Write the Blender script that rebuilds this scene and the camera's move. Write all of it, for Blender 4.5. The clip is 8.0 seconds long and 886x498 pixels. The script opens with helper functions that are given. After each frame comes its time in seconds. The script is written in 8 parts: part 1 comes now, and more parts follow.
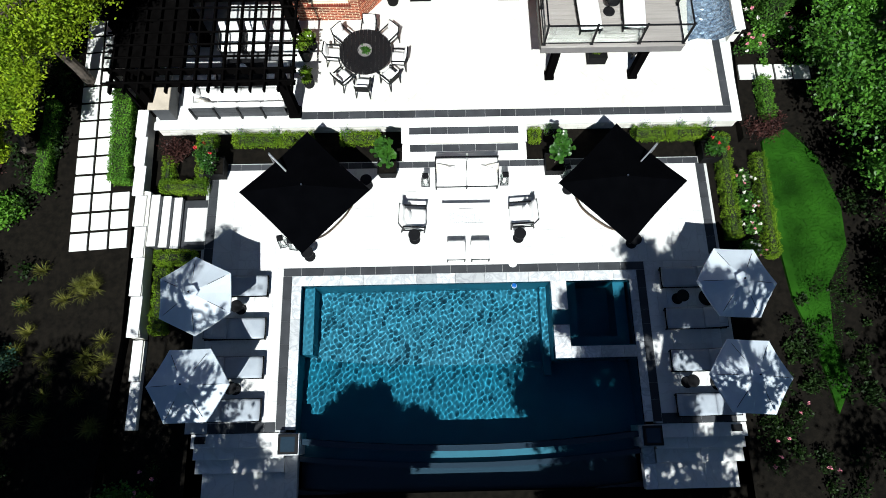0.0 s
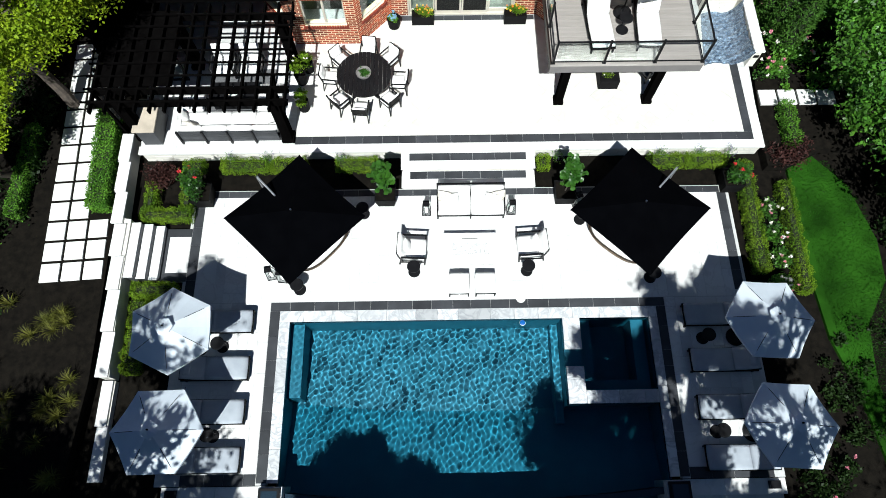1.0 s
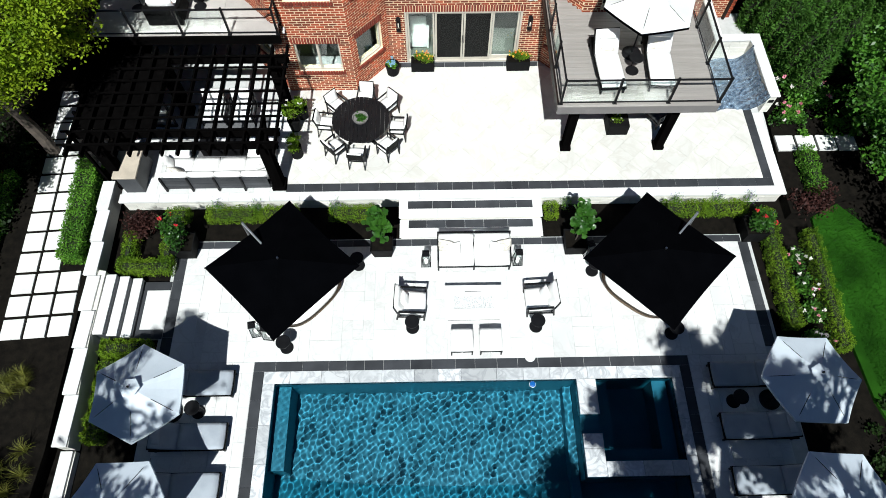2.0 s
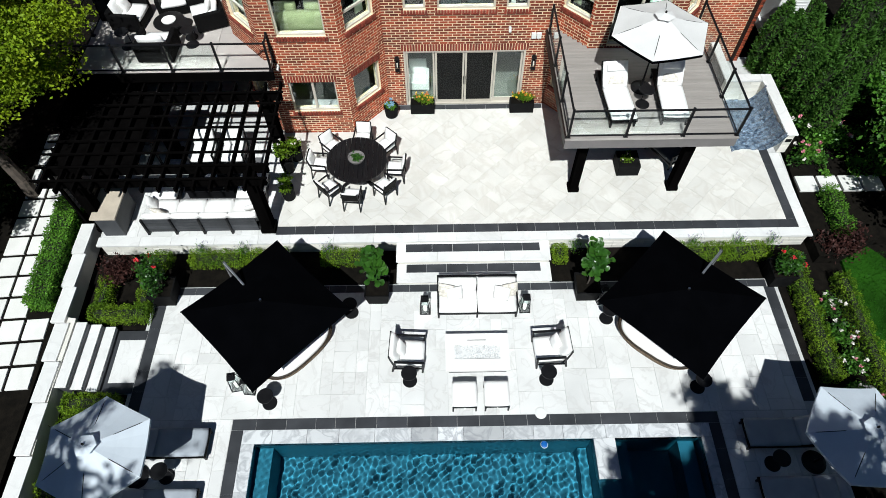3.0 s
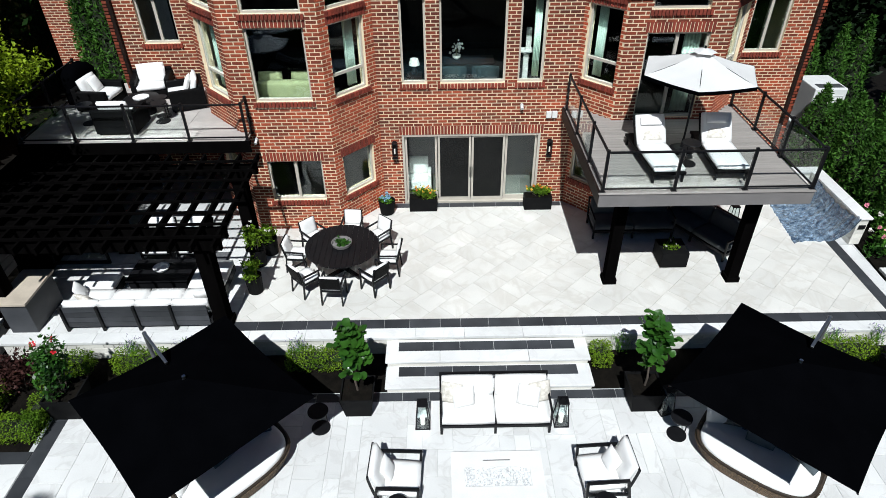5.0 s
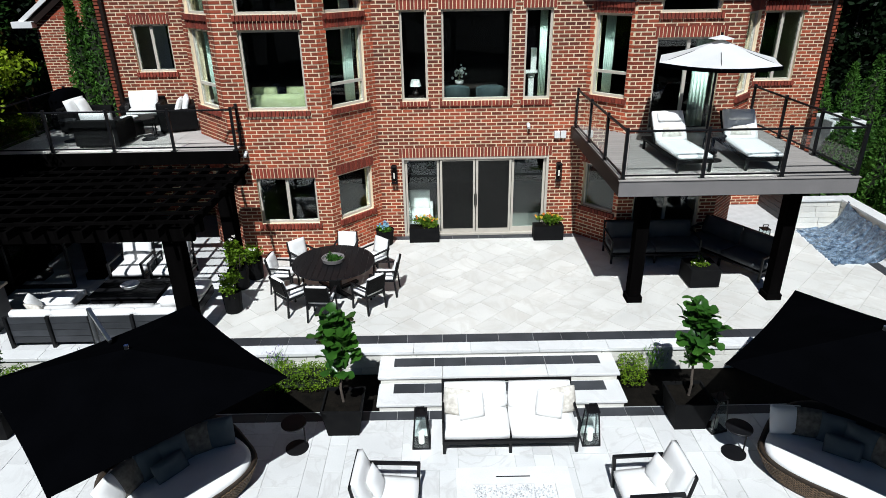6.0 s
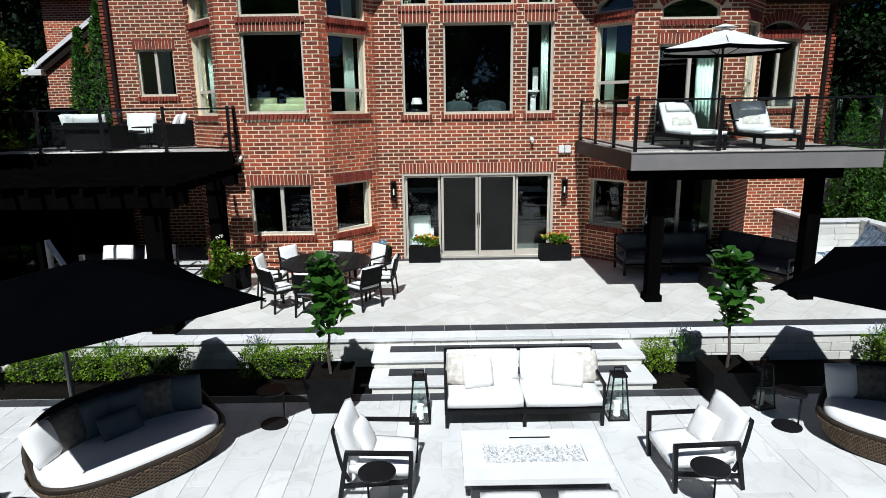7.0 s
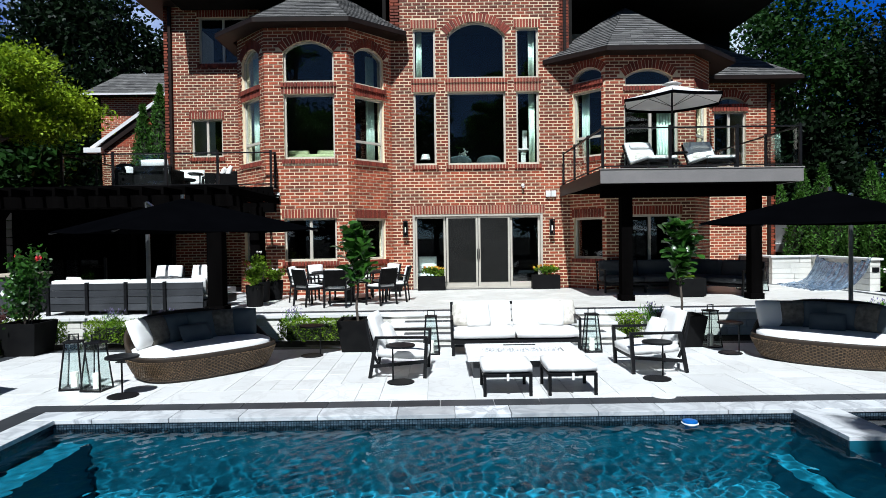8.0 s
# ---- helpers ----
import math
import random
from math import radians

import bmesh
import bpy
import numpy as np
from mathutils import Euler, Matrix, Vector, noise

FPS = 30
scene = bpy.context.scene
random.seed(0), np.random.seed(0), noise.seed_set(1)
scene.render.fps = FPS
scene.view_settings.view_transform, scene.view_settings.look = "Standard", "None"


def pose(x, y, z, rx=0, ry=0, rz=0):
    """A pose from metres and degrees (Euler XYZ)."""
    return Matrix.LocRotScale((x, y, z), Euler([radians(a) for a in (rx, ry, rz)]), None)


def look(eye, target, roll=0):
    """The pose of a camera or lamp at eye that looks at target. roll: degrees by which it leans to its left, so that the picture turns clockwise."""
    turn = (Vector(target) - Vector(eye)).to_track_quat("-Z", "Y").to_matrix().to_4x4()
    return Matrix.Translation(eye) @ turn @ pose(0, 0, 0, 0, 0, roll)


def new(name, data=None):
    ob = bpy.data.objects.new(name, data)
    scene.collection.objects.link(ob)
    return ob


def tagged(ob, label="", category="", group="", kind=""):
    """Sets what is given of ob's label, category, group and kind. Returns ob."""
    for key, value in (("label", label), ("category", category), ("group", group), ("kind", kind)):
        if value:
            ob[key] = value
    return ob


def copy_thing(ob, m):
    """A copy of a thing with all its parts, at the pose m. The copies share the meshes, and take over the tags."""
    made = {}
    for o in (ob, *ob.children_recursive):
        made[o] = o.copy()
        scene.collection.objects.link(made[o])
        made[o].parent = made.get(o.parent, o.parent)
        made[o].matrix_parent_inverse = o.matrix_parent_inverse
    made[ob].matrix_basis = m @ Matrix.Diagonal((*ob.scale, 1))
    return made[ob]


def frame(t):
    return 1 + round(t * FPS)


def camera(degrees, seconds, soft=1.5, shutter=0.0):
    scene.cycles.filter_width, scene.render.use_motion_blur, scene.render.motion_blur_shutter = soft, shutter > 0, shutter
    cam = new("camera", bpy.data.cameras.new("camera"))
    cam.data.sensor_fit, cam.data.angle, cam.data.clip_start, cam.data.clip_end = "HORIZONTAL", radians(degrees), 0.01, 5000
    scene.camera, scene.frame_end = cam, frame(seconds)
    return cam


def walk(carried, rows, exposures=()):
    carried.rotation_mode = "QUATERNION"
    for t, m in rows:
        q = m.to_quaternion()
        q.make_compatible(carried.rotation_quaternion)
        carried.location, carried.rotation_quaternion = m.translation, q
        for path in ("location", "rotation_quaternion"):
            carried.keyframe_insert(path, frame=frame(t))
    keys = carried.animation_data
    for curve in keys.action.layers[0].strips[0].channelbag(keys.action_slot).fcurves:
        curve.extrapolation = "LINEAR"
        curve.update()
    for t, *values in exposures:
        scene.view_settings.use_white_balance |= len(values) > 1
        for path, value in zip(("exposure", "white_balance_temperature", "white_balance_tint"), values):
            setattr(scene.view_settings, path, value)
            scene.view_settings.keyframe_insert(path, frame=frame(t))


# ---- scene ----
cam = camera(71.4, 8.0, 0.5)
PATH = [
    (0, (0.345, -0.887, 20.276), (0.375, -0.316, 18.359), 1.77),
    (0.5, (0.416, -0.772, 19.489), (0.440, -0.150, 17.588), 1.05),
    (1, (0.456, -0.857, 18.531), (0.473, -0.138, 16.665), 0.48),
    (1.5, (0.400, -0.736, 17.732), (0.422, 0.078, 15.905), 0.59),
    (3, (0.522, -0.591, 15.318), (0.534, 0.521, 13.655), -0.37),
    (3.5, (0.538, -0.567, 14.463), (0.546, 0.639, 12.867), -0.57),
    (4, (0.521, -0.427, 13.133), (0.531, 0.920, 11.654), -0.69),
    (4.5, (0.486, -0.392, 11.715), (0.497, 1.093, 10.375), -0.75),
    (5, (0.512, -0.408, 10.195), (0.520, 1.209, 9.019), -0.76),
    (6.5, (0.451, -0.391, 5.676), (0.456, 1.504, 5.039), -1.00),
    (7, (0.400, -0.380, 4.306), (0.413, 1.569, 3.859), -0.78),
    (7.5, (0.344, -1.094, 3.020), (0.360, 0.891, 2.782), -0.65),
    (8, (0.256, -3.028, 2.025), (0.269, -1.029, 1.984), -0.77),
]
EXPOSURES = [(0, 0.60, 6100, 4), (1.5, 0.52, 6100, 4), (3, 0.18, 6100, 5), (4, 0.14, 6050, 6), (6.5, 0.14, 5900, 7), (7.5, 0.16, 5900, 7), (8, 0.38, 5800, 6)]
walk(cam, [(t, look(eye, target, roll)) for t, eye, target, roll in PATH], EXPOSURES)

# ---- daylight ----
SUN_WAY = Vector((0.09, 0.74, -1.0))
world = bpy.data.worlds.new("world")
scene.world = world
world.use_nodes = True
wn = world.node_tree
sky = wn.nodes.new("ShaderNodeTexSky")
sky.sky_type = "NISHITA"
sky.sun_disc = False
sky.sun_elevation = math.atan2(1.0, math.hypot(0.09, 0.74))
sky.sun_rotation = math.pi + math.atan2(0.09, 0.74)
sky.air_density, sky.dust_density, sky.ozone_density = 0.40, 0.03, 3.6
wn.links.new(sky.outputs[0], wn.nodes["Background"].inputs[0])
wn.nodes["Background"].inputs[1].default_value = 0.05
sun = new("sun", bpy.data.lights.new("sun", "SUN"))
sun.data.cycles.is_caustics_light = True
sun.data.energy, sun.data.angle, sun.data.color = 5.0, radians(0.55), (1.0, 0.98, 0.945)
sun.matrix_world = look((0, 0, 40), Vector((0, 0, 40)) + SUN_WAY)

# ---- materials ----
def surf(name, a, b, scale=3.0, rough=0.6, metal=0.0, bump=0.15, fine=70.0, rand=0.0, island=0.0, fleck=0.12, spec=0.5, stretch=None, trans=0.0):
    """A procedural surface: two colours mixed by broad noise, fine grain and bump, and a value that varies by piece."""
    m = bpy.data.materials.new(name)
    m.use_nodes = True
    t = m.node_tree
    N, L = t.nodes.new, t.links.new
    p = t.nodes["Principled BSDF"]
    geo = N("ShaderNodeNewGeometry")
    src = geo.outputs["Position"]
    if stretch:
        mp = N("ShaderNodeMapping")
        mp.inputs["Scale"].default_value = stretch
        L(src, mp.inputs[0])
        src = mp.outputs[0]
    n1, n2 = N("ShaderNodeTexNoise"), N("ShaderNodeTexNoise")
    n1.inputs["Scale"].default_value, n1.inputs["Detail"].default_value = scale, 6
    n2.inputs["Scale"].default_value, n2.inputs["Detail"].default_value = fine, 3
    L(src, n1.inputs["Vector"])
    L(src, n2.inputs["Vector"])
    mr = N("ShaderNodeMapRange")
    mr.inputs[1].default_value, mr.inputs[2].default_value = 0.32, 0.68
    L(n1.outputs[0], mr.inputs[0])
    mix = N("ShaderNodeMix")
    mix.data_type = "RGBA"
    mix.inputs["A"].default_value, mix.inputs["B"].default_value = (*a, 1), (*b, 1)
    L(mr.outputs[0], mix.inputs["Factor"])
    col = mix.outputs["Result"]
    val = N("ShaderNodeMath")
    val.operation = "MULTIPLY_ADD"
    val.inputs[1].default_value, val.inputs[2].default_value = 2 * fleck, 1 - fleck
    L(n2.outputs[0], val.inputs[0])
    v = val.outputs[0]
    for amount, kind in ((rand, "obj"), (island, "isl")):
        if amount:
            if kind == "obj":
                r = N("ShaderNodeObjectInfo").outputs["Random"]
            else:
                r = geo.outputs["Random Per Island"]
            k = N("ShaderNodeMath")
            k.operation = "MULTIPLY_ADD"
            k.inputs[1].default_value, k.inputs[2].default_value = 2 * amount, 1 - amount
            L(r, k.inputs[0])
            mu = N("ShaderNodeMath")
            mu.operation = "MULTIPLY"
            L(v, mu.inputs[0])
            L(k.outputs[0], mu.inputs[1])
            v = mu.outputs[0]
    hsv = N("ShaderNodeHueSaturation")
    L(v, hsv.inputs["Value"])
    L(col, hsv.inputs["Color"])
    L(hsv.outputs[0], p.inputs["Base Color"])
    p.inputs["Roughness"].default_value, p.inputs["Metallic"].default_value = rough, metal
    p.inputs["Specular IOR Level"].default_value = spec
    if trans:
        p.inputs["Transmission Weight"].default_value = trans
    if bump:
        bn = N("ShaderNodeBump")
        bn.inputs["Strength"].default_value, bn.inputs["Distance"].default_value = bump, 0.01
        L(n2.outputs[0], bn.inputs["Height"])
        L(bn.outputs[0], p.inputs["Normal"])
    return m


def veined(name, base, vein, scale=1.1, rough=0.45, width=0.035, rand=0.08, strength=0.7):
    """Pale stone with drifting grey veins and cloudy patches."""
    m = surf(name, base, tuple(c * 0.86 for c in base), 0.9, rough, bump=0.05, fine=45, rand=rand, fleck=0.06)
    t = m.node_tree
    N, L = t.nodes.new, t.links.new
    geo, oi = N("ShaderNodeNewGeometry"), N("ShaderNodeObjectInfo")
    shift = N("ShaderNodeVectorMath")
    shift.operation = "MULTIPLY_ADD"
    comb = N("ShaderNodeCombineXYZ")
    for i in range(3):
        L(oi.outputs["Random"], comb.inputs[i])
    shift.inputs[1].default_value = (37, 53, 11)
    L(comb.outputs[0], shift.inputs[0])
    L(geo.outputs["Position"], shift.inputs[2])
    n = N("ShaderNodeTexNoise")
    n.inputs["Scale"].default_value, n.inputs["Detail"].default_value, n.inputs["Distortion"].default_value = scale, 7, 1.4
    L(shift.outputs[0], n.inputs["Vector"])
    off = N("ShaderNodeMath")
    off.operation = "SUBTRACT"
    off.inputs[1].default_value = 0.5
    L(n.outputs[0], off.inputs[0])
    ab = N("ShaderNodeMath")
    ab.operation = "ABSOLUTE"
    L(off.outputs[0], ab.inputs[0])
    mr = N("ShaderNodeMapRange")
    mr.inputs[1].default_value, mr.inputs[2].default_value = 0.0, width
    mr.inputs[3].default_value, mr.inputs[4].default_value = strength, 0.0
    L(ab.outputs[0], mr.inputs[0])
    n2 = N("ShaderNodeTexNoise")
    n2.inputs["Scale"].default_value = 0.8
    L(shift.outputs[0], n2.inputs["Vector"])
    mm = N("ShaderNodeMath")
    mm.operation = "MULTIPLY"
    L(mr.outputs[0], mm.inputs[0])
    L(n2.outputs[0], mm.inputs[1])
    mix = N("ShaderNodeMix")
    mix.data_type = "RGBA"
    p = t.nodes["Principled BSDF"]
    old = p.inputs["Base Color"].links[0].from_socket
    L(old, mix.inputs["A"])
    mix.inputs["B"].default_value = (*vein, 1)
    L(mm.outputs[0], mix.inputs["Factor"])
    L(mix.outputs["Result"], p.inputs["Base Color"])
    return m


def leafy(name, a, b, rough=0.5, spec=0.12):
    """Foliage whose every leaf has its own shade, a little light passing through."""
    m = surf(name, a, b, 1.3, rough, bump=0.0, fine=9, island=0.45, fleck=0.2, spec=spec)
    t = m.node_tree
    p = t.nodes["Principled BSDF"]
    tr = t.nodes.new("ShaderNodeBsdfTranslucent")
    t.links.new(p.inputs["Base Color"].links[0].from_socket, tr.inputs[0])
    mx = t.nodes.new("ShaderNodeMixShader")
    mx.inputs[0].default_value = 0.3
    t.links.new(p.outputs[0], mx.inputs[1])
    t.links.new(tr.outputs[0], mx.inputs[2])
    t.links.new(mx.outputs[0], t.nodes["Material Output"].inputs[0])
    return m


def glassy(name, tint=(1, 1, 1), rough=0.0, ior=1.45):
    m = bpy.data.materials.new(name)
    m.use_nodes = True
    p = m.node_tree.nodes["Principled BSDF"]
    p.inputs["Base Color"].default_value = (*tint, 1)
    p.inputs["Transmission Weight"].default_value = 1.0
    p.inputs["Roughness"].default_value, p.inputs["IOR"].default_value = rough, ior
    return m


M_BRICK = surf("red_brick", (0.32, 0.060, 0.022), (0.165, 0.033, 0.013), 1.2, 0.8, bump=0.3, fine=60, island=0.42, rand=0.42, fleck=0.2)
M_SOLDIER = surf("deep_red_brick", (0.235, 0.036, 0.017), (0.15, 0.025, 0.013), 1.2, 0.8, bump=0.3, fine=60, island=0.3, fleck=0.2)
M_MORTAR = surf("pale_mortar", (0.80, 0.65, 0.45), (0.68, 0.55, 0.37), 4, 0.9, bump=0.3)
M_FRAME = surf("taupe_window_paint", (0.50, 0.46, 0.39), (0.45, 0.41, 0.35), 5, 0.45, bump=0.02)
M_GLASS = glassy("window_glass", (0.75, 0.86, 0.84))
M_RAILGLASS = glassy("rail_glass", (0.88, 0.95, 0.94))
# near-black, so the dimness indoors is in the colour itself
M_ROOM = surf("shade_dark_room", (0.014, 0.013, 0.012), (0.010, 0.009, 0.008), 2, 0.9, spec=0.1)
M_INDOORTILE = surf("grey_green_floor_tile", (0.15, 0.155, 0.13), (0.11, 0.115, 0.10), 2, 0.5, bump=0.03)
M_CURTAIN = surf("mint_curtain", (0.62, 0.72, 0.62), (0.5, 0.62, 0.52), 3, 0.9)
M_SHINGLE = surf("grey_asphalt_shingle", (0.12, 0.115, 0.11), (0.075, 0.072, 0.07), 2, 0.9, bump=0.4, fine=120, island=0.35, fleck=0.3)
M_SOFFIT = surf("dark_brown_soffit", (0.018, 0.011, 0.009), (0.012, 0.008, 0.007), 3, 0.5, bump=0.05, spec=0.15)
M_BLACK = surf("black_powder_coat", (0.005, 0.005, 0.006), (0.008, 0.008, 0.009), 6, 0.45, bump=0.03, spec=0.2)
M_BLACKWOOD = surf("black_stained_timber", (0.0018, 0.0016, 0.0016), (0.003, 0.0027, 0.0027), 4, 0.7, bump=0.2, stretch=(1, 1, 0.2), spec=0.0)
M_DECK = surf("grey_composite_deck", (0.30, 0.275, 0.255), (0.25, 0.23, 0.21), 2, 0.7, bump=0.1, rand=0.06, stretch=(0.4, 6, 1))
M_FASCIA = surf("grey_deck_fascia", (0.20, 0.185, 0.18), (0.17, 0.16, 0.155), 2, 0.6, bump=0.08)
M_TILE = veined("pale_marble_paver", (0.71, 0.705, 0.69), (0.42, 0.40, 0.38), strength=0.55)
M_TERRACE = veined("warm_marble_paver", (0.71, 0.69, 0.645), (0.46, 0.42, 0.36), 0.8, 0.45, 0.07, 0.06, 0.6)
M_COPING = veined("white_stone_coping", (0.74, 0.735, 0.72), (0.45, 0.44, 0.43), rand=0.05, strength=0.4)
M_POOLCOPING = veined("grey_marble_coping", (0.60, 0.61, 0.62), (0.22, 0.23, 0.25), 2.2, 0.4, 0.09, 0.26, 1.0)
M_DARKTILE = surf("charcoal_slate_tile", (0.030, 0.032, 0.036), (0.048, 0.050, 0.056), 2, 0.5, bump=0.12, rand=0.22, spec=0.3)
M_BLOCK = surf("cream_wall_block", (0.68, 0.66, 0.60), (0.58, 0.56, 0.51), 2, 0.8, bump=0.3, fine=30, island=0.12, rand=0.12)
M_GROUT = surf("grey_grout", (0.52, 0.52, 0.51), (0.44, 0.44, 0.43), 5, 0.9)
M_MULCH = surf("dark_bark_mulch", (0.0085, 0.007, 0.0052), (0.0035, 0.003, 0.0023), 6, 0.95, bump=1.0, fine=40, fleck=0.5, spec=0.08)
M_POOL = surf("blue_pool_plaster", (0.004, 0.105, 0.158), (0.003, 0.083, 0.130), 1.5, 0.6, bump=0.1)
M_POOLTILE = surf("dark_mosaic_band", (0.010, 0.022, 0.036), (0.018, 0.034, 0.052), 40, 0.25, bump=0.1)
M_LAWN = surf("cut_grass", (0.022, 0.085, 0.006), (0.007, 0.030, 0.002), 0.9, 0.9, bump=1.0, fine=60, fleck=0.4, spec=0.05)

# ---- building tools ----
def thing(name, at=(0, 0, 0), rz=0.0, label="", category="", group="", kind=""):
    ob = new(name)
    ob.empty_display_size = 0.2
    ob.matrix_basis = pose(*at, 0, 0, rz)
    return tagged(ob, label, category, group, kind)


def part(name, bm, material, parent=None, label="", kind="", smooth=False):
    me = bpy.data.meshes.new(name)
    bm.normal_update()
    bm.to_mesh(me)
    bm.free()
    me.materials.append(material)
    if smooth:
        me.polygons.foreach_set("use_smooth", [True] * len(me.polygons))
    ob = new(name, me)
    ob.parent = parent
    return tagged(ob, label, "", "", kind)


def raw(name, verts, faces, material, parent=None, label="", kind="", smooth=False):
    me = bpy.data.meshes.new(name)
    me.from_pydata(verts, [], faces)
    me.materials.append(material)
    if smooth:
        me.polygons.foreach_set("use_smooth", [True] * len(me.polygons))
    ob = new(name, me)
    ob.parent = parent
    return tagged(ob, label, "", "", kind)


def box(bm, x0, x1, y0, y1, z0, z1, r=0.0, m=None):
    """A box, its edges rounded by r, turned by m."""
    g = bmesh.ops.create_cube(bm, size=1.0)["verts"]
    k = Matrix.LocRotScale(((x0 + x1) / 2, (y0 + y1) / 2, (z0 + z1) / 2), None, (x1 - x0, y1 - y0, z1 - z0))
    bmesh.ops.transform(bm, matrix=k, verts=g)
    if r:
        e = list({e for v in g for e in v.link_edges})
        out = bmesh.ops.bevel(bm, geom=e, offset=r, segments=2, profile=0.6, affect="EDGES")
        g = list({v for f in out["faces"] for v in f.verts} | {v for v in g if v.is_valid})
    if m is not None:
        bmesh.ops.transform(bm, matrix=m, verts=[v for v in g if v.is_valid])
    return bm


def slab(x0, x1, y0, y1, z0, z1, r=0.0, m=None):
    return box(bmesh.new(), x0, x1, y0, y1, z0, z1, r, m)


def bar(bm, a, b, w=0.04, h=None, r=0.0):
    """A bar of rectangular section from a to b."""
    a, b = Vector(a), Vector(b)
    h = h or w
    d = b - a
    q = d.to_track_quat("Z", "Y" if abs(d.normalized().z) < 0.99 else "X")
    m = Matrix.Translation((a + b) / 2) @ q.to_matrix().to_4x4()
    return box(bm, -w / 2, w / 2, -h / 2, h / 2, -d.length / 2, d.length / 2, r, m)


def rod(bm, a, b, r0, r1=None, n=10):
    a, b = Vector(a), Vector(b)
    d = b - a
    m = Matrix.Translation((a + b) / 2) @ d.to_track_quat("Z", "Y").to_matrix().to_4x4()
    bmesh.ops.create_cone(bm, cap_ends=True, segments=n, radius1=r0, radius2=r0 if r1 is None else r1, depth=d.length, matrix=m)
    return bm


def lathe(profile, n=20):
    """A turned body from (radius, height) pairs."""
    bm = bmesh.new()
    rings = [[bm.verts.new((r * math.cos(a), r * math.sin(a), z)) for a in (2 * math.pi * i / n for i in range(n))] for r, z in profile]
    for p, q in zip(rings, rings[1:]):
        for i in range(n):
            bm.faces.new((p[i], p[(i + 1) % n], q[(i + 1) % n], q[i]))
    bm.faces.new(rings[-1])
    bm.faces.new(rings[0][::-1])
    return bm


def cushion(sx, sy, sz, puff=0.25, n=6, m=None):
    """A stuffed cushion: pinched at its rim, fuller in the middle."""
    bm = bmesh.new()
    bmesh.ops.create_grid(bm, x_segments=n, y_segments=n, size=0.5)
    top = list(bm.verts)
    out = bmesh.ops.duplicate(bm, geom=bm.verts[:] + bm.edges[:] + bm.faces[:])
    low = [v for v in out["geom"] if isinstance(v, bmesh.types.BMVert)]
    bmesh.ops.reverse_faces(bm, faces=[f for f in out["geom"] if isinstance(f, bmesh.types.BMFace)])
    for vs, s in ((top, 1), (low, -1)):
        for v in vs:
            u, w = abs(v.co.x * 2), abs(v.co.y * 2)
            f = (1 - u ** 4) * (1 - w ** 4)
            v.co.z = s * sz * 0.5 * ((1 - puff) * min(1, (1 - max(u, w)) * 6 + 0.72) + puff * f)
    be = [e for e in bm.edges if e.is_boundary]
    bmesh.ops.bridge_loops(bm, edges=be)
    for v in bm.verts:
        v.co.x *= sx * (1 - 0.03 * abs(v.co.y * 2) ** 2)
        v.co.y *= sy * (1 - 0.03 * abs(v.co.x / sx * 2) ** 2)
    bmesh.ops.recalc_face_normals(bm, faces=bm.faces)
    if m is not None:
        bmesh.ops.transform(bm, matrix=m, verts=bm.verts)
    return bm


def prism(points, z0, z1):
    """A flat body with a polygon for its plan."""
    bm = bmesh.new()
    lo = [bm.verts.new((x, y, z0)) for x, y in points]
    hi = [bm.verts.new((x, y, z1)) for x, y in points]
    bm.faces.new(lo[::-1])
    bm.faces.new(hi)
    for i in range(len(points)):
        j = (i + 1) % len(points)
        bm.faces.new((lo[i], lo[j], hi[j], hi[i]))
    bmesh.ops.recalc_face_normals(bm, faces=bm.faces)
    return bm

# ---- sky far behind the house: blue with a few white clouds ----
def sky_backdrop():
    m = bpy.data.materials.new("blue_sky_with_clouds")
    m.use_nodes = True
    t = m.node_tree
    N, L = t.nodes.new, t.links.new
    geo, mp, n, ramp, em = N("ShaderNodeNewGeometry"), N("ShaderNodeMapping"), N("ShaderNodeTexNoise"), N("ShaderNodeValToRGB"), N("ShaderNodeEmission")
    mp.inputs["Scale"].default_value = (0.0022, 0.0022, 0.0045)
    mp.inputs["Location"].default_value = (0.62, 0.0, 0.15)
    n.inputs["Scale"].default_value, n.inputs["Detail"].default_value = 1.6, 8
    L(geo.outputs["Position"], mp.inputs[0])
    L(mp.outputs[0], n.inputs["Vector"])
    L(n.outputs[0], ramp.inputs[0])
    e = ramp.color_ramp.elements
    e[0].position, e[0].color = 0.47, (0.008, 0.07, 0.36, 1)
    e[1].position, e[1].color = 0.62, (0.62, 0.68, 0.74, 1)
    L(ramp.outputs[0], em.inputs[0])
    L(em.outputs[0], t.nodes["Material Output"].inputs[0])
    raw("backdrop", [(-900, 700, -20), (900, 700, -20), (900, 700, 520), (-900, 700, 520)], [(0, 1, 2, 3)], m, None, "distant blue sky with white clouds", "structure")


sky_backdrop()

# ---- ground, pool and terraces ----
H = 0.45                                   # upper terrace over the pool deck
POOL_L, POOL_R, POOL_N = -4.17, 6.99, 3.98


def edge_y(x, base=-0.95, sag=0.32):
    """The curved south edge of the pool."""
    return base - sag * (1 - ((x - 1.4) / 5.52) ** 2)


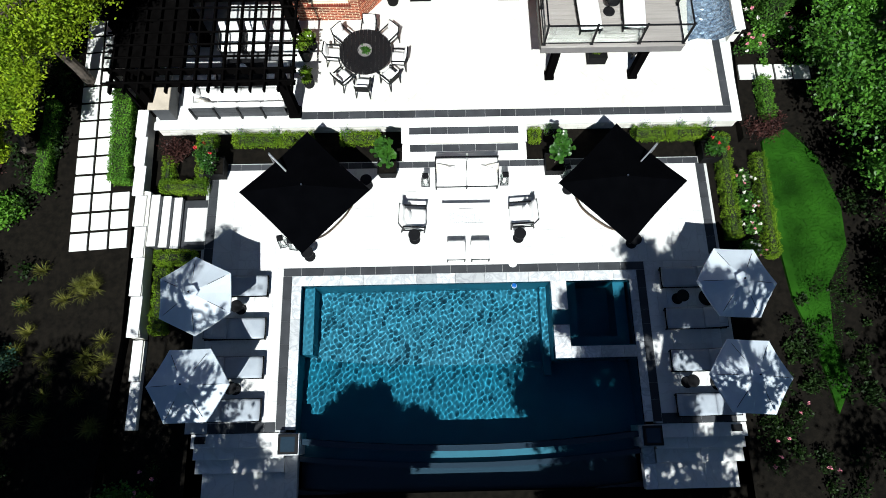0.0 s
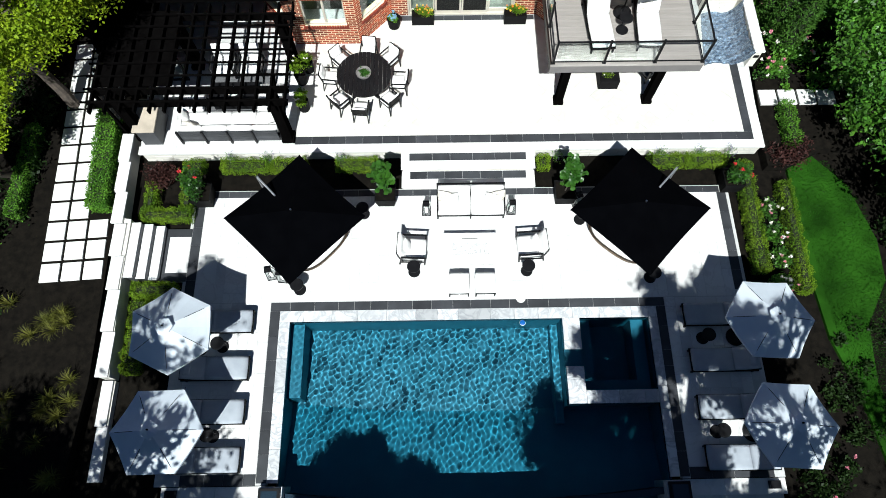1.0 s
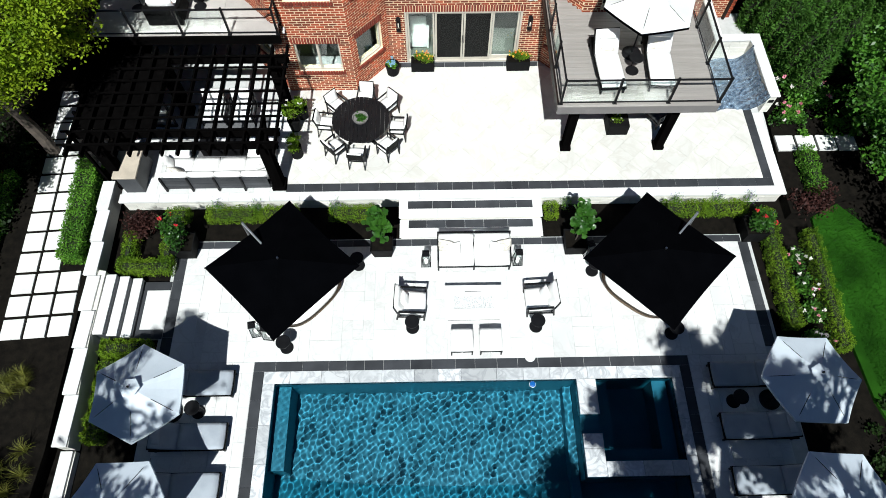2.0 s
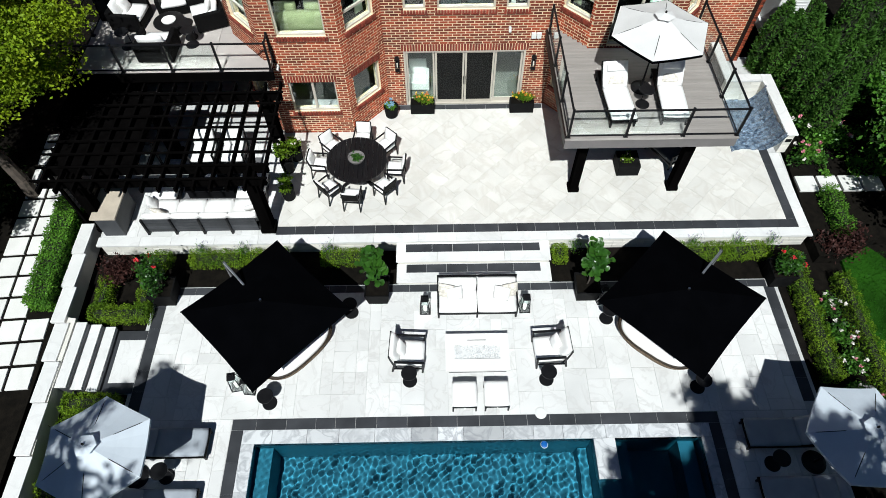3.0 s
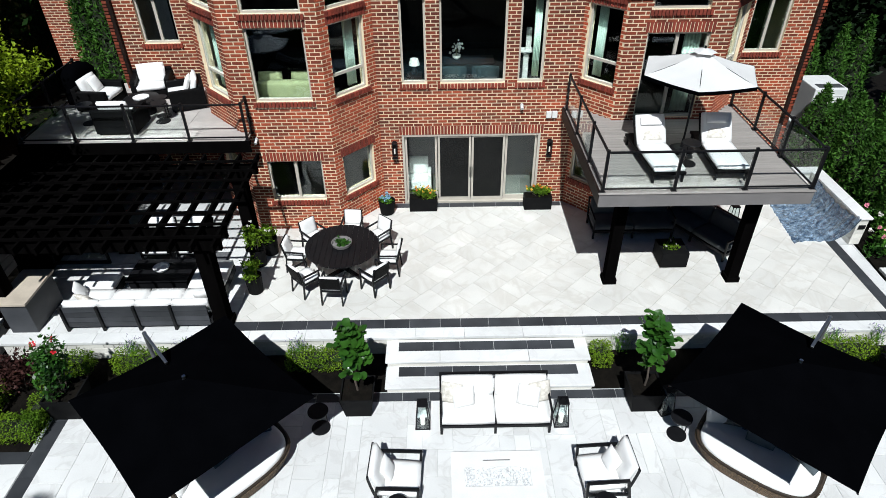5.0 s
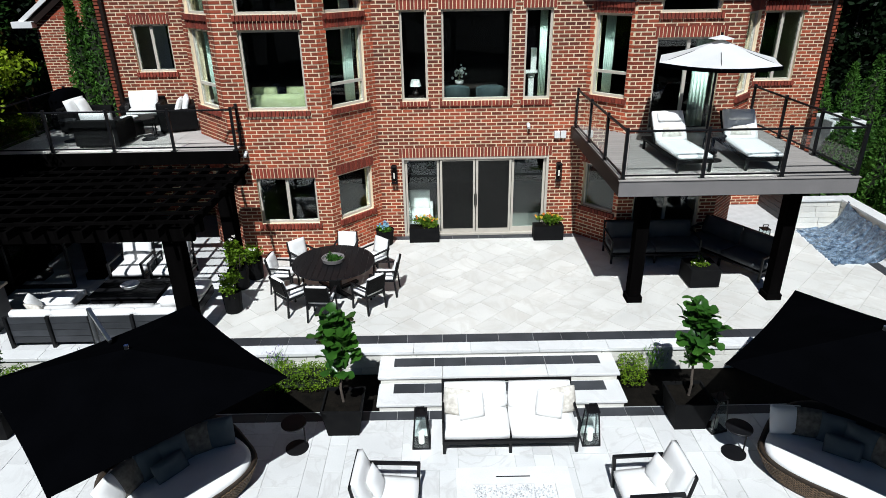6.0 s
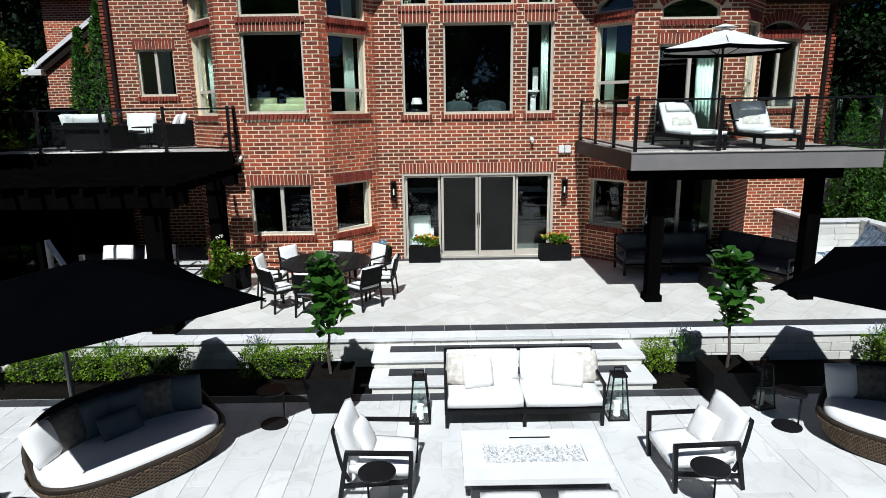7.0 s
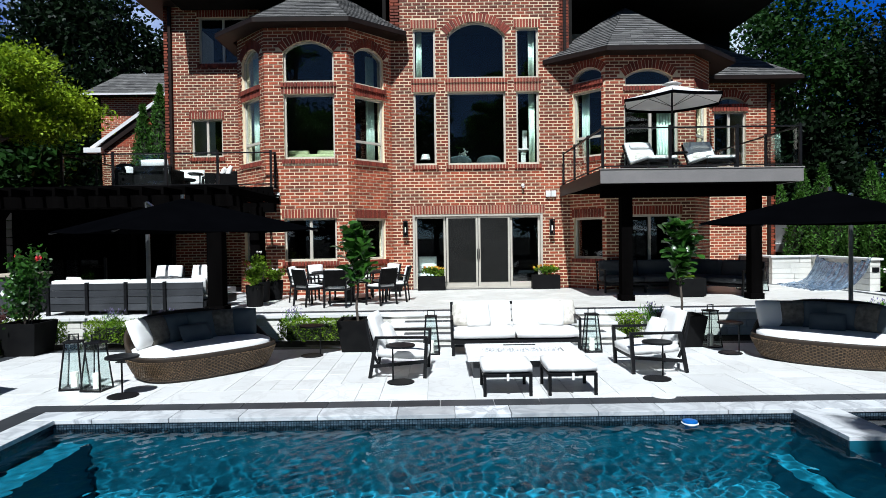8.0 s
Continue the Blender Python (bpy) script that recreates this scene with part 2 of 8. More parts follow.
# ground: one sheet to the horizon with a hole where the pool is sunk
def ground_sheet():
    xs = [-600, -60, -20, -7.5, 10.15, 20, 60, 600]
    ys = [-600, -60, -20, -3.6, 4.7, 9.9, 20, 60, 600]
    vs, fs = [], []
    for y in ys:
        for x in xs:
            vs.append((x, y, -0.1 if -12 < y < 12 and x < 12.4 else 0.0))
    w = len(xs)
    for j in range(len(ys) - 1):
        for i in range(w - 1):
            if xs[i] == -7.5 and ys[j] == -3.6:
                continue
            k = j * w + i
            fs.append((k, k + 1, k + w + 1, k + w))
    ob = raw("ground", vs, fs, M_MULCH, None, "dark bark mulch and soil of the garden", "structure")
    return ob


ground_sheet()
part("lower_bed", prism([(-7.6, -3.7), (10.3, -3.7), (10.3, -2.7), (-7.6, -2.7)], -1.2, -0.7), M_MULCH, None, "dark mulch bed below the pool", "structure")

# pool deck bed under the pavers
bm = bmesh.new()
for x0, x1, y0, y1 in ((-7.6, POOL_L - 0.3, -0.75, 8.46), (POOL_L - 0.3, POOL_R + 0.3, POOL_N + 0.3, 8.46), (POOL_R + 0.3, 10.2, -0.75, 8.46)):
    box(bm, x0, x1, y0, y1, -0.25, -0.012)
pool_deck = part("pool_deck", bm, M_GROUT, None, "pale marble pavers with charcoal border round the pool", "structure")

# upper terrace body
TERRACE = [(-9.45, 9.78), (11.45, 9.78), (11.6, 12.9), (12.0, 17.6), (-9.8, 17.6)]
upper_terrace = part("upper_terrace", prism(TERRACE, -0.3, H - 0.012), M_GROUT, None, "raised terrace of large pale marble pavers", "structure")

# pool shell
def pool_shell():
    bm = bmesh.new()
    x0, x1, y1, z0 = POOL_L, POOL_R, POOL_N, -1.6
    n = 24
    rim = [(x0, y1), (x1, y1)] + [(x1 + (x0 - x1) * i / n, edge_y(x1 + (x0 - x1) * i / n)) for i in range(n + 1)]
    lo = [bm.verts.new((x, y, z0)) for x, y in rim]
    hi = [bm.verts.new((x, y, -0.1)) for x, y in rim]
    bm.faces.new(lo)
    for i in range(len(rim)):
        j = (i + 1) % len(rim)
        bm.faces.new((lo[i], hi[i], hi[j], lo[j]))
    return bm


pool = thing("swimming_pool", (0, 0, 0), 0, "blue plastered swimming pool with a curved far edge", "pool", kind="structure")
part("basin", pool_shell(), M_POOL, pool)
part("ledge", slab(POOL_L, POOL_L + 0.42, 1.7, POOL_N - 0.02, -1.6, -0.5), M_POOL, pool)
part("ledge", slab(4.02, 4.25, 0.9, POOL_N - 0.02, -1.6, -1.05), M_POOL, pool)
bm = bmesh.new()
for a, b in (((POOL_L, POOL_N - 0.012, 0), (POOL_R, POOL_N, 0)), ((POOL_L, -0.9, 0), (POOL_L + 0.012, POOL_N, 0)), ((POOL_R - 0.012, -0.9, 0), (POOL_R, POOL_N, 0))):
    box(bm, a[0], b[0], a[1], b[1], -0.25, -0.042)
part("tile_band", bm, M_POOLTILE, pool, "dark mosaic waterline band")
mv, mf = [], []
for i in range(int((POOL_R - POOL_L) / 0.03)):
    for j in range(5):
        xa, za, k = POOL_L + 0.02 + 0.03 * i, -0.245 + 0.04 * j, len(mv)
        mv += [(xa + dx, POOL_N - 0.012 - dy, za + dz) for dy in (0.0, 0.005) for dx, dz in ((0, 0), (0.022, 0), (0.022, 0.034), (0, 0.034))]
        mf += [(k + 4, k + 5, k + 6, k + 7), (k, k + 1, k + 5, k + 4), (k + 1, k + 2, k + 6, k + 5), (k + 2, k + 3, k + 7, k + 6), (k + 3, k, k + 4, k + 7)]
raw("mosaic_tiles", mv, mf, surf("slate_blue_mosaic", (0.035, 0.055, 0.075), (0.07, 0.10, 0.13), 30, 0.25, bump=0.05, island=0.4), pool, "small slate-blue mosaic tiles", "stuff")

# spa in the north-east corner
SPA = (4.80, 6.90, 1.76, 3.96)
bm = bmesh.new()
box(bm, 4.27, 4.80, 2.97, 3.98, -1.6, -0.042)
box(bm, 4.27, 4.80, 1.36, 2.46, -1.6, -0.042)
box(bm, 4.27, 4.80, 2.46, 2.97, -1.6, -0.16)
box(bm, 4.80, 6.91, 1.36, 1.76, -1.6, -0.042)
part("spa_wall", bm, M_POOL, pool)
bm = bmesh.new()
box(bm, 4.258, 4.27, 2.97, 3.96, -0.3, -0.044)
box(bm, 4.258, 4.27, 1.348, 2.46, -0.3, -0.044)
box(bm, 4.27, 6.89, 1.348, 1.36, -0.3, -0.044)
part("spa_tile_band", bm, M_POOLTILE, pool, "dark mosaic waterline band")
bm = bmesh.new()
box(bm, 4.80, 5.2, 1.76, 3.97, -1.59, -0.55)
box(bm, 5.2, 6.9, 1.76, 2.1, -1.5, -0.55)
box(bm, 6.5, 6.9, 2.1, 3.97, -1.5, -0.55)
part("spa_bench", bm, M_POOL, pool)

# vanishing edge, catch ledge and lower basin
def edge_band(y0, y1, z0, z1, x0=POOL_L, x1=POOL_R, n=24):
    bm = bmesh.new()
    for i in range(n):
        xa, xb = x0 + (x1 - x0) * i / n, x0 + (x1 - x0) * (i + 1) / n
        ya, yb = edge_y(xa, 0), edge_y(xb, 0)
        v = [bm.verts.new(p) for p in ((xa, ya + y0, z0), (xb, yb + y0, z0), (xb, yb + y1, z0), (xa, ya + y1, z0), (xa, ya + y0, z1), (xb, yb + y0, z1), (xb, yb + y1, z1), (xa, ya + y1, z1))]
        for f in ((0, 3, 2, 1), (4, 5, 6, 7), (0, 1, 5, 4), (2, 3, 7, 6), (1, 2, 6, 5), (3, 0, 4, 7)):
            bm.faces.new([v[k] for k in f])
    return bm


def floor_slope():
    """The pool floor rising gently towards the vanishing edge."""
    bm, n, prev = bmesh.new(), 16, None
    for i in range(n + 1):
        x = POOL_L + 0.01 + (POOL_R - POOL_L - 0.02) * i / n
        y = edge_y(x) + 0.01
        cur = [bm.verts.new(p) for p in ((x, y, -1.0), (x, y + 0.9, -1.2), (x, y + 2.6, -1.594))]
        if prev:
            for k in range(2):
                bm.faces.new((prev[k], cur[k], cur[k + 1], prev[k + 1]))
        prev = cur
    bmesh.ops.recalc_face_normals(bm, faces=bm.faces)
    return bm


part("floor_slope", floor_slope(), M_POOL, pool)
part("vanishing_edge", edge_band(-1.13, -0.95, -1.6, -0.115), M_POOLTILE, pool, "dark tiled overflow edge")
part("catch_ledge", edge_band(-1.5, -1.13, -1.6, -0.75), M_POOL, pool)
part("catch_wall", edge_band(-1.66, -1.5, -2.2, -0.55), M_POOLTILE, pool)
# dark tile on basin and coping stands in for tree shade
part("lower_basin", edge_band(-2.55, -1.66, -2.2, -1.5), M_POOLTILE, pool, "lower basin in a colour darkened for tree shade")
part("lower_coping", edge_band(-2.9, -2.55, -2.2, -0.9), M_DARKTILE, pool)

# water: a finely rippled sheet
def ripples(x, y):
    z = 0.0
    for k, (dx, dy, wl, amp) in enumerate(WAVES):
        z += amp * math.sin(2 * math.pi * (x * dx + y * dy) / wl + k * 1.7 + 0.8 * math.sin(0.9 * x * dy - 1.1 * y * dx + k))
    return z


wr = random.Random(5)
WAVES = [(math.cos(a), math.sin(a), wl, amp) for a, wl, amp in ((wr.uniform(0, 6.28), wr.uniform(0.125, 0.23), wr.uniform(0.00034, 0.00056)) for _ in range(28))]
M_WATER = glassy("pool_water", (0.72, 0.95, 1.0), 0.0, 1.17)


def water_sheet(x0, x1, y0, y1, z, step, curved, name, parent):
    nx, ny = max(2, int((x1 - x0) / step)), max(2, int((y1 - y0) / step))
    xs, ts = np.linspace(x0, x1, nx + 1), np.linspace(0, 1, ny + 1)
    vs, fs = [], []
    for t in ts:
        for x in xs:
            lo = edge_y(x, y0) if curved else y0
            y = lo + (y1 - lo) * t
            vs.append((x, y, z + ripples(x, y)))
    w = nx + 1
    for j in range(ny):
        for i in range(nx):
            k = j * w + i
            fs.append((k, k + 1, k + w + 1, k + w))
    ob = raw(name, vs, fs, M_WATER, parent, "", "", True)
    return ob


water = thing("water", (0, 0, 0), 0, "clear rippled blue pool water", "water", kind="structure")
sheets = [water_sheet(POOL_L + 0.012, 4.27, -0.95, POOL_N - 0.012, -0.11, 0.021, True, "pool_surface", water),
          water_sheet(4.27, POOL_R - 0.012, -0.95, 1.36, -0.11, 0.03, True, "pool_surface", water),
          water_sheet(4.80, 6.90, 1.76, 3.97, -0.10, 0.07, False, "spa_surface", water),
          water_sheet(POOL_L, POOL_R, -2.55, -1.8, -1.0, 0.12, False, "lower_surface", water)]
for s in sheets:
    s.cycles.is_caustics_caster = True
for s in pool.children:
    s.cycles.is_caustics_receiver = True


# rows of stone slabs along a line
def slab_row(name, x0, x1, y0, y1, z, length, material, parent, along="x", thick=0.05, gap=0.006, rng=random.Random(3), vary=0.25, r=0.006):
    a, b = (x0, x1) if along == "x" else (y0, y1)
    cuts = [a]
    while cuts[-1] < b - 1e-6:
        nxt = cuts[-1] + length * rng.uniform(1 - vary, 1 + vary)
        cuts.append(b if nxt > b - length * 0.45 else nxt)
    for c0, c1 in zip(cuts, cuts[1:]):
        q = (c0 + gap / 2, c1 - gap / 2, y0, y1) if along == "x" else (x0, x1, c0 + gap / 2, c1 - gap / 2)
        part(name, slab(*q, z - thick, z, r), material, parent)


# pool coping and charcoal border
slab_row("coping_slab", -4.45, 7.22, 3.95, 4.29, 0.0, 0.85, M_POOLCOPING, pool_deck)
slab_row("coping_slab", -4.45, -4.13, -0.7, 3.95, 0.0, 0.85, M_POOLCOPING, pool_deck, "y")
slab_row("coping_slab", 6.95, 7.22, -0.7, 3.95, 0.0, 0.85, M_POOLCOPING, pool_deck, "y")
slab_row("coping_slab", -4.5, -4.1, -2.75, -1.46, -0.42, 0.65, M_POOLCOPING, pool_deck, "y", thick=0.3)
slab_row("coping_slab", 6.9, 7.28, -2.75, -1.46, -0.42, 0.65, M_POOLCOPING, pool_deck, "y", thick=0.3)
slab_row("coping_slab", 4.27, 4.80, 2.97, 3.945, 0.0, 0.7, M_POOLCOPING, pool_deck, "y")
slab_row("coping_slab", 4.27, 4.80, 1.36, 2.46, 0.0, 0.6, M_POOLCOPING, pool_deck, "y")
slab_row("coping_slab", 4.805, 6.945, 1.36, 1.74, 0.0, 0.8, M_POOLCOPING, pool_deck)
slab_row("border_tile", -4.75, 7.5, 4.295, 4.57, 0.0, 0.62, M_DARKTILE, pool_deck)
slab_row("border_tile", -4.75, -4.455, -0.7, 4.29, 0.0, 0.62, M_DARKTILE, pool_deck, "y")
slab_row("border_tile", 7.225, 7.5, -0.7, 4.29, 0.0, 0.62, M_DARKTILE, pool_deck, "y")
# outer borders of the pool deck
slab_row("border_tile", -6.95, 9.9, 8.205, 8.43, 0.0, 0.62, M_DARKTILE, pool_deck)
slab_row("border_tile", -7.5, -7.2, 4.6, 8.2, 0.0, 0.62, M_DARKTILE, pool_deck, "y")
slab_row("border_tile", 9.8, 10.1, 4.8, 8.2, 0.0, 0.62, M_DARKTILE, pool_deck, "y")
slab_row("border_tile", -6.9, -4.76, -0.75, -0.45, 0.0, 0.62, M_DARKTILE, pool_deck)
slab_row("border_tile", 7.51, 9.9, -0.75, -0.45, 0.0, 0.62, M_DARKTILE, pool_deck)

# terrace coping and charcoal border
slab_row("coping_slab", -9.5, 11.52, 9.64, 9.945, H, 1.2, M_COPING, upper_terrace, thick=0.07)
slab_row("border_tile", -4.3, 11.2, 9.95, 10.24, H, 0.62, M_DARKTILE, upper_terrace)
slab_row("coping_slab", 11.205, 11.52, 9.95, 12.88, H, 1.0, M_COPING, upper_terrace, "y", thick=0.07)
slab_row("border_tile", 10.92, 11.2, 10.245, 13.4, H, 0.62, M_DARKTILE, upper_terrace, "y")
slab_row("border_tile", -1.0, 4.1, 15.1, 15.32, H + 0.002, 0.62, M_DARKTILE, upper_terrace)

# retaining wall of cream blocks
def block_wall(name, x0, x1, y0, y1, z0, z1, h, length, label, along="x"):
    w = part(name, slab(x0, x1, y0, y1, z0, z1), M_GROUT, None, label, "structure")
    rng = random.Random(11)
    z = z0
    row = 0
    while z < z1 - 0.02:
        a, b = (x0, x1) if along == "x" else (y0, y1)
        c = a - (length / 2 if row % 2 else 0)
        while c < b:
            e = c + length * rng.uniform(0.8, 1.2)
            c0, c1 = max(a, c), min(b, e)
            if c1 - c0 > 0.05:
                if along == "x":
                    part("block", slab(c0 + 0.004, c1 - 0.004, y0 - 0.02, y0 + 0.05, z + 0.004, min(z1, z + h) - 0.004, 0.008), M_BLOCK, w)
                else:
                    part("block", slab(x1 - 0.05, x1 + 0.02, c0 + 0.004, c1 - 0.004, z + 0.004, min(z1, z + h) - 0.004, 0.008), M_BLOCK, w)
            c = e
        z += h
        row += 1
    return w


block_wall("retaining_wall", -9.4, 11.42, 9.70, 9.96, -0.1, 0.375, 0.16, 0.55, "cream stone block retaining wall under the terrace")

# wide steps from the deck to the terrace
steps = thing("terrace_steps", (0, 0, 0), 0, "wide stone steps with charcoal inlays up to the terrace", "steps", kind="structure")
for x0, x1, y0, y1, z in ((-0.72, 3.74, 8.42, 9.05, 0.15), (-0.74, 3.76, 9.03, 9.69, 0.30)):
    part("riser", slab(x0 + 0.05, x1 - 0.05, y0 + 0.04, y1, -0.1, z - 0.05), M_BLOCK, steps)
    slab_row("tread", x0, x1, y0, y1, z, 1.6, M_COPING, steps, thick=0.055, r=0.012)
    slab_row("inlay", x0 + 0.28, x1 - 0.29, y0 + 0.325, y0 + 0.6, z + 0.004, 0.62, M_DARKTILE, steps, thick=0.012, r=0.0)

# ---- house ----
COURSE, BRICK, JOINT = 0.0895, 0.267, 0.026
# the house stands a little back from its drawn lines, its storeys a little taller than drawn
HOUSE_AT = Matrix.Translation((0, 0.25, H)) @ Matrix.Diagonal((1, 1, 1.033, 1)) @ Matrix.Translation((0, 0, -H))
house = thing("house", (0, 0, 0), 0, "red brick house with bays, tall windows and grey shingle roofs", "house", kind="structure")
house.matrix_basis = HOUSE_AT


def cut(spans, a, b):
    out = []
    for s, e in spans:
        if b <= s or a >= e:
            out.append((s, e))
        else:
            if a > s:
                out.append((s, a))
            if b < e:
                out.append((b, e))
    return out


def half_width(op, z):
    """Half the opening's width at height z, or 0 outside it."""
    u0, u1, za, zb, rise = op
    c = (u1 - u0) / 2
    if za <= z <= zb:
        return c
    if rise and zb < z < zb + rise:
        R = (c * c + rise * rise) / (2 * rise)
        return math.sqrt(max(0, R * R - (R - rise + z - zb) ** 2))
    return 0.0


def brick_box(vs, fs, P, u0, u1, z0, z1, out=0.008):
    k = len(vs)
    for o in (0.0, out):
        for u, z in ((u0, z0), (u1, z0), (u1, z1), (u0, z1)):
            vs.append(P(u, z, o))
    fs += [(k + 4, k + 5, k + 6, k + 7), (k, k + 1, k + 5, k + 4), (k + 1, k + 2, k + 6, k + 5), (k + 2, k + 3, k + 7, k + 6), (k + 3, k, k + 4, k + 7)]


def brick_wall(name, a, b, z0, z1, openings, singles=0, sills=True, heads=True):
    """A wall from a to b, seen from the side to the right of b-a's back: mortar body with openings through it, bricks laid on it."""
    a, b = Vector((*a, 0)), Vector((*b, 0))
    L = (b - a).length
    d = (b - a) / L
    n = Vector((d.y, -d.x, 0))
    P = lambda u, z, o=0.0: tuple(a + d * u + n * o + Vector((0, 0, z)))
    wall = thing(name, (0, 0, 0))
    wall.parent = house
    # mortar body in level bands
    zs = {z0, z1}
    for u0, u1, za, zb, rise in openings:
        zs |= {za, zb}
        zs |= {zb + rise * i / 6 for i in range(1, 7)} if rise else set()
    zs = sorted(z for z in zs if z0 <= z <= z1)
    vs, fs = [], []
    for za, zb in zip(zs, zs[1:]):
        spans = [(0.0, L)]
        for op in openings:
            w = half_width(op, (za + zb) / 2)
            if w:
                c = (op[0] + op[1]) / 2
                spans = cut(spans, c - w, c + w)
        for s, e in spans:
            k = len(vs)
            for o in (-0.28, 0.0):
                for u, z in ((s, za), (e, za), (e, zb), (s, zb)):
                    vs.append(P(u, z, o))
            fs += [(k, k + 3, k + 2, k + 1), (k + 4, k + 5, k + 6, k + 7), (k, k + 1, k + 5, k + 4), (k + 2, k + 3, k + 7, k + 6), (k + 1, k + 2, k + 6, k + 5), (k + 3, k, k + 4, k + 7)]
    raw("mortar_body", vs, fs, M_MORTAR, wall)
    # bricks
    bv, bf, hv, hf = [], [], [], []
    single = []
    rng = random.Random(len(name))
    row, z = 0, z0
    while z < z1 - 0.02:
        zb = min(z + COURSE - JOINT, z1)
        zm = (z + zb) / 2
        spans = [(0.0, L)]
        for op in openings:
            u0, u1, oa, ob_, rise = op
            c = (u0 + u1) / 2
            w = half_width(op, zm)
            if w:
                spans = cut(spans, c - w - (0.0 if zm <= ob_ else 0.24), c + w + (0.0 if zm <= ob_ else 0.24))
            if heads and not rise and ob_ < zm < ob_ + 0.25:
                spans = cut(spans, u0 - 0.07, u1 + 0.07)
            if heads and rise:
                w2 = half_width((u0 - 0.24, u1 + 0.24, oa, ob_, rise + 0.24), zm) if zm > ob_ else 0
                if w2:
                    spans = cut(spans, c - w2, c + w2)
            if sills and oa - 0.13 < zm < oa:
                spans = cut(spans, u0 - 0.07, u1 + 0.07)
        u = -BRICK / 2 if row % 2 else 0.0
        while u < L:
            for s, e in spans:
                p, q = max(u, s), min(u + BRICK - JOINT, e)
                if q - p > 0.03:
                    if singles and len(single) < singles and abs(q - p - (BRICK - JOINT)) < 1e-4 and z > z0 + 0.0:
                        single.append((p, z))
                    else:
                        o = 0.008 + rng.uniform(-0.002, 0.002)
                        brick_box(bv, bf, P, p, q, z, zb, o)
            u += BRICK
        z += COURSE
        row += 1
    # soldier heads and rowlock sills
    for u0, u1, za, zb, rise in openings:
        if heads and not rise:
            k = max(2, round((u1 - u0 + 0.14) / COURSE))
            st = (u1 - u0 + 0.14) / k
            for i in range(k):
                brick_box(hv, hf, P, u0 - 0.07 + i * st + 0.010, u0 - 0.07 + (i + 1) * st - 0.010, zb + 0.006, zb + 0.244, 0.02)
        if heads and rise:
            c, h = (u0 + u1) / 2, (u1 - u0) / 2
            R = (h * h + rise * rise) / (2 * rise)
            cz = zb + rise - R
            th = math.asin(min(1, h / R))
            k = max(4, round(2 * th * R / COURSE))
            for i in range(k):
                t0, t1 = -th + 2 * th * i / k + 0.009 / R, -th + 2 * th * (i + 1) / k - 0.009 / R
                q = len(hv)
                for o in (0.0, 0.02):
                    for rr, tt in ((R, t0), (R, t1), (R + 0.24, t1), (R + 0.24, t0)):
                        hv.append(P(c + rr * math.sin(tt), cz + rr * math.cos(tt), o))
                hf += [(q + 4, q + 5, q + 6, q + 7), (q, q + 1, q + 5, q + 4), (q + 1, q + 2, q + 6, q + 5), (q + 2, q + 3, q + 7, q + 6), (q + 3, q, q + 4, q + 7)]
        if sills and za > z0 + 0.2:
            k = max(2, round((u1 - u0 + 0.14) / COURSE))
            st = (u1 - u0 + 0.14) / k
            for i in range(k):
                brick_box(hv, hf, P, u0 - 0.07 + i * st + 0.009, u0 - 0.07 + (i + 1) * st - 0.009, za - 0.125, za - 0.008, 0.06)
    if bv:
        raw("brickwork", bv, bf, M_BRICK, wall, "", "stuff")
    if hv:
        raw("dressings", hv, hf, M_SOLDIER, wall, "deep red soldier courses and rowlock sills", "stuff")
    if single:
        me = None
        for p, z in single:
            if me is None:
                v, f = [], []
                brick_box(v, f, lambda u, zz, o=0.0: (u, -o, zz), 0, BRICK - JOINT, 0, COURSE - JOINT)
                me = bpy.data.meshes.new("brick")
                me.from_pydata(v, [], f)
                me.materials.append(M_BRICK)
            ob = new("brick", me)
            ob.parent = wall
            ob.location = P(p, z)
            ob.rotation_euler = (0, 0, math.atan2(d.y, d.x))
    return P


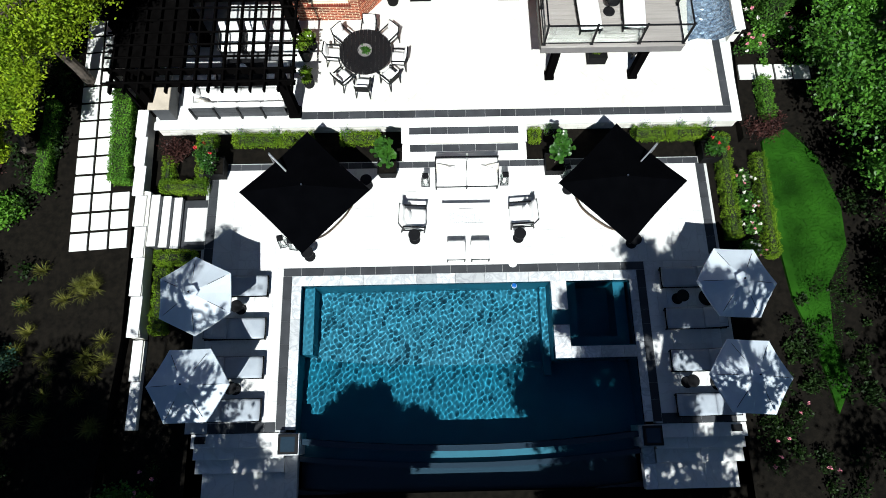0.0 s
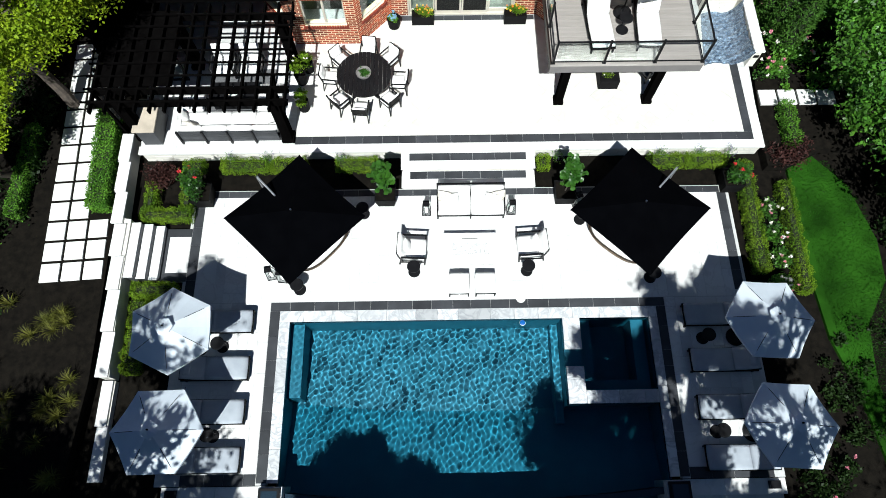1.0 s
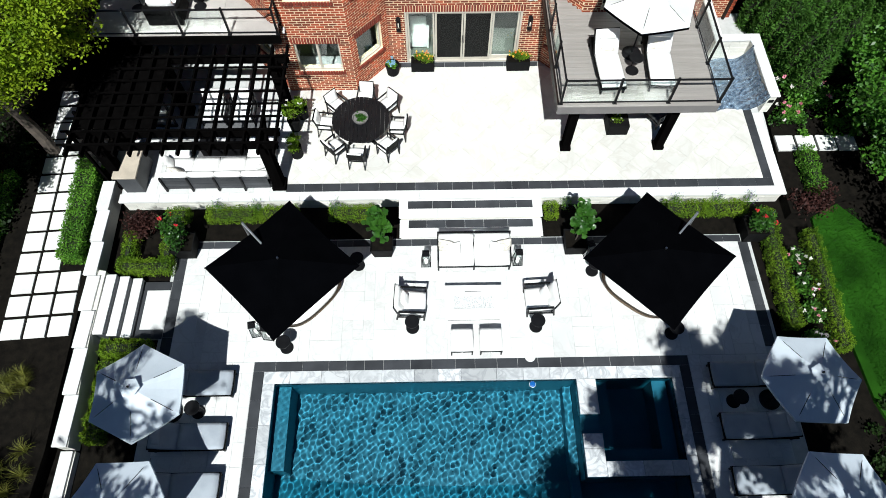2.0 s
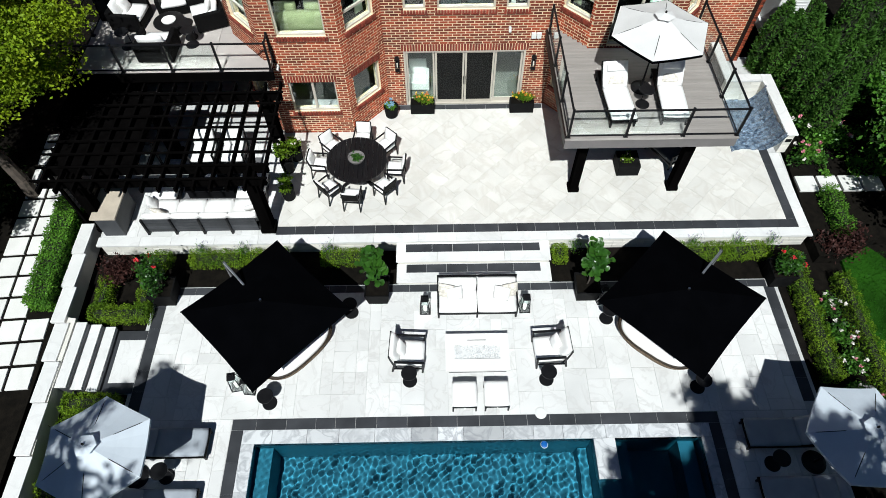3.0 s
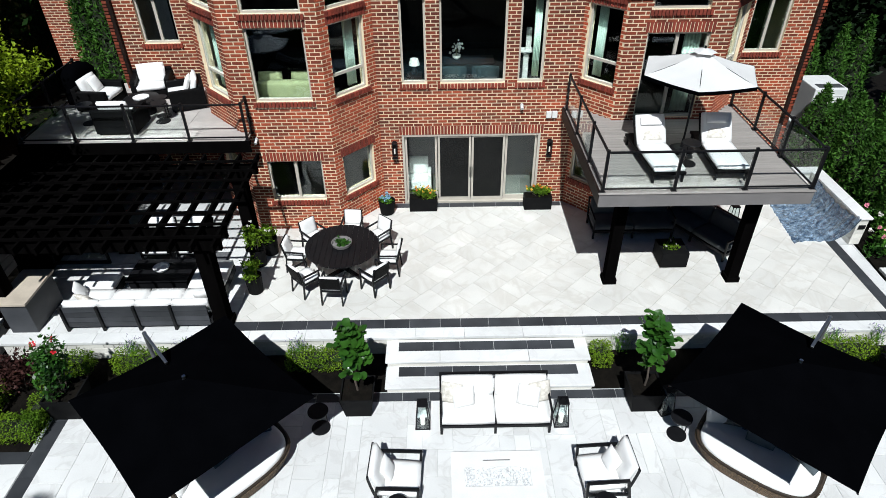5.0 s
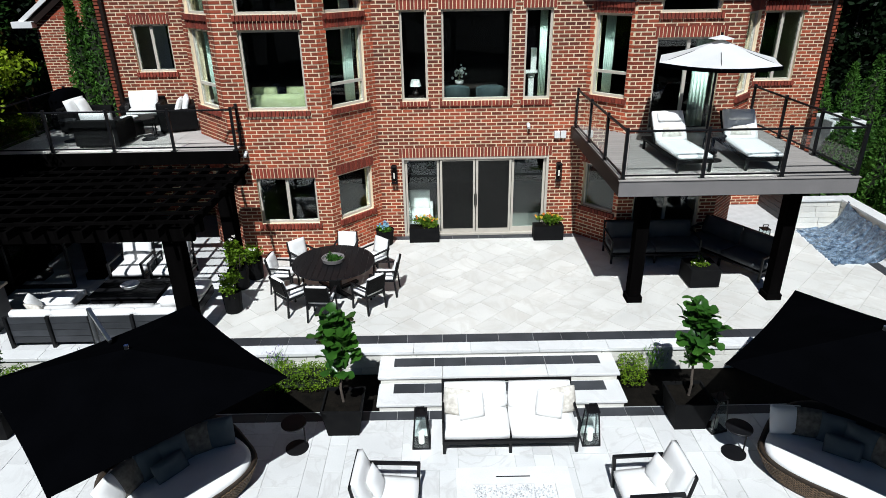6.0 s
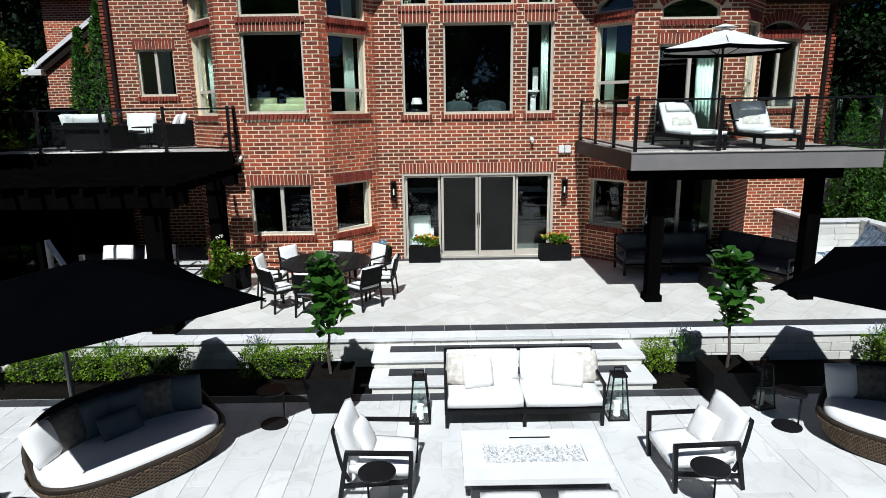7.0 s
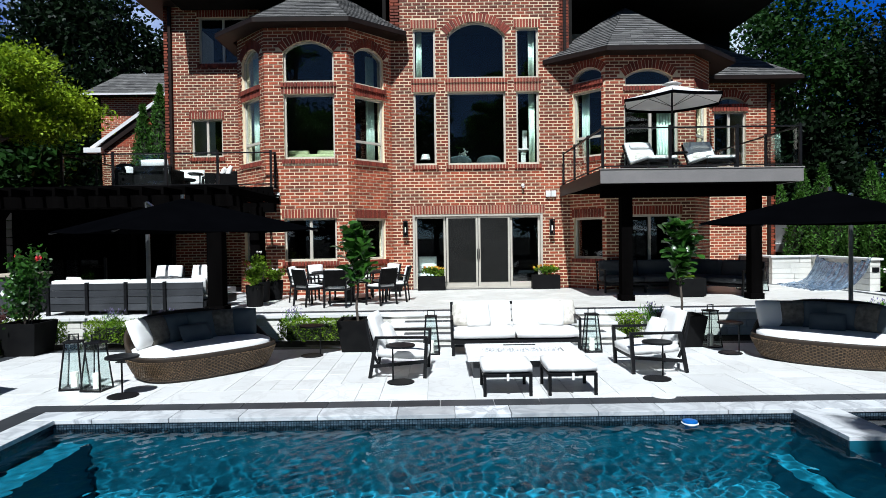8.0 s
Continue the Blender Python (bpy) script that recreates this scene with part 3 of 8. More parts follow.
def window(P, op, bars="", name="window", depth=0.10, fw=0.055, curtain=""):
    """A taupe window set back in its opening: frame, glazing bars, panes."""
    u0, u1, za, zb, rise = op
    w = thing(name, (0, 0, 0), 0, "tall taupe-framed window in a brick wall", "window", kind="structure")
    w.matrix_basis = HOUSE_AT
    o = -depth

    def block(x0, x1, y0, y1, o0=-0.05, o1=0.02):
        bm = bmesh.new()
        v = [bm.verts.new(P(x, y, o + q)) for q in (o0, o1) for x, y in ((x0, y0), (x1, y0), (x1, y1), (x0, y1))]
        for f in ((0, 3, 2, 1), (4, 5, 6, 7), (0, 1, 5, 4), (2, 3, 7, 6), (1, 2, 6, 5), (3, 0, 4, 7)):
            bm.faces.new([v[k] for k in f])
        return bm

    part("frame_side", block(u0, u0 + fw, za, zb), M_FRAME, w)
    part("frame_side", block(u1 - fw, u1, za, zb), M_FRAME, w)
    part("window_sill", block(u0 + fw, u1 - fw, za, za + fw, -0.05, 0.04), M_FRAME, w)
    if not rise:
        part("frame_head", block(u0 + fw, u1 - fw, zb - fw, zb), M_FRAME, w)
    else:
        bm = bmesh.new()
        c, h = (u0 + u1) / 2, (u1 - u0) / 2
        R = (h * h + rise * rise) / (2 * rise)
        cz, th, k = zb + rise - R, math.asin(min(1, h / R)), 16
        rings = []
        for i in range(k + 1):
            t = -th + 2 * th * i / k
            rings.append([bm.verts.new(P(c + rr * math.sin(t), cz + rr * math.cos(t), o + q)) for rr, q in ((R, -0.05), (R, 0.02), (R - fw, 0.02), (R - fw, -0.05))])
        for p, q in zip(rings, rings[1:]):
            for j in range(4):
                bm.faces.new((p[j], q[j], q[(j + 1) % 4], p[(j + 1) % 4]))
        bmesh.ops.recalc_face_normals(bm, faces=bm.faces)
        part("frame_arch", bm, M_FRAME, w)
    cols, rows = [u0 + fw, u1 - fw], [za + fw, zb - (0 if rise else fw)]
    if "v" in bars:
        m = (u0 + u1) / 2
        part("mullion", block(m - fw * 0.7, m + fw * 0.7, za + fw, zb - fw), M_FRAME, w)
        cols = [u0 + fw, m - fw * 0.7, m + fw * 0.7, u1 - fw]
    if "h" in bars:
        m = za + (zb - za) * 0.30
        part("transom_bar", block(u0 + fw, u1 - fw, m - fw * 0.6, m + fw * 0.6), M_FRAME, w)
        rows = [za + fw, m - fw * 0.6, m + fw * 0.6, zb - fw]
    for c0, c1 in zip(cols[::2], cols[1::2]):
        for r0, r1 in zip(rows[::2], rows[1::2]):
            if rise and r1 == rows[-1]:
                bm = bmesh.new()
                c, h = (u0 + u1) / 2, (u1 - u0) / 2
                R = (h * h + rise * rise) / (2 * rise)
                cz, th, k = zb + rise - R, math.asin(min(1, h / R)), 12
                pts = [(c0, r0), (c1, r0)] + [(min(c1, max(c0, c + (R - fw) * math.sin(t))), cz + (R - fw) * math.cos(t)) for t in (th - 2 * th * i / k for i in range(k + 1))]
                for q in (-0.012, -0.006):
                    f = [bm.verts.new(P(x, y, o + q)) for x, y in pts]
                    bm.faces.new(f if q > -0.01 else f[::-1])
                g = part("pane", bm, M_GLASS, w)
            else:
                g = part("pane", block(c0, c1, r0, r1, -0.012, -0.006), M_GLASS, w)
            g.visible_shadow = False
    if curtain:
        for side in curtain:
            bm = bmesh.new()
            cu = u0 + 0.08 if side == "l" else u1 - 0.08
            sg = 1 if side == "l" else -1
            n = 14
            wd = (u1 - u0) * 0.26
            prev = None
            for i in range(n + 1):
                x = cu + sg * wd * i / n
                q = o - 0.25 + 0.035 * math.sin(i * 2.1)
                cur = (bm.verts.new(P(x, za + 0.03, q)), bm.verts.new(P(x, zb + rise * 0.5, q)))
                if prev:
                    bm.faces.new((prev[0], cur[0], cur[1], prev[1]))
                prev = cur
            s = part("curtain", bm, M_CURTAIN, None, "", "", True)
            s.matrix_basis = HOUSE_AT
            tagged(s, "pale mint curtain hanging inside the window", "curtain", "curtains inside the windows")
            sol = s.modifiers.new("thick", "SOLIDIFY")
            sol.thickness = 0.006
    return w


WIN = []


def facade(name, a, b, z0, z1, ops, styles, singles=0):
    P = brick_wall(name, a, b, z0, z1, ops, singles)
    for i, (op, st) in enumerate(zip(ops, styles)):
        if st is not None:
            bars, _, cur = st.partition("/")
            WIN.append(window(P, op, bars, "window_%d" % (len(WIN) + 1), curtain=cur))
    return P


EAVE_L, EAVE_R = 7.65, 6.95
# left wing
facade("wall_west_wing", (-8.62, 17.0), (-5.5, 17.0), H, 9.4, [(0.84, 1.86, 4.58, 5.78, 0), (1.15, 2.69, 7.52, 8.98, 0)], ["v", "v"])
brick_wall("wall_west_side", (-8.62, 24.0), (-8.62, 17.0), H, 9.4, [])
# left bay: angled, front, angled, and the flank behind it
A1, A2, A3, A4 = (-5.63, 15.1), (-4.5, 13.85), (-2.23, 13.85), (-1.1, 15.1)
angled = [(0.28, 1.38, 4.08, 5.83, 0), (0.28, 1.38, 6.14, 6.96, 0.24), (0.28, 1.38, 1.36, 2.5, 0)]
brick_wall("wall_west_flank", (-5.63, 17.0), A1, H, EAVE_L, [])
facade("wall_bay_left", A1, A2, H, EAVE_L, angled, ["h/l", "/l", ""])
facade("wall_bay_front", A2, A3, H, EAVE_L, [(0.52, 1.92, 4.10, 5.83, 0), (0.52, 1.92, 6.14, 6.95, 0.30), (0.48, 1.93, 1.36, 2.51, 0)], ["", "", "v"])
facade("wall_bay_right", A3, A4, H, EAVE_L, angled, ["h/r", "/r", ""])
# centre block with the sliding doors
DX = 1.1
centre = [(DX - 0.52, DX + 3.36, H, 2.61, 0),
          (DX - 0.44, DX + 0.22, 4.03, 6.12, 0), (DX + 0.57, DX + 2.29, 4.03, 6.12, 0), (DX + 2.61, DX + 3.28, 4.03, 6.12, 0),
          (DX - 0.44, DX + 0.22, 6.50, 7.93, 0), (DX + 0.57, DX + 2.29, 6.50, 7.74, 0.38), (DX + 2.61, DX + 3.28, 6.50, 7.93, 0)]
facade("wall_centre", A4, (4.18, 15.1), H, 10.3, centre, [None, "", "", "/r", "/l", "", "/r"], 300)
brick_wall("wall_centre_side", (4.18, 15.1), (4.18, 18.5), EAVE_R, 10.3, [])
brick_wall("wall_centre_side", (-1.1, 18.5), (-1.1, 15.1), EAVE_L, 10.3, [])
# right bay
B1, B2, B3, B4 = (4.18, 15.1), (5.02, 14.2), (7.53, 14.2), (8.35, 15.1)
facade("wall_east_bay_left", B1, B2, H, EAVE_R, [(0.14, 1.1, 4.15, 6.0, 0), (0.14, 1.1, 6.25, 6.45, 0.2), (0.14, 1.1, 1.3, 2.45, 0)], ["h/l", "", ""])
facade("wall_east_bay_front", B2, B3, H, EAVE_R, [(0.52, 2.05, 3.4, 5.5, 0), (0.55, 1.9, 6.02, 6.28, 0.22), (0.4, 2.1, H, 2.5, 0)], ["v/r", "", "v"])
facade("wall_east_bay_right", B3, B4, H, EAVE_R, [(0.14, 1.0, 4.15, 6.0, 0)], ["h/r"])
brick_wall("wall_east_flank", B4, (8.35, 17.15), H, EAVE_R, [])
facade("wall_east_wing", (8.35, 17.15), (11.44, 17.15), H, 6.85, [(1.06, 2.12, 4.05, 5.85, 0), (1.06, 2.12, 5.98, 6.12, 0.2)], ["v", ""])
brick_wall("wall_east_side", (11.44, 17.15), (11.44, 24.0), H, 6.85, [])

# rooms behind the glass, their dimness put into a near-black colour
rooms = part("room_shell", slab(-8.0, 11.2, 19.8, 20.0, H, 9.2), M_ROOM, None, "interior walls and floors with indoor dimness in their colour", "structure")
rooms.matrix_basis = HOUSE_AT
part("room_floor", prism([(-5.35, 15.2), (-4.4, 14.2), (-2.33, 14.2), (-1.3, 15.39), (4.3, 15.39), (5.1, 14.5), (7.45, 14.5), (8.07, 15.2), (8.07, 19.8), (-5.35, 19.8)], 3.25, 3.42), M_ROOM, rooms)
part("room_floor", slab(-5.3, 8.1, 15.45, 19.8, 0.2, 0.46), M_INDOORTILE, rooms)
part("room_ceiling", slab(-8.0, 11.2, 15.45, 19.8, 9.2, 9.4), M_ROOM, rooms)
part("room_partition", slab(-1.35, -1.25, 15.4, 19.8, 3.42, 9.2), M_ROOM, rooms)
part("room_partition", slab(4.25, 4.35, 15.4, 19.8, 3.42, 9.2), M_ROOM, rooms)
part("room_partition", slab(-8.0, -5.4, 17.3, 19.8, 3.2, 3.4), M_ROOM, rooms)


# roofs
def shingle_face(vs, fs, a, b, c, d, expo=0.17, tab=0.3, seed=1):
    """Courses of shingle tabs on the slope with eave a-b and top d-c."""
    a, b, c, d = map(Vector, (a, b, c, d))
    n = (b - a).cross(d - a)
    if n.length < 1e-6:
        n = (b - a).cross(c - a)
    n.normalize()
    rise = max((d - a).length, (c - b).length)
    rows = max(2, int(rise / expo))
    rng = random.Random(seed)
    for i in range(rows):
        t0, t1 = i / rows, min(1, (i + 1.15) / rows)
        l0, r0, l1, r1 = a.lerp(d, t0), b.lerp(c, t0), a.lerp(d, t1), b.lerp(c, t1)
        wid = (r0 - l0).length
        if wid < 0.05:
            continue
        k = max(1, int(wid / tab))
        cuts = [0.0] + sorted(min(0.98, max(0.02, (j + (0.5 if i % 2 else 0) + rng.uniform(-0.15, 0.15)) / k)) for j in range(1, k)) + [1.0]
        for p, q in zip(cuts, cuts[1:]):
            g = 0.004 / wid
            up = 0.02 + rng.uniform(0, 0.008)
            lo = [l0.lerp(r0, p + g), l0.lerp(r0, q - g)]
            hi = [l1.lerp(r1, q - g), l1.lerp(r1, p + g)]
            k0 = len(vs)
            vs += [tuple(lo[0] + n * up), tuple(lo[1] + n * up), tuple(hi[0] + n * 0.004), tuple(hi[1] + n * 0.004), tuple(lo[0]), tuple(lo[1])]
            fs += [(k0, k0 + 1, k0 + 2, k0 + 3), (k0 + 4, k0 + 5, k0 + 1, k0)]


def roof(name, faces, parent=None):
    """faces: eave a, b and top c, d of each slope."""
    r = thing(name, (0, 0, 0))
    r.parent = house
    vs, fs, sv, sf = [], [], [], []
    for i, (a, b, c, d) in enumerate(faces):
        shingle_face(vs, fs, a, b, c, d, seed=i + 3)
        k = len(sv)
        low = Vector((0, 0, -0.03))
        sv += [tuple(Vector(p) + low) for p in (a, b, c, d)]
        sf.append((k, k + 1, k + 2, k + 3) if Vector(c) != Vector(d) else (k, k + 1, k + 2))
    raw("shingles", vs, fs, M_SHINGLE, r, "weathered grey shingles", "stuff")
    raw("roof_boards", sv, sf, M_SOFFIT, r)
    return r


def eave_ring(r, pts, z, inner, fascia=0.11):
    """Fascia boards along pts and a soffit back to the points inner."""
    for p, q in zip(pts, pts[1:]):
        bm = bmesh.new()
        bar(bm, (p[0], p[1], z - fascia / 2), (q[0], q[1], z - fascia / 2), 0.03, fascia)
        part("fascia", bm, M_SOFFIT, r)
    bm = bmesh.new()
    o = [bm.verts.new((x, y, z - fascia)) for x, y in pts]
    i = [bm.verts.new((x, y, z - fascia)) for x, y in inner]
    for k in range(len(pts) - 1):
        bm.faces.new((o[k], i[k], i[k + 1], o[k + 1]))
    part("soffit", bm, M_SOFFIT, r)


def bay_roof(name, cx, yw, hw, yf, z, apex, over, k, side, tip):
    """The half octagon roof of a bay: yw the house wall, yf the bay front, hw half its front; k, side and tip give the corners of the eave."""
    f = yf - over
    e = [(cx - side, 17.2), (cx - side, tip), (cx - k, f), (cx + k, f), (cx + side, tip), (cx + side, 17.2)]
    ap = (cx, apex[0], apex[1])
    E = [(x, y, z) for x, y in e]
    r = roof(name, [(E[i], E[i + 1], ap, ap) for i in range(5)])
    inner = [(cx - hw - (yw - yf), 17.0), (cx - hw - (yw - yf), yw), (cx - hw, yf), (cx + hw, yf), (cx + hw + (yw - yf), yw), (cx + hw + (yw - yf), 17.0)]
    eave_ring(r, e, z, inner)


bay_roof("bay_roof", -3.37, 15.1, 1.135, 13.85, EAVE_L + 0.05, (16.5, 9.75), 0.5, 1.29, 2.74, 14.65)
bay_roof("bay_roof", 6.27, 15.1, 1.255, 14.2, EAVE_R + 0.02, (16.5, 8.95), 0.5, 1.34, 2.86, 15.1)
# east wing hip
ez = 6.85
r = roof("wing_roof", [((8.0, 16.55, ez), (12.05, 16.55, ez), (9.6, 20.2, 9.2), (6.3, 18.2, 9.0)), ((12.05, 16.55, ez), (12.05, 25, ez), (9.6, 22, 9.2), (9.6, 20.2, 9.2))])
eave_ring(r, [(8.0, 16.55), (12.05, 16.55), (12.05, 25)], ez, [(8.35, 17.1), (11.44, 17.1), (11.44, 25)])
# main roof over the west wing and centre
mz = 9.42
r = roof("main_roof", [((-9.2, 16.4, mz), (-1.1, 16.4, mz), (-1.1, 22, 13.2), (-4.5, 22, 13.2)), ((-9.2, 25, mz), (-9.2, 16.4, mz), (-4.5, 22, 13.2), (-4.5, 22, 13.2))])
eave_ring(r, [(-9.2, 25), (-9.2, 16.4), (-1.1, 16.4)], mz, [(-8.62, 25), (-8.62, 17.0), (-1.1, 17.0)])
r = roof("gable_roof", [((-1.5, 14.7, 10.2), (-1.5, 22, 10.2), (1.55, 22, 12.6), (1.55, 14.7, 12.6)), ((4.6, 22, 10.2), (4.6, 14.7, 10.2), (1.55, 14.7, 12.6), (1.55, 22, 12.6))])
part("upper_storey", slab(4.4, 8.6, 18.6, 22, 6.9, 10.2), M_SOFFIT, house, "dark clad upper storey behind the roofs")
bm = bmesh.new()
box(bm, 4.4, 8.8, 18.45, 18.6, 8.6, 8.78)
part("white_band", bm, M_COPING, house, "white trim board")

# sliding doors: four panels in a taupe frame
door = thing("door_1", (0, 0, 0), 0, "four-panel taupe sliding patio door, closed", "door", kind="structure")
door.matrix_basis = HOUSE_AT


def panel(x0, x1, z0, z1, y, fw, screen):
    p = thing("door_panel", (0, 0, 0))
    p.parent = door
    for q in ((x0, x0 + fw, z0, z1), (x1 - fw, x1, z0, z1), (x0 + fw, x1 - fw, z1 - fw, z1), (x0 + fw, x1 - fw, z0, z0 + fw * 2.2)):
        part("stile", slab(q[0], q[1], y, y + 0.045, q[2], q[3], 0.004), M_FRAME, p)
    g = part("pane", slab(x0 + fw, x1 - fw, y + 0.02, y + 0.026, z0 + fw * 2.2, z1 - fw), M_GLASS, p)
    g.visible_shadow = False
    if screen:
        part("insect_screen", slab(x0 + fw, x1 - fw, y - 0.012, y - 0.008, z0 + fw * 2.2, z1 - fw), M_SCREEN, p, "dark mesh insect screen")


M_SCREEN = surf("dark_insect_mesh", (0.016, 0.016, 0.015), (0.02, 0.02, 0.019), 2, 0.95, bump=0, fleck=0.02, spec=0.05)
sn = M_SCREEN.node_tree
tr = sn.nodes.new("ShaderNodeBsdfTransparent")
mx = sn.nodes.new("ShaderNodeMixShader")
mx.inputs[0].default_value = 0.80
sn.links.new(tr.outputs[0], mx.inputs[1])
sn.links.new(sn.nodes["Principled BSDF"].outputs[0], mx.inputs[2])
sn.links.new(mx.outputs[0], sn.nodes["Material Output"].inputs[0])
xs = [-0.46, 0.47, 1.43, 2.39, 3.30]
for i in range(4):
    panel(xs[i] + 0.01, xs[i + 1] - 0.01, H + 0.06, 2.55, 15.2 if i in (0, 3) else 15.14, 0.06, i in (1, 2))
for q in ((-0.52, -0.455, 15.1, 15.3, H + 0.005, 2.61), (3.295, 3.36, 15.1, 15.3, H + 0.005, 2.61), (-0.455, 3.295, 15.1, 15.3, 2.55, 2.605), (-0.455, 3.295, 15.08, 15.3, H + 0.004, H + 0.06)):
    part("door_frame", slab(*q, 0.004), M_FRAME, door)
for x in (1.40, 1.46):
    part("door_handle", slab(x - 0.01, x + 0.01, 15.08, 15.14, 1.3, 1.6, 0.004), M_BLACK, door)

# rainwater pipes
for x, y, za, zb in ((-8.4, 16.93, H, 9.3), (4.05, 15.03, 6.9, 10.2), (11.2, 17.08, H, 6.7)):
    part("downpipe", slab(x - 0.045, x + 0.045, y - 0.05, y + 0.05, za, zb, 0.012), M_SOFFIT, house)

# things seen inside the windows
M_SAGE = surf("pale_sage_velvet", (0.30, 0.32, 0.17), (0.24, 0.26, 0.13), 4, 0.9, bump=0.2)
isofa = thing("indoor_sofa", (-3.37, 15.05, 3.42), 0, "pale sage sofa inside the bay window", "sofa")
part("back", cushion(1.5, 0.62, 0.28, 0.3, 8, pose(0, -0.1, 0.72, 90)), M_SAGE, isofa, smooth=True)
part("seat", slab(-0.75, 0.75, 0.05, 0.8, 0.05, 0.45, 0.05), M_SAGE, isofa)
for x in (-0.45, 0.4):
    part("back_pillow", cushion(0.62, 0.4, 0.2, 0.5, 6, pose(x, 0.12, 0.98, 78)), M_SAGE, isofa, smooth=True)
M_PORCELAIN = surf("white_porcelain", (0.75, 0.74, 0.70), (0.68, 0.67, 0.63), 6, 0.3)
mantel = thing("mantel", (2.93, 16.3, 3.54), 0, "white carved mantel column inside the narrow window", "mantel")
part("column", slab(-0.07, 0.07, -0.06, 0.06, 0.1, 1.0, 0.01), M_PORCELAIN, mantel)
part("plinth", slab(-0.1, 0.1, -0.09, 0.09, 0.0, 0.1, 0.01), M_PORCELAIN, mantel)
part("capital", lathe([(0.08, 1.0), (0.10, 1.03), (0.09, 1.07), (0.13, 1.1), (0.13, 1.13)], 16), M_PORCELAIN, mantel)
part("shelf", slab(-0.26, 0.2, -0.16, 0.14, 1.13, 1.18, 0.01), M_PORCELAIN, mantel)
part("overmantel", slab(-0.02, 0.12, -0.05, 0.05, 1.18, 1.75, 0.01), M_PORCELAIN, mantel)
M_TEAL = surf("dusty_teal_velvet", (0.017, 0.030, 0.032), (0.011, 0.021, 0.023), 3, 0.9, bump=0.15)


def tub_chair(at):
    """An upholstered chair, its rounded back towards -y."""
    o = thing("tub_chair", at, 0, "dusty teal tub chair with its back to the window", "chair", "teal chairs inside the house")
    vs, fs, n = [], [], 12
    for i in range(n + 1):
        a = radians(180 + 180 * i / n)
        for r, z in ((0.34, 0.3), (0.37, 0.88), (0.34, 0.93), (0.29, 0.93), (0.27, 0.3)):
            vs.append((r * math.cos(a), r * math.sin(a) * 0.75, z - 0.1 * (1 - abs(math.sin(a)))))
    for i in range(n):
        for k in range(5):
            fs.append((5 * i + k, 5 * i + 5 + k, 5 * i + 5 + (k + 1) % 5, 5 * i + (k + 1) % 5))
    raw("back", vs, fs, M_TEAL, o, "", "", True)
    part("seat", slab(-0.27, 0.27, -0.2, 0.32, 0.22, 0.46, 0.04), M_TEAL, o)
    for sx in (-0.2, 0.2):
        for sy in (-0.14, 0.24):
            part("leg", rod(bmesh.new(), (sx, sy, 0), (sx, sy, 0.24), 0.018, 0.024, 8), M_SOFFIT, o)
    return o


copy_thing(tub_chair((0.93, 15.98, 3.54)), pose(1.82, 15.98, 3.54))
tabl = thing("indoor_table", (1.35, 16.75, 3.54), 0, "dark console table with papers inside the house", "table")
part("top", slab(-0.75, 0.75, -0.35, 0.35, 0.72, 0.76, 0.01), M_SOFFIT, tabl)
for sx in (-0.65, 0.65):
    part("leg", slab(sx - 0.04, sx + 0.04, -0.3, 0.3, 0, 0.72), M_SOFFIT, tabl)
orchid = thing("orchid", (1.05, 16.8, 4.30), 0, "white orchid in a white bowl on the dark table", "flowers")
part("bowl", lathe([(0.05, 0.0), (0.11, 0.05), (0.12, 0.12), (0.1, 0.12), (0.09, 0.06)], 16), M_PORCELAIN, orchid)
fb = bmesh.new()
fr = random.Random(4)
for _ in range(26):
    bmesh.ops.create_icosphere(fb, subdivisions=1, radius=fr.uniform(0.025, 0.045), matrix=Matrix.Translation((fr.gauss(0, 0.09), fr.gauss(0, 0.07), 0.36 + fr.gauss(0, 0.07))))
part("flowers", fb, M_PORCELAIN, orchid, "bunch of white flowers")
fb = bmesh.new()
for k in range(4):
    rod(fb, (0, 0, 0.1), (0.06 * math.cos(k * 1.6), 0.05 * math.sin(k * 1.6), 0.34), 0.005, n=5)
part("stem", fb, M_SAGE, orchid)
lamp = thing("table_lamp", (-0.12, 16.1, 3.54), 0, "small table lamp with a white shade on a stand", "lamp")
part("stand", slab(-0.2, 0.2, -0.2, 0.2, 0.0, 0.6, 0.01), M_SOFFIT, lamp)
part("body", lathe([(0.07, 0.6), (0.09, 0.68), (0.03, 0.8), (0.02, 0.88)], 14), M_SOFFIT, lamp)
part("shade", lathe([(0.15, 0.86), (0.11, 1.02)], 18), M_PORCELAIN, lamp)
easy = thing("easy_chair", (-0.12, 16.25, 0.47), 0, "white armchair just inside the patio door", "chair")
part("back", cushion(0.6, 0.55, 0.2, 0.3, 8, pose(0, 0.25, 0.65, 78)), M_PORCELAIN, easy, smooth=True)
part("seat", slab(-0.3, 0.3, -0.3, 0.25, 0.08, 0.42, 0.05), M_PORCELAIN, easy)
for sx in (-1, 1):
    part("arm", slab(sx * 0.34 - 0.05, sx * 0.34 + 0.05, -0.3, 0.28, 0.05, 0.58, 0.04), M_PORCELAIN, easy)

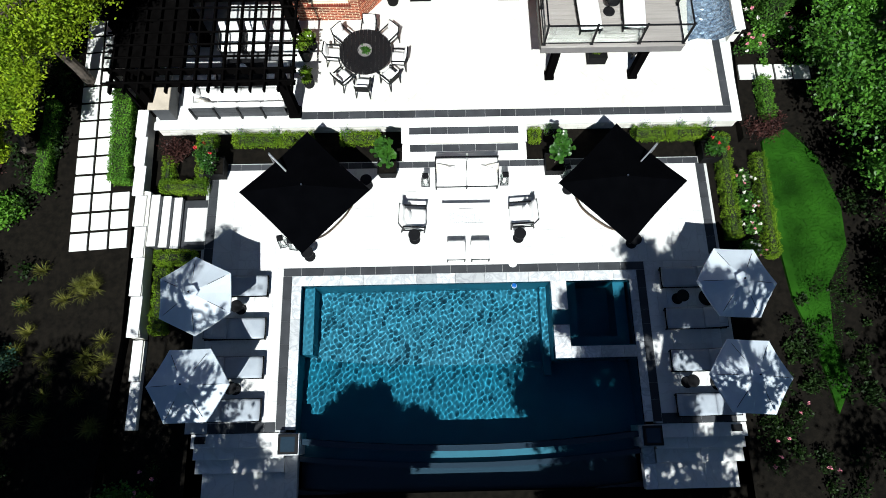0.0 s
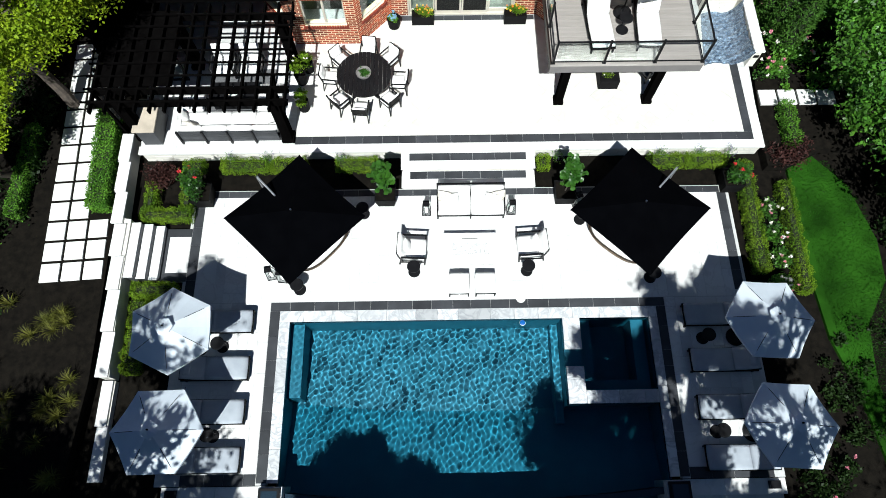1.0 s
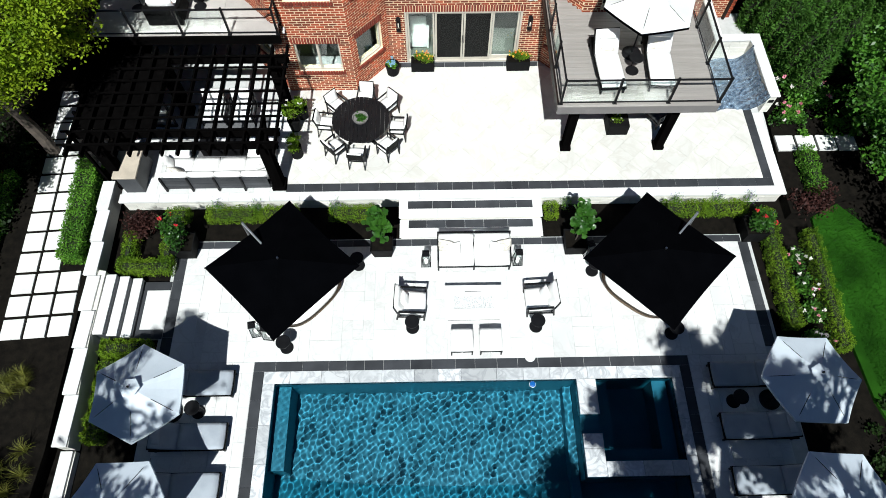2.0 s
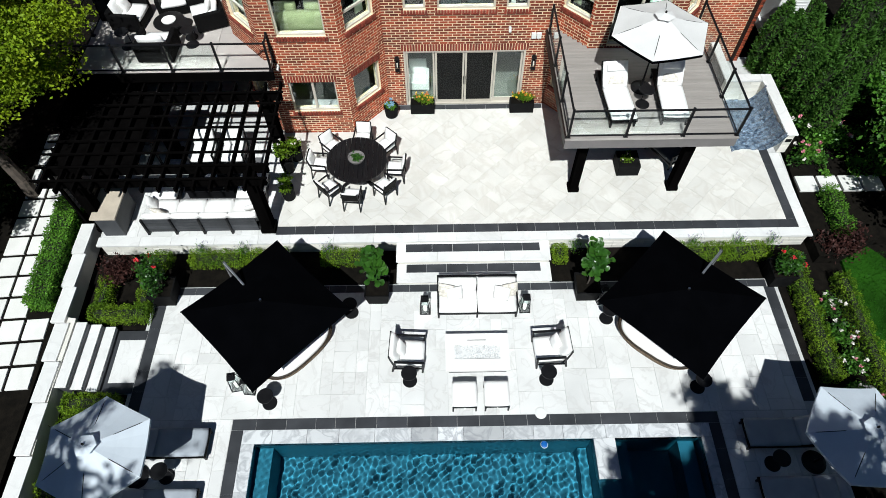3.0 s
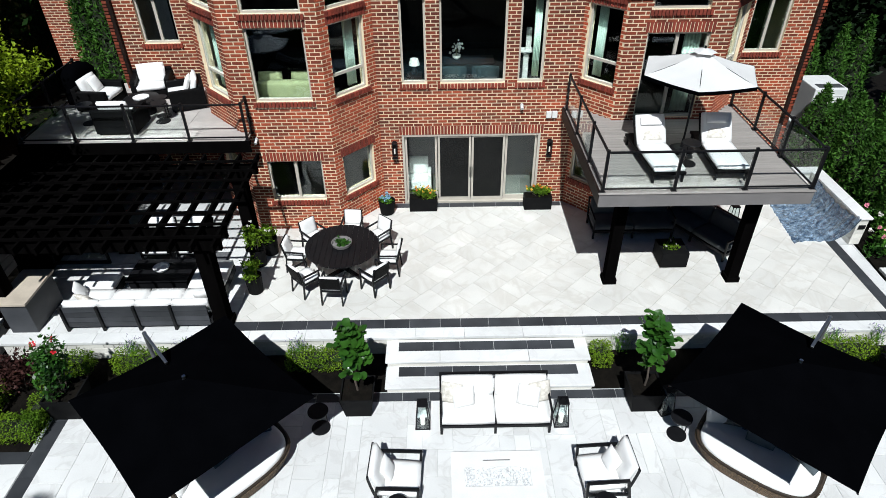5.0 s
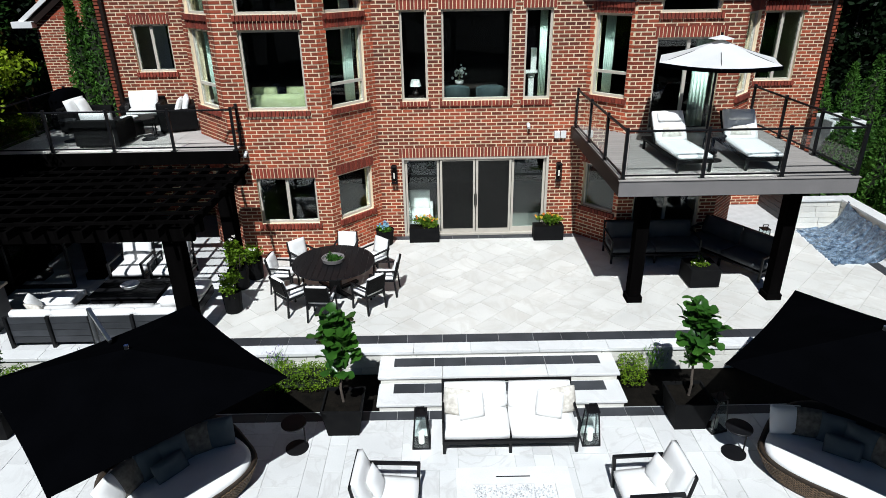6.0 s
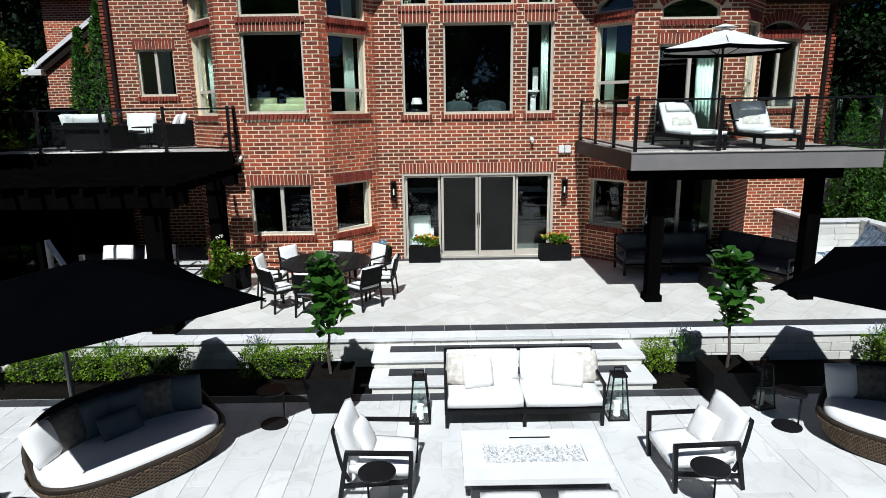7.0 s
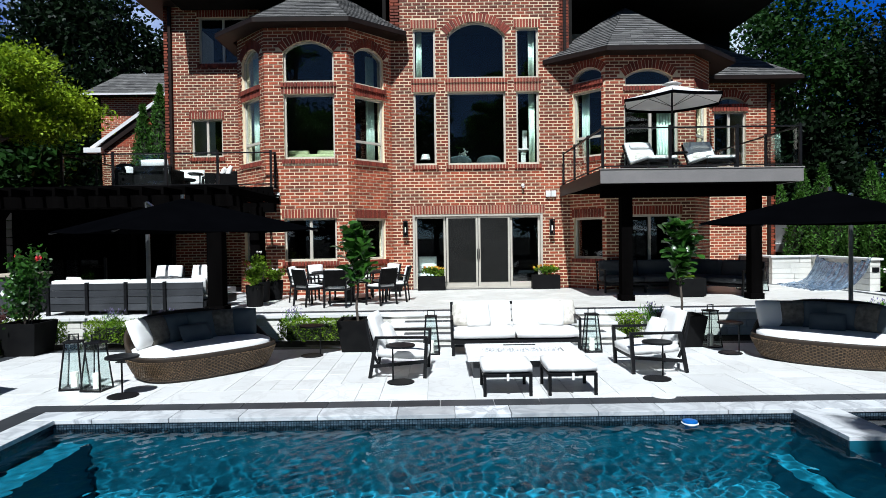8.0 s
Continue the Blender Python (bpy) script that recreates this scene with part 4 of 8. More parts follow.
# ---- more materials ----
M_MAST = surf("grey_mast_metal", (0.16, 0.165, 0.17), (0.13, 0.135, 0.14), 8, 0.4, 0.6, bump=0.03)
M_CUSHION = surf("white_outdoor_fabric", (0.82, 0.81, 0.79), (0.76, 0.75, 0.73), 3, 0.9, bump=0.25, fine=300, fleck=0.05)
M_GREYCUSHION = surf("grey_outdoor_fabric", (0.36, 0.39, 0.43), (0.30, 0.33, 0.37), 3, 0.9, bump=0.25, fine=300, fleck=0.08)
# cushion grey darkened, so the balcony's shade is in the colour
M_DIMCUSHION = surf("shade_darkened_fabric", (0.07, 0.075, 0.08), (0.05, 0.054, 0.06), 3, 0.9, bump=0.25, fine=300, fleck=0.08)
M_PATTERN = surf("beige_patterned_fabric", (0.74, 0.70, 0.63), (0.48, 0.44, 0.38), 14, 0.9, bump=0.2, fine=200)
# brown darker than the strands: shade in the weave's holes is in this colour
M_WICKER = surf("weave_hole_brown", (0.035, 0.021, 0.011), (0.018, 0.011, 0.006), 12, 0.6, bump=0.6, fine=90, fleck=0.4)
M_DARKWICKER = surf("black_wicker", (0.0035, 0.0034, 0.0036), (0.006, 0.0058, 0.006), 12, 0.6, bump=0.6, fine=90, fleck=0.4, spec=0.06)
def canvas(name, a, b):
    """Thin woven cloth that lets some of the light through."""
    m = surf(name, a, b, 2, 0.85, bump=0.08, fine=200, island=0.03)
    cn = m.node_tree
    tl = cn.nodes.new("ShaderNodeBsdfTranslucent")
    cn.links.new(cn.nodes["Principled BSDF"].inputs["Base Color"].links[0].from_socket, tl.inputs[0])
    cm = cn.nodes.new("ShaderNodeMixShader")
    cm.inputs[0].default_value = 0.22
    cn.links.new(cn.nodes["Principled BSDF"].outputs[0], cm.inputs[1])
    cn.links.new(tl.outputs[0], cm.inputs[2])
    cn.links.new(cm.outputs[0], cn.nodes["Material Output"].inputs[0])
    return m


# poolside canvas carries the blue tint of shade in its colour
M_CANOPY = canvas("shade_blue_canvas", (0.72, 0.78, 0.84), (0.66, 0.72, 0.78))
M_WHITECANOPY = canvas("white_canvas", (0.80, 0.79, 0.77), (0.74, 0.73, 0.71))
M_BLACKCANVAS = surf("black_canvas", (0.0010, 0.0011, 0.0015), (0.0014, 0.0015, 0.002), 2, 0.95, bump=0.08, fine=200, spec=0.0)
M_STEEL = surf("brushed_steel", (0.55, 0.56, 0.57), (0.48, 0.49, 0.5), 20, 0.3, 1.0, bump=0.05)
M_PIT = surf("white_concrete_slab", (0.76, 0.75, 0.73), (0.70, 0.69, 0.67), 4, 0.7, bump=0.1)
M_FIREGLASS = surf("crushed_white_glass", (0.84, 0.84, 0.84), (0.45, 0.46, 0.48), 60, 0.3, bump=0.5, fine=120, fleck=0.3, island=0.42)
M_PLANTER = surf("black_planter", (0.005, 0.005, 0.0055), (0.008, 0.008, 0.008), 5, 0.7, bump=0.1, spec=0.06)
M_CANDLE = surf("ivory_wax", (0.8, 0.77, 0.7), (0.74, 0.7, 0.62), 5, 0.5)
M_PLASTIC = surf("blue_tinted_plastic_film", (0.05, 0.08, 0.13), (0.30, 0.38, 0.47), 9, 0.06, bump=0.5, fine=25, spec=0.9, trans=0.6)
M_TAN = surf("tan_stone_top", (0.52, 0.45, 0.36), (0.42, 0.36, 0.29), 3, 0.6, bump=0.1)
M_ACWHITE = surf("white_enamel", (0.72, 0.72, 0.70), (0.66, 0.66, 0.64), 4, 0.4)
M_RUBBER = surf("grey_rug", (0.09, 0.09, 0.095), (0.12, 0.12, 0.125), 20, 0.95, bump=0.4)


# ---- decks and railings ----
def rail_run(name, pts, z, posts, label, glass=True, h=0.93):
    """A black metal railing with glass along pts: posts at the given fractions of each leg."""
    r = thing(name, (0, 0, 0), 0, label, "railing", "deck railings")
    for (a, b), fr in zip(zip(pts, pts[1:]), posts):
        a, b = Vector((*a, z)), Vector((*b, z))
        up = Vector((0, 0, h))
        ps = [a.lerp(b, f) for f in fr]
        for p in ps:
            bm = bmesh.new()
            bar(bm, p, p + up + Vector((0, 0, 0.06)), 0.06, 0.06, 0.006)
            box(bm, p.x - 0.06, p.x + 0.06, p.y - 0.06, p.y + 0.06, z, z + 0.012)
            part("post", bm, M_BLACK, r)
        d = (b - a).normalized()
        part("top_rail", bar(bmesh.new(), a + up, b + up, 0.05, 0.035, 0.006), M_BLACK, r)
        lo = Vector((0, 0, 0.08))
        part("bottom_rail", bar(bmesh.new(), a + lo, b + lo, 0.03, 0.03), M_BLACK, r)
        if glass:
            n = Vector((-d.y, d.x, 0)) * 0.005
            for p, q in zip(ps, ps[1:]):
                p1, q1 = p + d * 0.06, q - d * 0.06
                bm = bmesh.new()
                c = [bm.verts.new(w + s * n + Vector((0, 0, zz))) for s in (-1, 1) for w, zz in ((p1, 0.11), (q1, 0.11), (q1, h - 0.03), (p1, h - 0.03))]
                for f in ((0, 3, 2, 1), (4, 5, 6, 7), (0, 1, 5, 4), (2, 3, 7, 6), (1, 2, 6, 5), (3, 0, 4, 7)):
                    bm.faces.new([c[k] for k in f])
                bmesh.ops.recalc_face_normals(bm, faces=bm.faces)
                g = part("glass_panel", bm, M_RAILGLASS, r, "clear tempered glass")
                g.visible_shadow = False
    return r


DZ = 3.465
east_deck = thing("raised_deck", (0, 0, 0), 0, "grey composite balcony deck on black posts", "deck", kind="structure")
y = 10.75
while y < 15.25:
    spans = [(3.92, 8.36)]
    if y > 14.3:
        spans = [(3.92, 4.2 + (15.25 - y) * 0.9), (8.33 - (15.25 - y) * 0.9, 8.36)]
    for s, e in spans:
        if e - s > 0.06:
            part("deck_board", slab(s, e, y, y + 0.134, DZ - 0.03, DZ, 0.004), M_DECK, east_deck)
    y += 0.14
part("fascia", slab(3.87, 8.41, 10.69, 10.735, DZ - 0.31, DZ - 0.004, 0.004), M_FASCIA, east_deck)
part("edge_trim", slab(3.85, 8.43, 10.67, 10.745, DZ - 0.003, DZ + 0.016, 0.004), M_DECK, east_deck)
part("fascia", slab(3.87, 3.915, 10.746, 15.3, DZ - 0.31, DZ - 0.004, 0.004), M_SOFFIT, east_deck)
part("fascia", slab(8.365, 8.41, 10.746, 15.3, DZ - 0.31, DZ - 0.004, 0.004), M_FASCIA, east_deck)
part("deck_soffit", slab(3.92, 8.36, 10.75, 14.4, DZ - 0.30, DZ - 0.25), M_BLACKWOOD, east_deck)
for x in (4.68, 7.73):
    bm = slab(x - 0.13, x + 0.13, 11.41, 11.67, H, DZ - 0.3, 0.01)
    box(bm, x - 0.165, x + 0.165, 11.375, 11.705, H, H + 0.14, 0.01)
    part("deck_post", bm, M_BLACKWOOD, east_deck)
part("deck_beam", slab(4.1, 8.2, 11.42, 11.66, DZ - 0.58, DZ - 0.301), M_BLACKWOOD, east_deck)
rail_run("railing", [(3.95, 15.1), (3.95, 10.79), (8.39, 10.79), (8.39, 15.2)], DZ, [(0, 0.34, 0.68), (0, 0.34, 0.68), (0, 0.33, 0.66, 1)], "black metal railing with glass panels round the balcony")

WZ = 3.42
M_WESTPAVER = surf("warm_grey_balcony_paver", (0.46, 0.42, 0.39), (0.38, 0.35, 0.325), 2, 0.7, bump=0.1, rand=0.08)
west_deck = thing("raised_deck", (0, 0, 0), 0, "grey paved balcony terrace over the pergola", "deck", kind="structure")
y = 13.62
while y < 17.1:
    xe = -4.24 if y < 13.9 else -4.55 - (min(y, 15.3) - 14.1) * 0.9
    cuts = [-9.9, -8.6, -7.3, -6.0, xe]
    for s, e in zip(cuts, cuts[1:]):
        part("paver", slab(s + 0.004, e - 0.004, y, y + 0.575, WZ - 0.03, WZ, 0.004), M_WESTPAVER, west_deck)
    y += 0.58
part("fascia", slab(-9.95, -4.18, 13.56, 13.615, WZ - 0.3, WZ - 0.004), M_BLACKWOOD, west_deck)
part("deck_soffit", slab(-9.9, -5.7, 13.62, 17.15, WZ - 0.3, WZ - 0.2), M_BLACKWOOD, west_deck)
part("deck_soffit", slab(-5.69, -4.3, 13.62, 14.06, WZ - 0.3, WZ - 0.2), M_BLACKWOOD, west_deck)
rail_run("railing", [(-9.85, 17.0), (-9.85, 13.65), (-4.24, 13.65), (-4.24, 14.05)], WZ, [(0, 0.5), (0, 0.244, 0.497, 0.745), (0, 1)], "black metal railing with glass panels along the terrace")

# ---- pergola ----
pg = thing("pergola", (0, 0, 0), 0, "black timber pergola with crossed rafters over the lounge", "pergola")
for x, y in ((-4.5, 10.2), (-9.35, 10.35), (-4.5, 13.2), (-9.35, 13.2), (-7.9, 13.2)):
    bm = slab(x - 0.16, x + 0.16, y - 0.16, y + 0.16, H, 2.85, 0.01)
    box(bm, x - 0.21, x + 0.21, y - 0.21, y + 0.21, H, H + 0.16, 0.01)
    part("post", bm, M_BLACKWOOD, pg)
for y in (9.98, 10.42, 13.2):
    part("beam", slab(-9.95, -4.0, y - 0.05, y + 0.05, 2.72, 2.98, 0.008), M_BLACKWOOD, pg)
x = -9.75
while x < -4.0:
    part("rafter", slab(x - 0.03, x + 0.03, 9.55, 13.55, 2.95, 3.11, 0.005), M_BLACKWOOD, pg)
    x += 0.44
y = 9.85
while y < 13.4:
    part("purlin", slab(-10.0, -3.9, y - 0.025, y + 0.025, 3.11, 3.16), M_BLACKWOOD, pg)
    y += 0.46
for x in (-4.5, -9.35):
    part("brace", bar(bmesh.new(), (x, 10.2, 2.1), (x, 10.95, 2.9), 0.1, 0.1), M_BLACKWOOD, pg)
# panel added so that this corner stays dark below the rafters
part("roof_panel", slab(-9.9, -7.5, 10.55, 13.4, 2.905, 2.94), M_BLACKWOOD, pg, "added dark panel that shades the counter corner")
# black panel added to keep the space under the terrace dark
part("back_panel", slab(-10.1, -8.25, 16.6, 16.68, H, 3.1), M_BLACKWOOD, pg)
for k in range(9):
    part("louvre", slab(-10.06, -10.02, 10.6, 11.9, 0.95 + 0.2 * k, 1.13 + 0.2 * k, 0.004), M_FASCIA, pg)
for y in (10.55, 11.25, 11.95):
    part("louvre_stile", slab(-10.08, -10.0, y - 0.04, y + 0.04, H, 2.85), M_BLACKWOOD, pg)
# a second one, added to black out the west side
part("back_panel", slab(-10.08, -10.0, 12.0, 16.6, H, 3.1), M_BLACKWOOD, pg)
heater = thing("glass_screen", (-8.9, 12.6, H), 0, "dark glass fire screen standing under the pergola", "screen")
part("frame", slab(-0.75, 0.75, -0.03, 0.03, 0.0, 0.08), M_BLACK, heater)
for sx in (-0.72, 0.72):
    part("frame", slab(sx - 0.03, sx + 0.03, -0.03, 0.03, 0.08, 1.15), M_BLACK, heater)
part("glass", slab(-0.69, 0.69, -0.006, 0.006, 0.1, 1.1), M_RAILGLASS, heater)


# ---- umbrellas ----
def hex_umbrella(name, at, r, edge, tip, turn, base=0.0, label="", lean=0.0, tie=True, trim=None, cloth=M_CANOPY):
    u = thing(name, at, 0, label, "umbrella", "canvas umbrellas")
    bm = bmesh.new()
    top = Vector((0, 0, tip))
    ring = [Vector((r * math.cos(radians(turn + 60 * i)), r * math.sin(radians(turn + 60 * i)), edge)) for i in range(6)]
    for i in range(6):
        a, b = ring[i], ring[(i + 1) % 6]
        rows = []
        for k in range(5):
            t = k / 4
            sag = -0.05 * math.sin(math.pi * t)
            pa, pb = top.lerp(a, t), top.lerp(b, t)
            row = []
            for j in range(5):
                s = j / 4
                p = pa.lerp(pb, s)
                p.z += sag * 0.6 - (0.02 if trim else 0.06) * t * math.sin(math.pi * s) * (0.4 + 0.6 * t)
                row.append(bm.verts.new(p))
            rows.append(row)
        for p, q in zip(rows, rows[1:]):
            for j in range(4):
                if p is rows[0] and (p[j].co - p[j + 1].co).length < 1e-6:
                    bm.faces.new((p[j], q[j], q[j + 1]))
                else:
                    bm.faces.new((p[j], q[j], q[j + 1], p[j + 1]))
        vb = bmesh.new() if trim else bm
        u0 = [vb.verts.new(v.co * (1.003 if trim else 1)) for v in rows[-1]] if trim else rows[-1]
        d = [vb.verts.new(v.co + Vector((0, 0, -0.08 if trim else -0.07))) for v in u0]
        for j in range(4):
            vb.faces.new((u0[j], d[j], d[j + 1], u0[j + 1]))
        if trim:
            part("valance", vb, trim, u, "black valance")
    bmesh.ops.remove_doubles(bm, verts=bm.verts, dist=0.0005)
    bmesh.ops.recalc_face_normals(bm, faces=bm.faces)
    c = part("canopy", bm, cloth, u)
    sol = c.modifiers.new("cloth", "SOLIDIFY")
    sol.thickness = 0.004
    bm = bmesh.new()
    bmesh.ops.create_cone(bm, cap_ends=True, segments=6, radius1=r * 0.2, radius2=0.02, depth=0.07, matrix=Matrix.Translation((0, 0, tip + 0.035)) @ Matrix.Rotation(radians(turn), 4, "Z"))
    part("vent_cap", bm, cloth, c)
    for v in ring:
        rb = part("rib", rod(bmesh.new(), (0, 0, tip - 0.05), v + Vector((0, 0, -0.015)), 0.009, n=6), M_BLACK, u)
        part("strut", rod(bmesh.new(), (0, 0, edge - 0.15), top.lerp(v, 0.5) + Vector((0, 0, -0.05)), 0.007, n=6), M_BLACK, rb)
    part("pole", rod(bmesh.new(), (0, 0, base), (0, 0, tip + 0.12), 0.024, n=12), M_BLACK, u)
    part("base", lathe([(0.28, base), (0.28, base + 0.05), (0.2, base + 0.09), (0.04, base + 0.1), (0.035, base + 0.3)], 20), M_BLACK, u)
    if tie:
        e = ring[1] + Vector((0, 0, -0.05))
        part("tie_cord", rod(bmesh.new(), e, e * 1.06 + Vector((0, 0, -0.06)), 0.006, n=6), M_BLACK, u)
    return u


LAB = "pale hexagonal umbrella with shade-blue canvas beside the sun loungers"
hex_umbrella("umbrella", (-6.80, 3.20, 0), 1.21, 2.2, 2.62, 94, 0, LAB)
hex_umbrella("umbrella", (-6.78, 0.57, 0), 1.19, 2.2, 2.62, 1, 0, LAB)
hex_umbrella("umbrella", (9.50, 3.27, 0), 1.21, 2.2, 2.62, -3, 0, LAB)
hex_umbrella("umbrella", (9.48, 0.48, 0), 1.21, 2.2, 2.62, -4, 0, LAB)
hex_umbrella("umbrella", (6.22, 12.65, DZ), 1.30, 1.92, 2.34, 10, 0, "white hexagonal umbrella with black valance between two loungers", trim=M_BLACKCANVAS, cloth=M_WHITECANOPY)


def cantilever(name, at, sx):
    """sx: 1 where the mast stands to the west, -1 to the east."""
    u = thing(name, at, 0, "large black square cantilever umbrella over a daybed", "umbrella", "cantilever umbrellas")
    R, ze, zt = 2.06, 2.17, 2.66
    corner = [Vector((R, 0, ze)), Vector((0, R, ze)), Vector((-R, 0, ze)), Vector((0, -R, ze))]
    bm = bmesh.new()
    top = Vector((0, 0, zt))
    for i in range(4):
        a, b = corner[i], corner[(i + 1) % 4]
        rows = []
        for k in range(7):
            t = k / 6
            pa, pb = top.lerp(a, t), top.lerp(b, t)
            row = []
            for j in range(9):
                s = j / 8
                p = pa.lerp(pb, s)
                bow = math.sin(math.pi * s)
                p.x *= 1 - 0.025 * bow * t
                p.y *= 1 - 0.025 * bow * t
                p.z -= 0.04 * bow * t
                row.append(bm.verts.new(p))
            rows.append(row)
        for p, q in zip(rows, rows[1:]):
            for j in range(8):
                bm.faces.new((p[j], q[j], q[j + 1], p[j + 1]))
    bmesh.ops.remove_doubles(bm, verts=bm.verts, dist=0.0005)
    bmesh.ops.recalc_face_normals(bm, faces=bm.faces)
    c = part("canopy", bm, M_BLACKCANVAS, u)
    s = c.modifiers.new("cloth", "SOLIDIFY")
    s.thickness = 0.005
    for v in corner:
        part("rib", rod(bmesh.new(), (0, 0, zt - 0.06), v + Vector((0, 0, -0.03)), 0.014, n=8), M_BLACK, u)
    part("finial", rod(bmesh.new(), (0, 0, zt), (0, 0, zt + 0.06), 0.03, n=10), M_STEEL, c)
    mx, my = -1.05 * sx, 1.07
    part("mast", rod(bmesh.new(), (mx, my, 0.0), (mx, my, 2.68), 0.036, n=14), M_MAST, u, "grey metal mast")
    part("arm", bar(bmesh.new(), (mx, my, 2.66), (-0.55 * sx, 0.57, 2.42), 0.05, 0.06, 0.006), M_STEEL, u, "bright steel arm")
    part("base", slab(mx - 0.4, mx + 0.4, my - 0.4, my + 0.4, -0.1, 0.02, 0.01), M_BLACK, u)
    return u


cantilever("cantilever_umbrella", (-3.68, 6.50, 0), 1)
cantilever("cantilever_umbrella", (6.40, 6.62, 0), -1)


# ---- furniture ----
def legs(o, pts, h, w, mat=None, z0=0.0):
    for x, y in pts:
        part("leg", slab(x - w / 2, x + w / 2, y - w / 2, y + w / 2, z0, h, 0.004), mat or M_BLACK, o)


def tilt(x, y, z, rx=0, ry=0, rz=0):
    return pose(x, y, z, rx, ry, rz)


def sofa(at, rz):
    o = thing("sofa", at, rz, "white cushioned two-seat sofa with a black metal frame", "sofa")
    w, d = 2.2, 0.84
    legs(o, [(-w / 2 + 0.03, -d / 2 + 0.03), (w / 2 - 0.03, -d / 2 + 0.03), (-w / 2 + 0.03, d / 2 - 0.03), (w / 2 - 0.03, d / 2 - 0.03), (0, -d / 2 + 0.03)], 0.22, 0.05)
    part("seat_frame", slab(-w / 2, w / 2, -d / 2, d / 2, 0.2, 0.26, 0.006), M_BLACK, o)
    for s in (-1, 1):
        bm = bmesh.new()
        bar(bm, (s * (w / 2 - 0.02), -d / 2 + 0.03, 0.26), (s * (w / 2 - 0.02), -d / 2 + 0.03, 0.6), 0.04, 0.04)
        bar(bm, (s * (w / 2 - 0.02), -d / 2 + 0.01, 0.6), (s * (w / 2 - 0.02), d / 2, 0.62), 0.04, 0.04)
        bar(bm, (s * (w / 2 - 0.02), d / 2 - 0.03, 0.26), (s * (w / 2 - 0.02), d / 2 + 0.05, 0.8), 0.04, 0.04)
        part("armrest", bm, M_BLACK, o)
        part("seat_cushion", cushion(1.07, 0.78, 0.19, 0.2, 8, tilt(s * 0.54, -0.03, 0.355)), M_CUSHION, o, "white seat cushion", smooth=True)
        part("back_cushion", cushion(1.05, 0.46, 0.18, 0.35, 8, tilt(s * 0.54, 0.31, 0.62, 76)), M_CUSHION, o, "white back cushion", smooth=True)
    part("back_frame", bar(bmesh.new(), (-w / 2, d / 2 + 0.05, 0.8), (w / 2, d / 2 + 0.05, 0.8), 0.04, 0.05), M_BLACK, o)
    return o


def pillow(at, sx, mat, label, rx=65, rz=0, sy=None):
    p = part("throw_pillow", cushion(sx, sy or sx, 0.15, 0.85, 8), mat, None, label, smooth=True)
    p.matrix_basis = pose(*at, rx, 0, rz)
    tagged(p, label, "pillow", "throw pillows")
    return p


SX, SY = 1.545, 7.75
sofa((SX, SY, 0), 0)
for dx, mat, lab, rz in ((-0.86, M_PATTERN, "beige patterned throw pillow on the white sofa", -14), (-0.62, M_CUSHION, "white throw pillow on the white sofa", 14), (0.66, M_CUSHION, "white throw pillow on the white sofa", -16), (0.9, M_PATTERN, "beige patterned throw pillow on the white sofa", 12)):
    pillow((SX + dx, SY + 0.08 - 0.1 * (abs(dx) < 0.7), 0.66), 0.44, mat, lab, 68, rz)


def lounge_chair(at, rz):
    """Faces -y."""
    o = thing("lounge_chair", at, rz, "black metal armchair with white cushions by the fire table", "chair", "armchairs round the fire table")
    w, d = 0.82, 0.86
    for s in (-1, 1):
        x = s * (w / 2 - 0.025)
        part("leg", bar(bmesh.new(), (x, -d / 2 + 0.05, 0), (x, -d / 2 + 0.02, 0.58), 0.05, 0.05, 0.004), M_BLACK, o)
        part("leg", bar(bmesh.new(), (x, d / 2 - 0.02, 0), (x, d / 2 - 0.12, 0.58), 0.05, 0.05, 0.004), M_BLACK, o)
        part("armrest", bar(bmesh.new(), (x, -d / 2, 0.585), (x, d / 2 - 0.1, 0.585), 0.06, 0.035, 0.004), M_BLACK, o)
        part("side_rail", bar(bmesh.new(), (x, -d / 2 + 0.04, 0.24), (x, d / 2 - 0.05, 0.17), 0.035, 0.05, 0.004), M_BLACK, o)
        bm = bmesh.new()
        prev = None
        for i in range(6):
            t = i / 5
            p = Vector((x * 0.93, 0.3 + 0.16 * t ** 0.6, 0.22 + 0.62 * t))
            if prev:
                bar(bm, prev, p, 0.035, 0.035)
            prev = p
        part("back_upright", bm, M_BLACK, o)
    part("front_rail", bar(bmesh.new(), (-w / 2 + 0.03, -d / 2 + 0.05, 0.24), (w / 2 - 0.03, -d / 2 + 0.05, 0.24), 0.035, 0.05), M_BLACK, o)
    part("back_rail", bar(bmesh.new(), (-w / 2 + 0.04, 0.46, 0.83), (w / 2 - 0.04, 0.46, 0.83), 0.035, 0.04), M_BLACK, o)
    part("seat_cushion", cushion(0.7, 0.74, 0.17, 0.25, 8, tilt(0, -0.05, 0.335, 3)), M_CUSHION, o, "white seat cushion", smooth=True)
    part("back_cushion", cushion(0.68, 0.58, 0.16, 0.4, 8, tilt(0, 0.33, 0.62, 72)), M_CUSHION, o, "white back cushion", smooth=True)
    return o


ch = lounge_chair((-0.33, 6.16, 0), 87)
copy_thing(ch, pose(3.40, 6.22, 0, 0, 0, -87))
pillow((-0.5, 6.2, 0.56), 0.4, M_CUSHION, "white throw pillow on an armchair", 66, 84)
pillow((3.52, 6.3, 0.56), 0.4, M_CUSHION, "white throw pillow on an armchair", 66, -76)

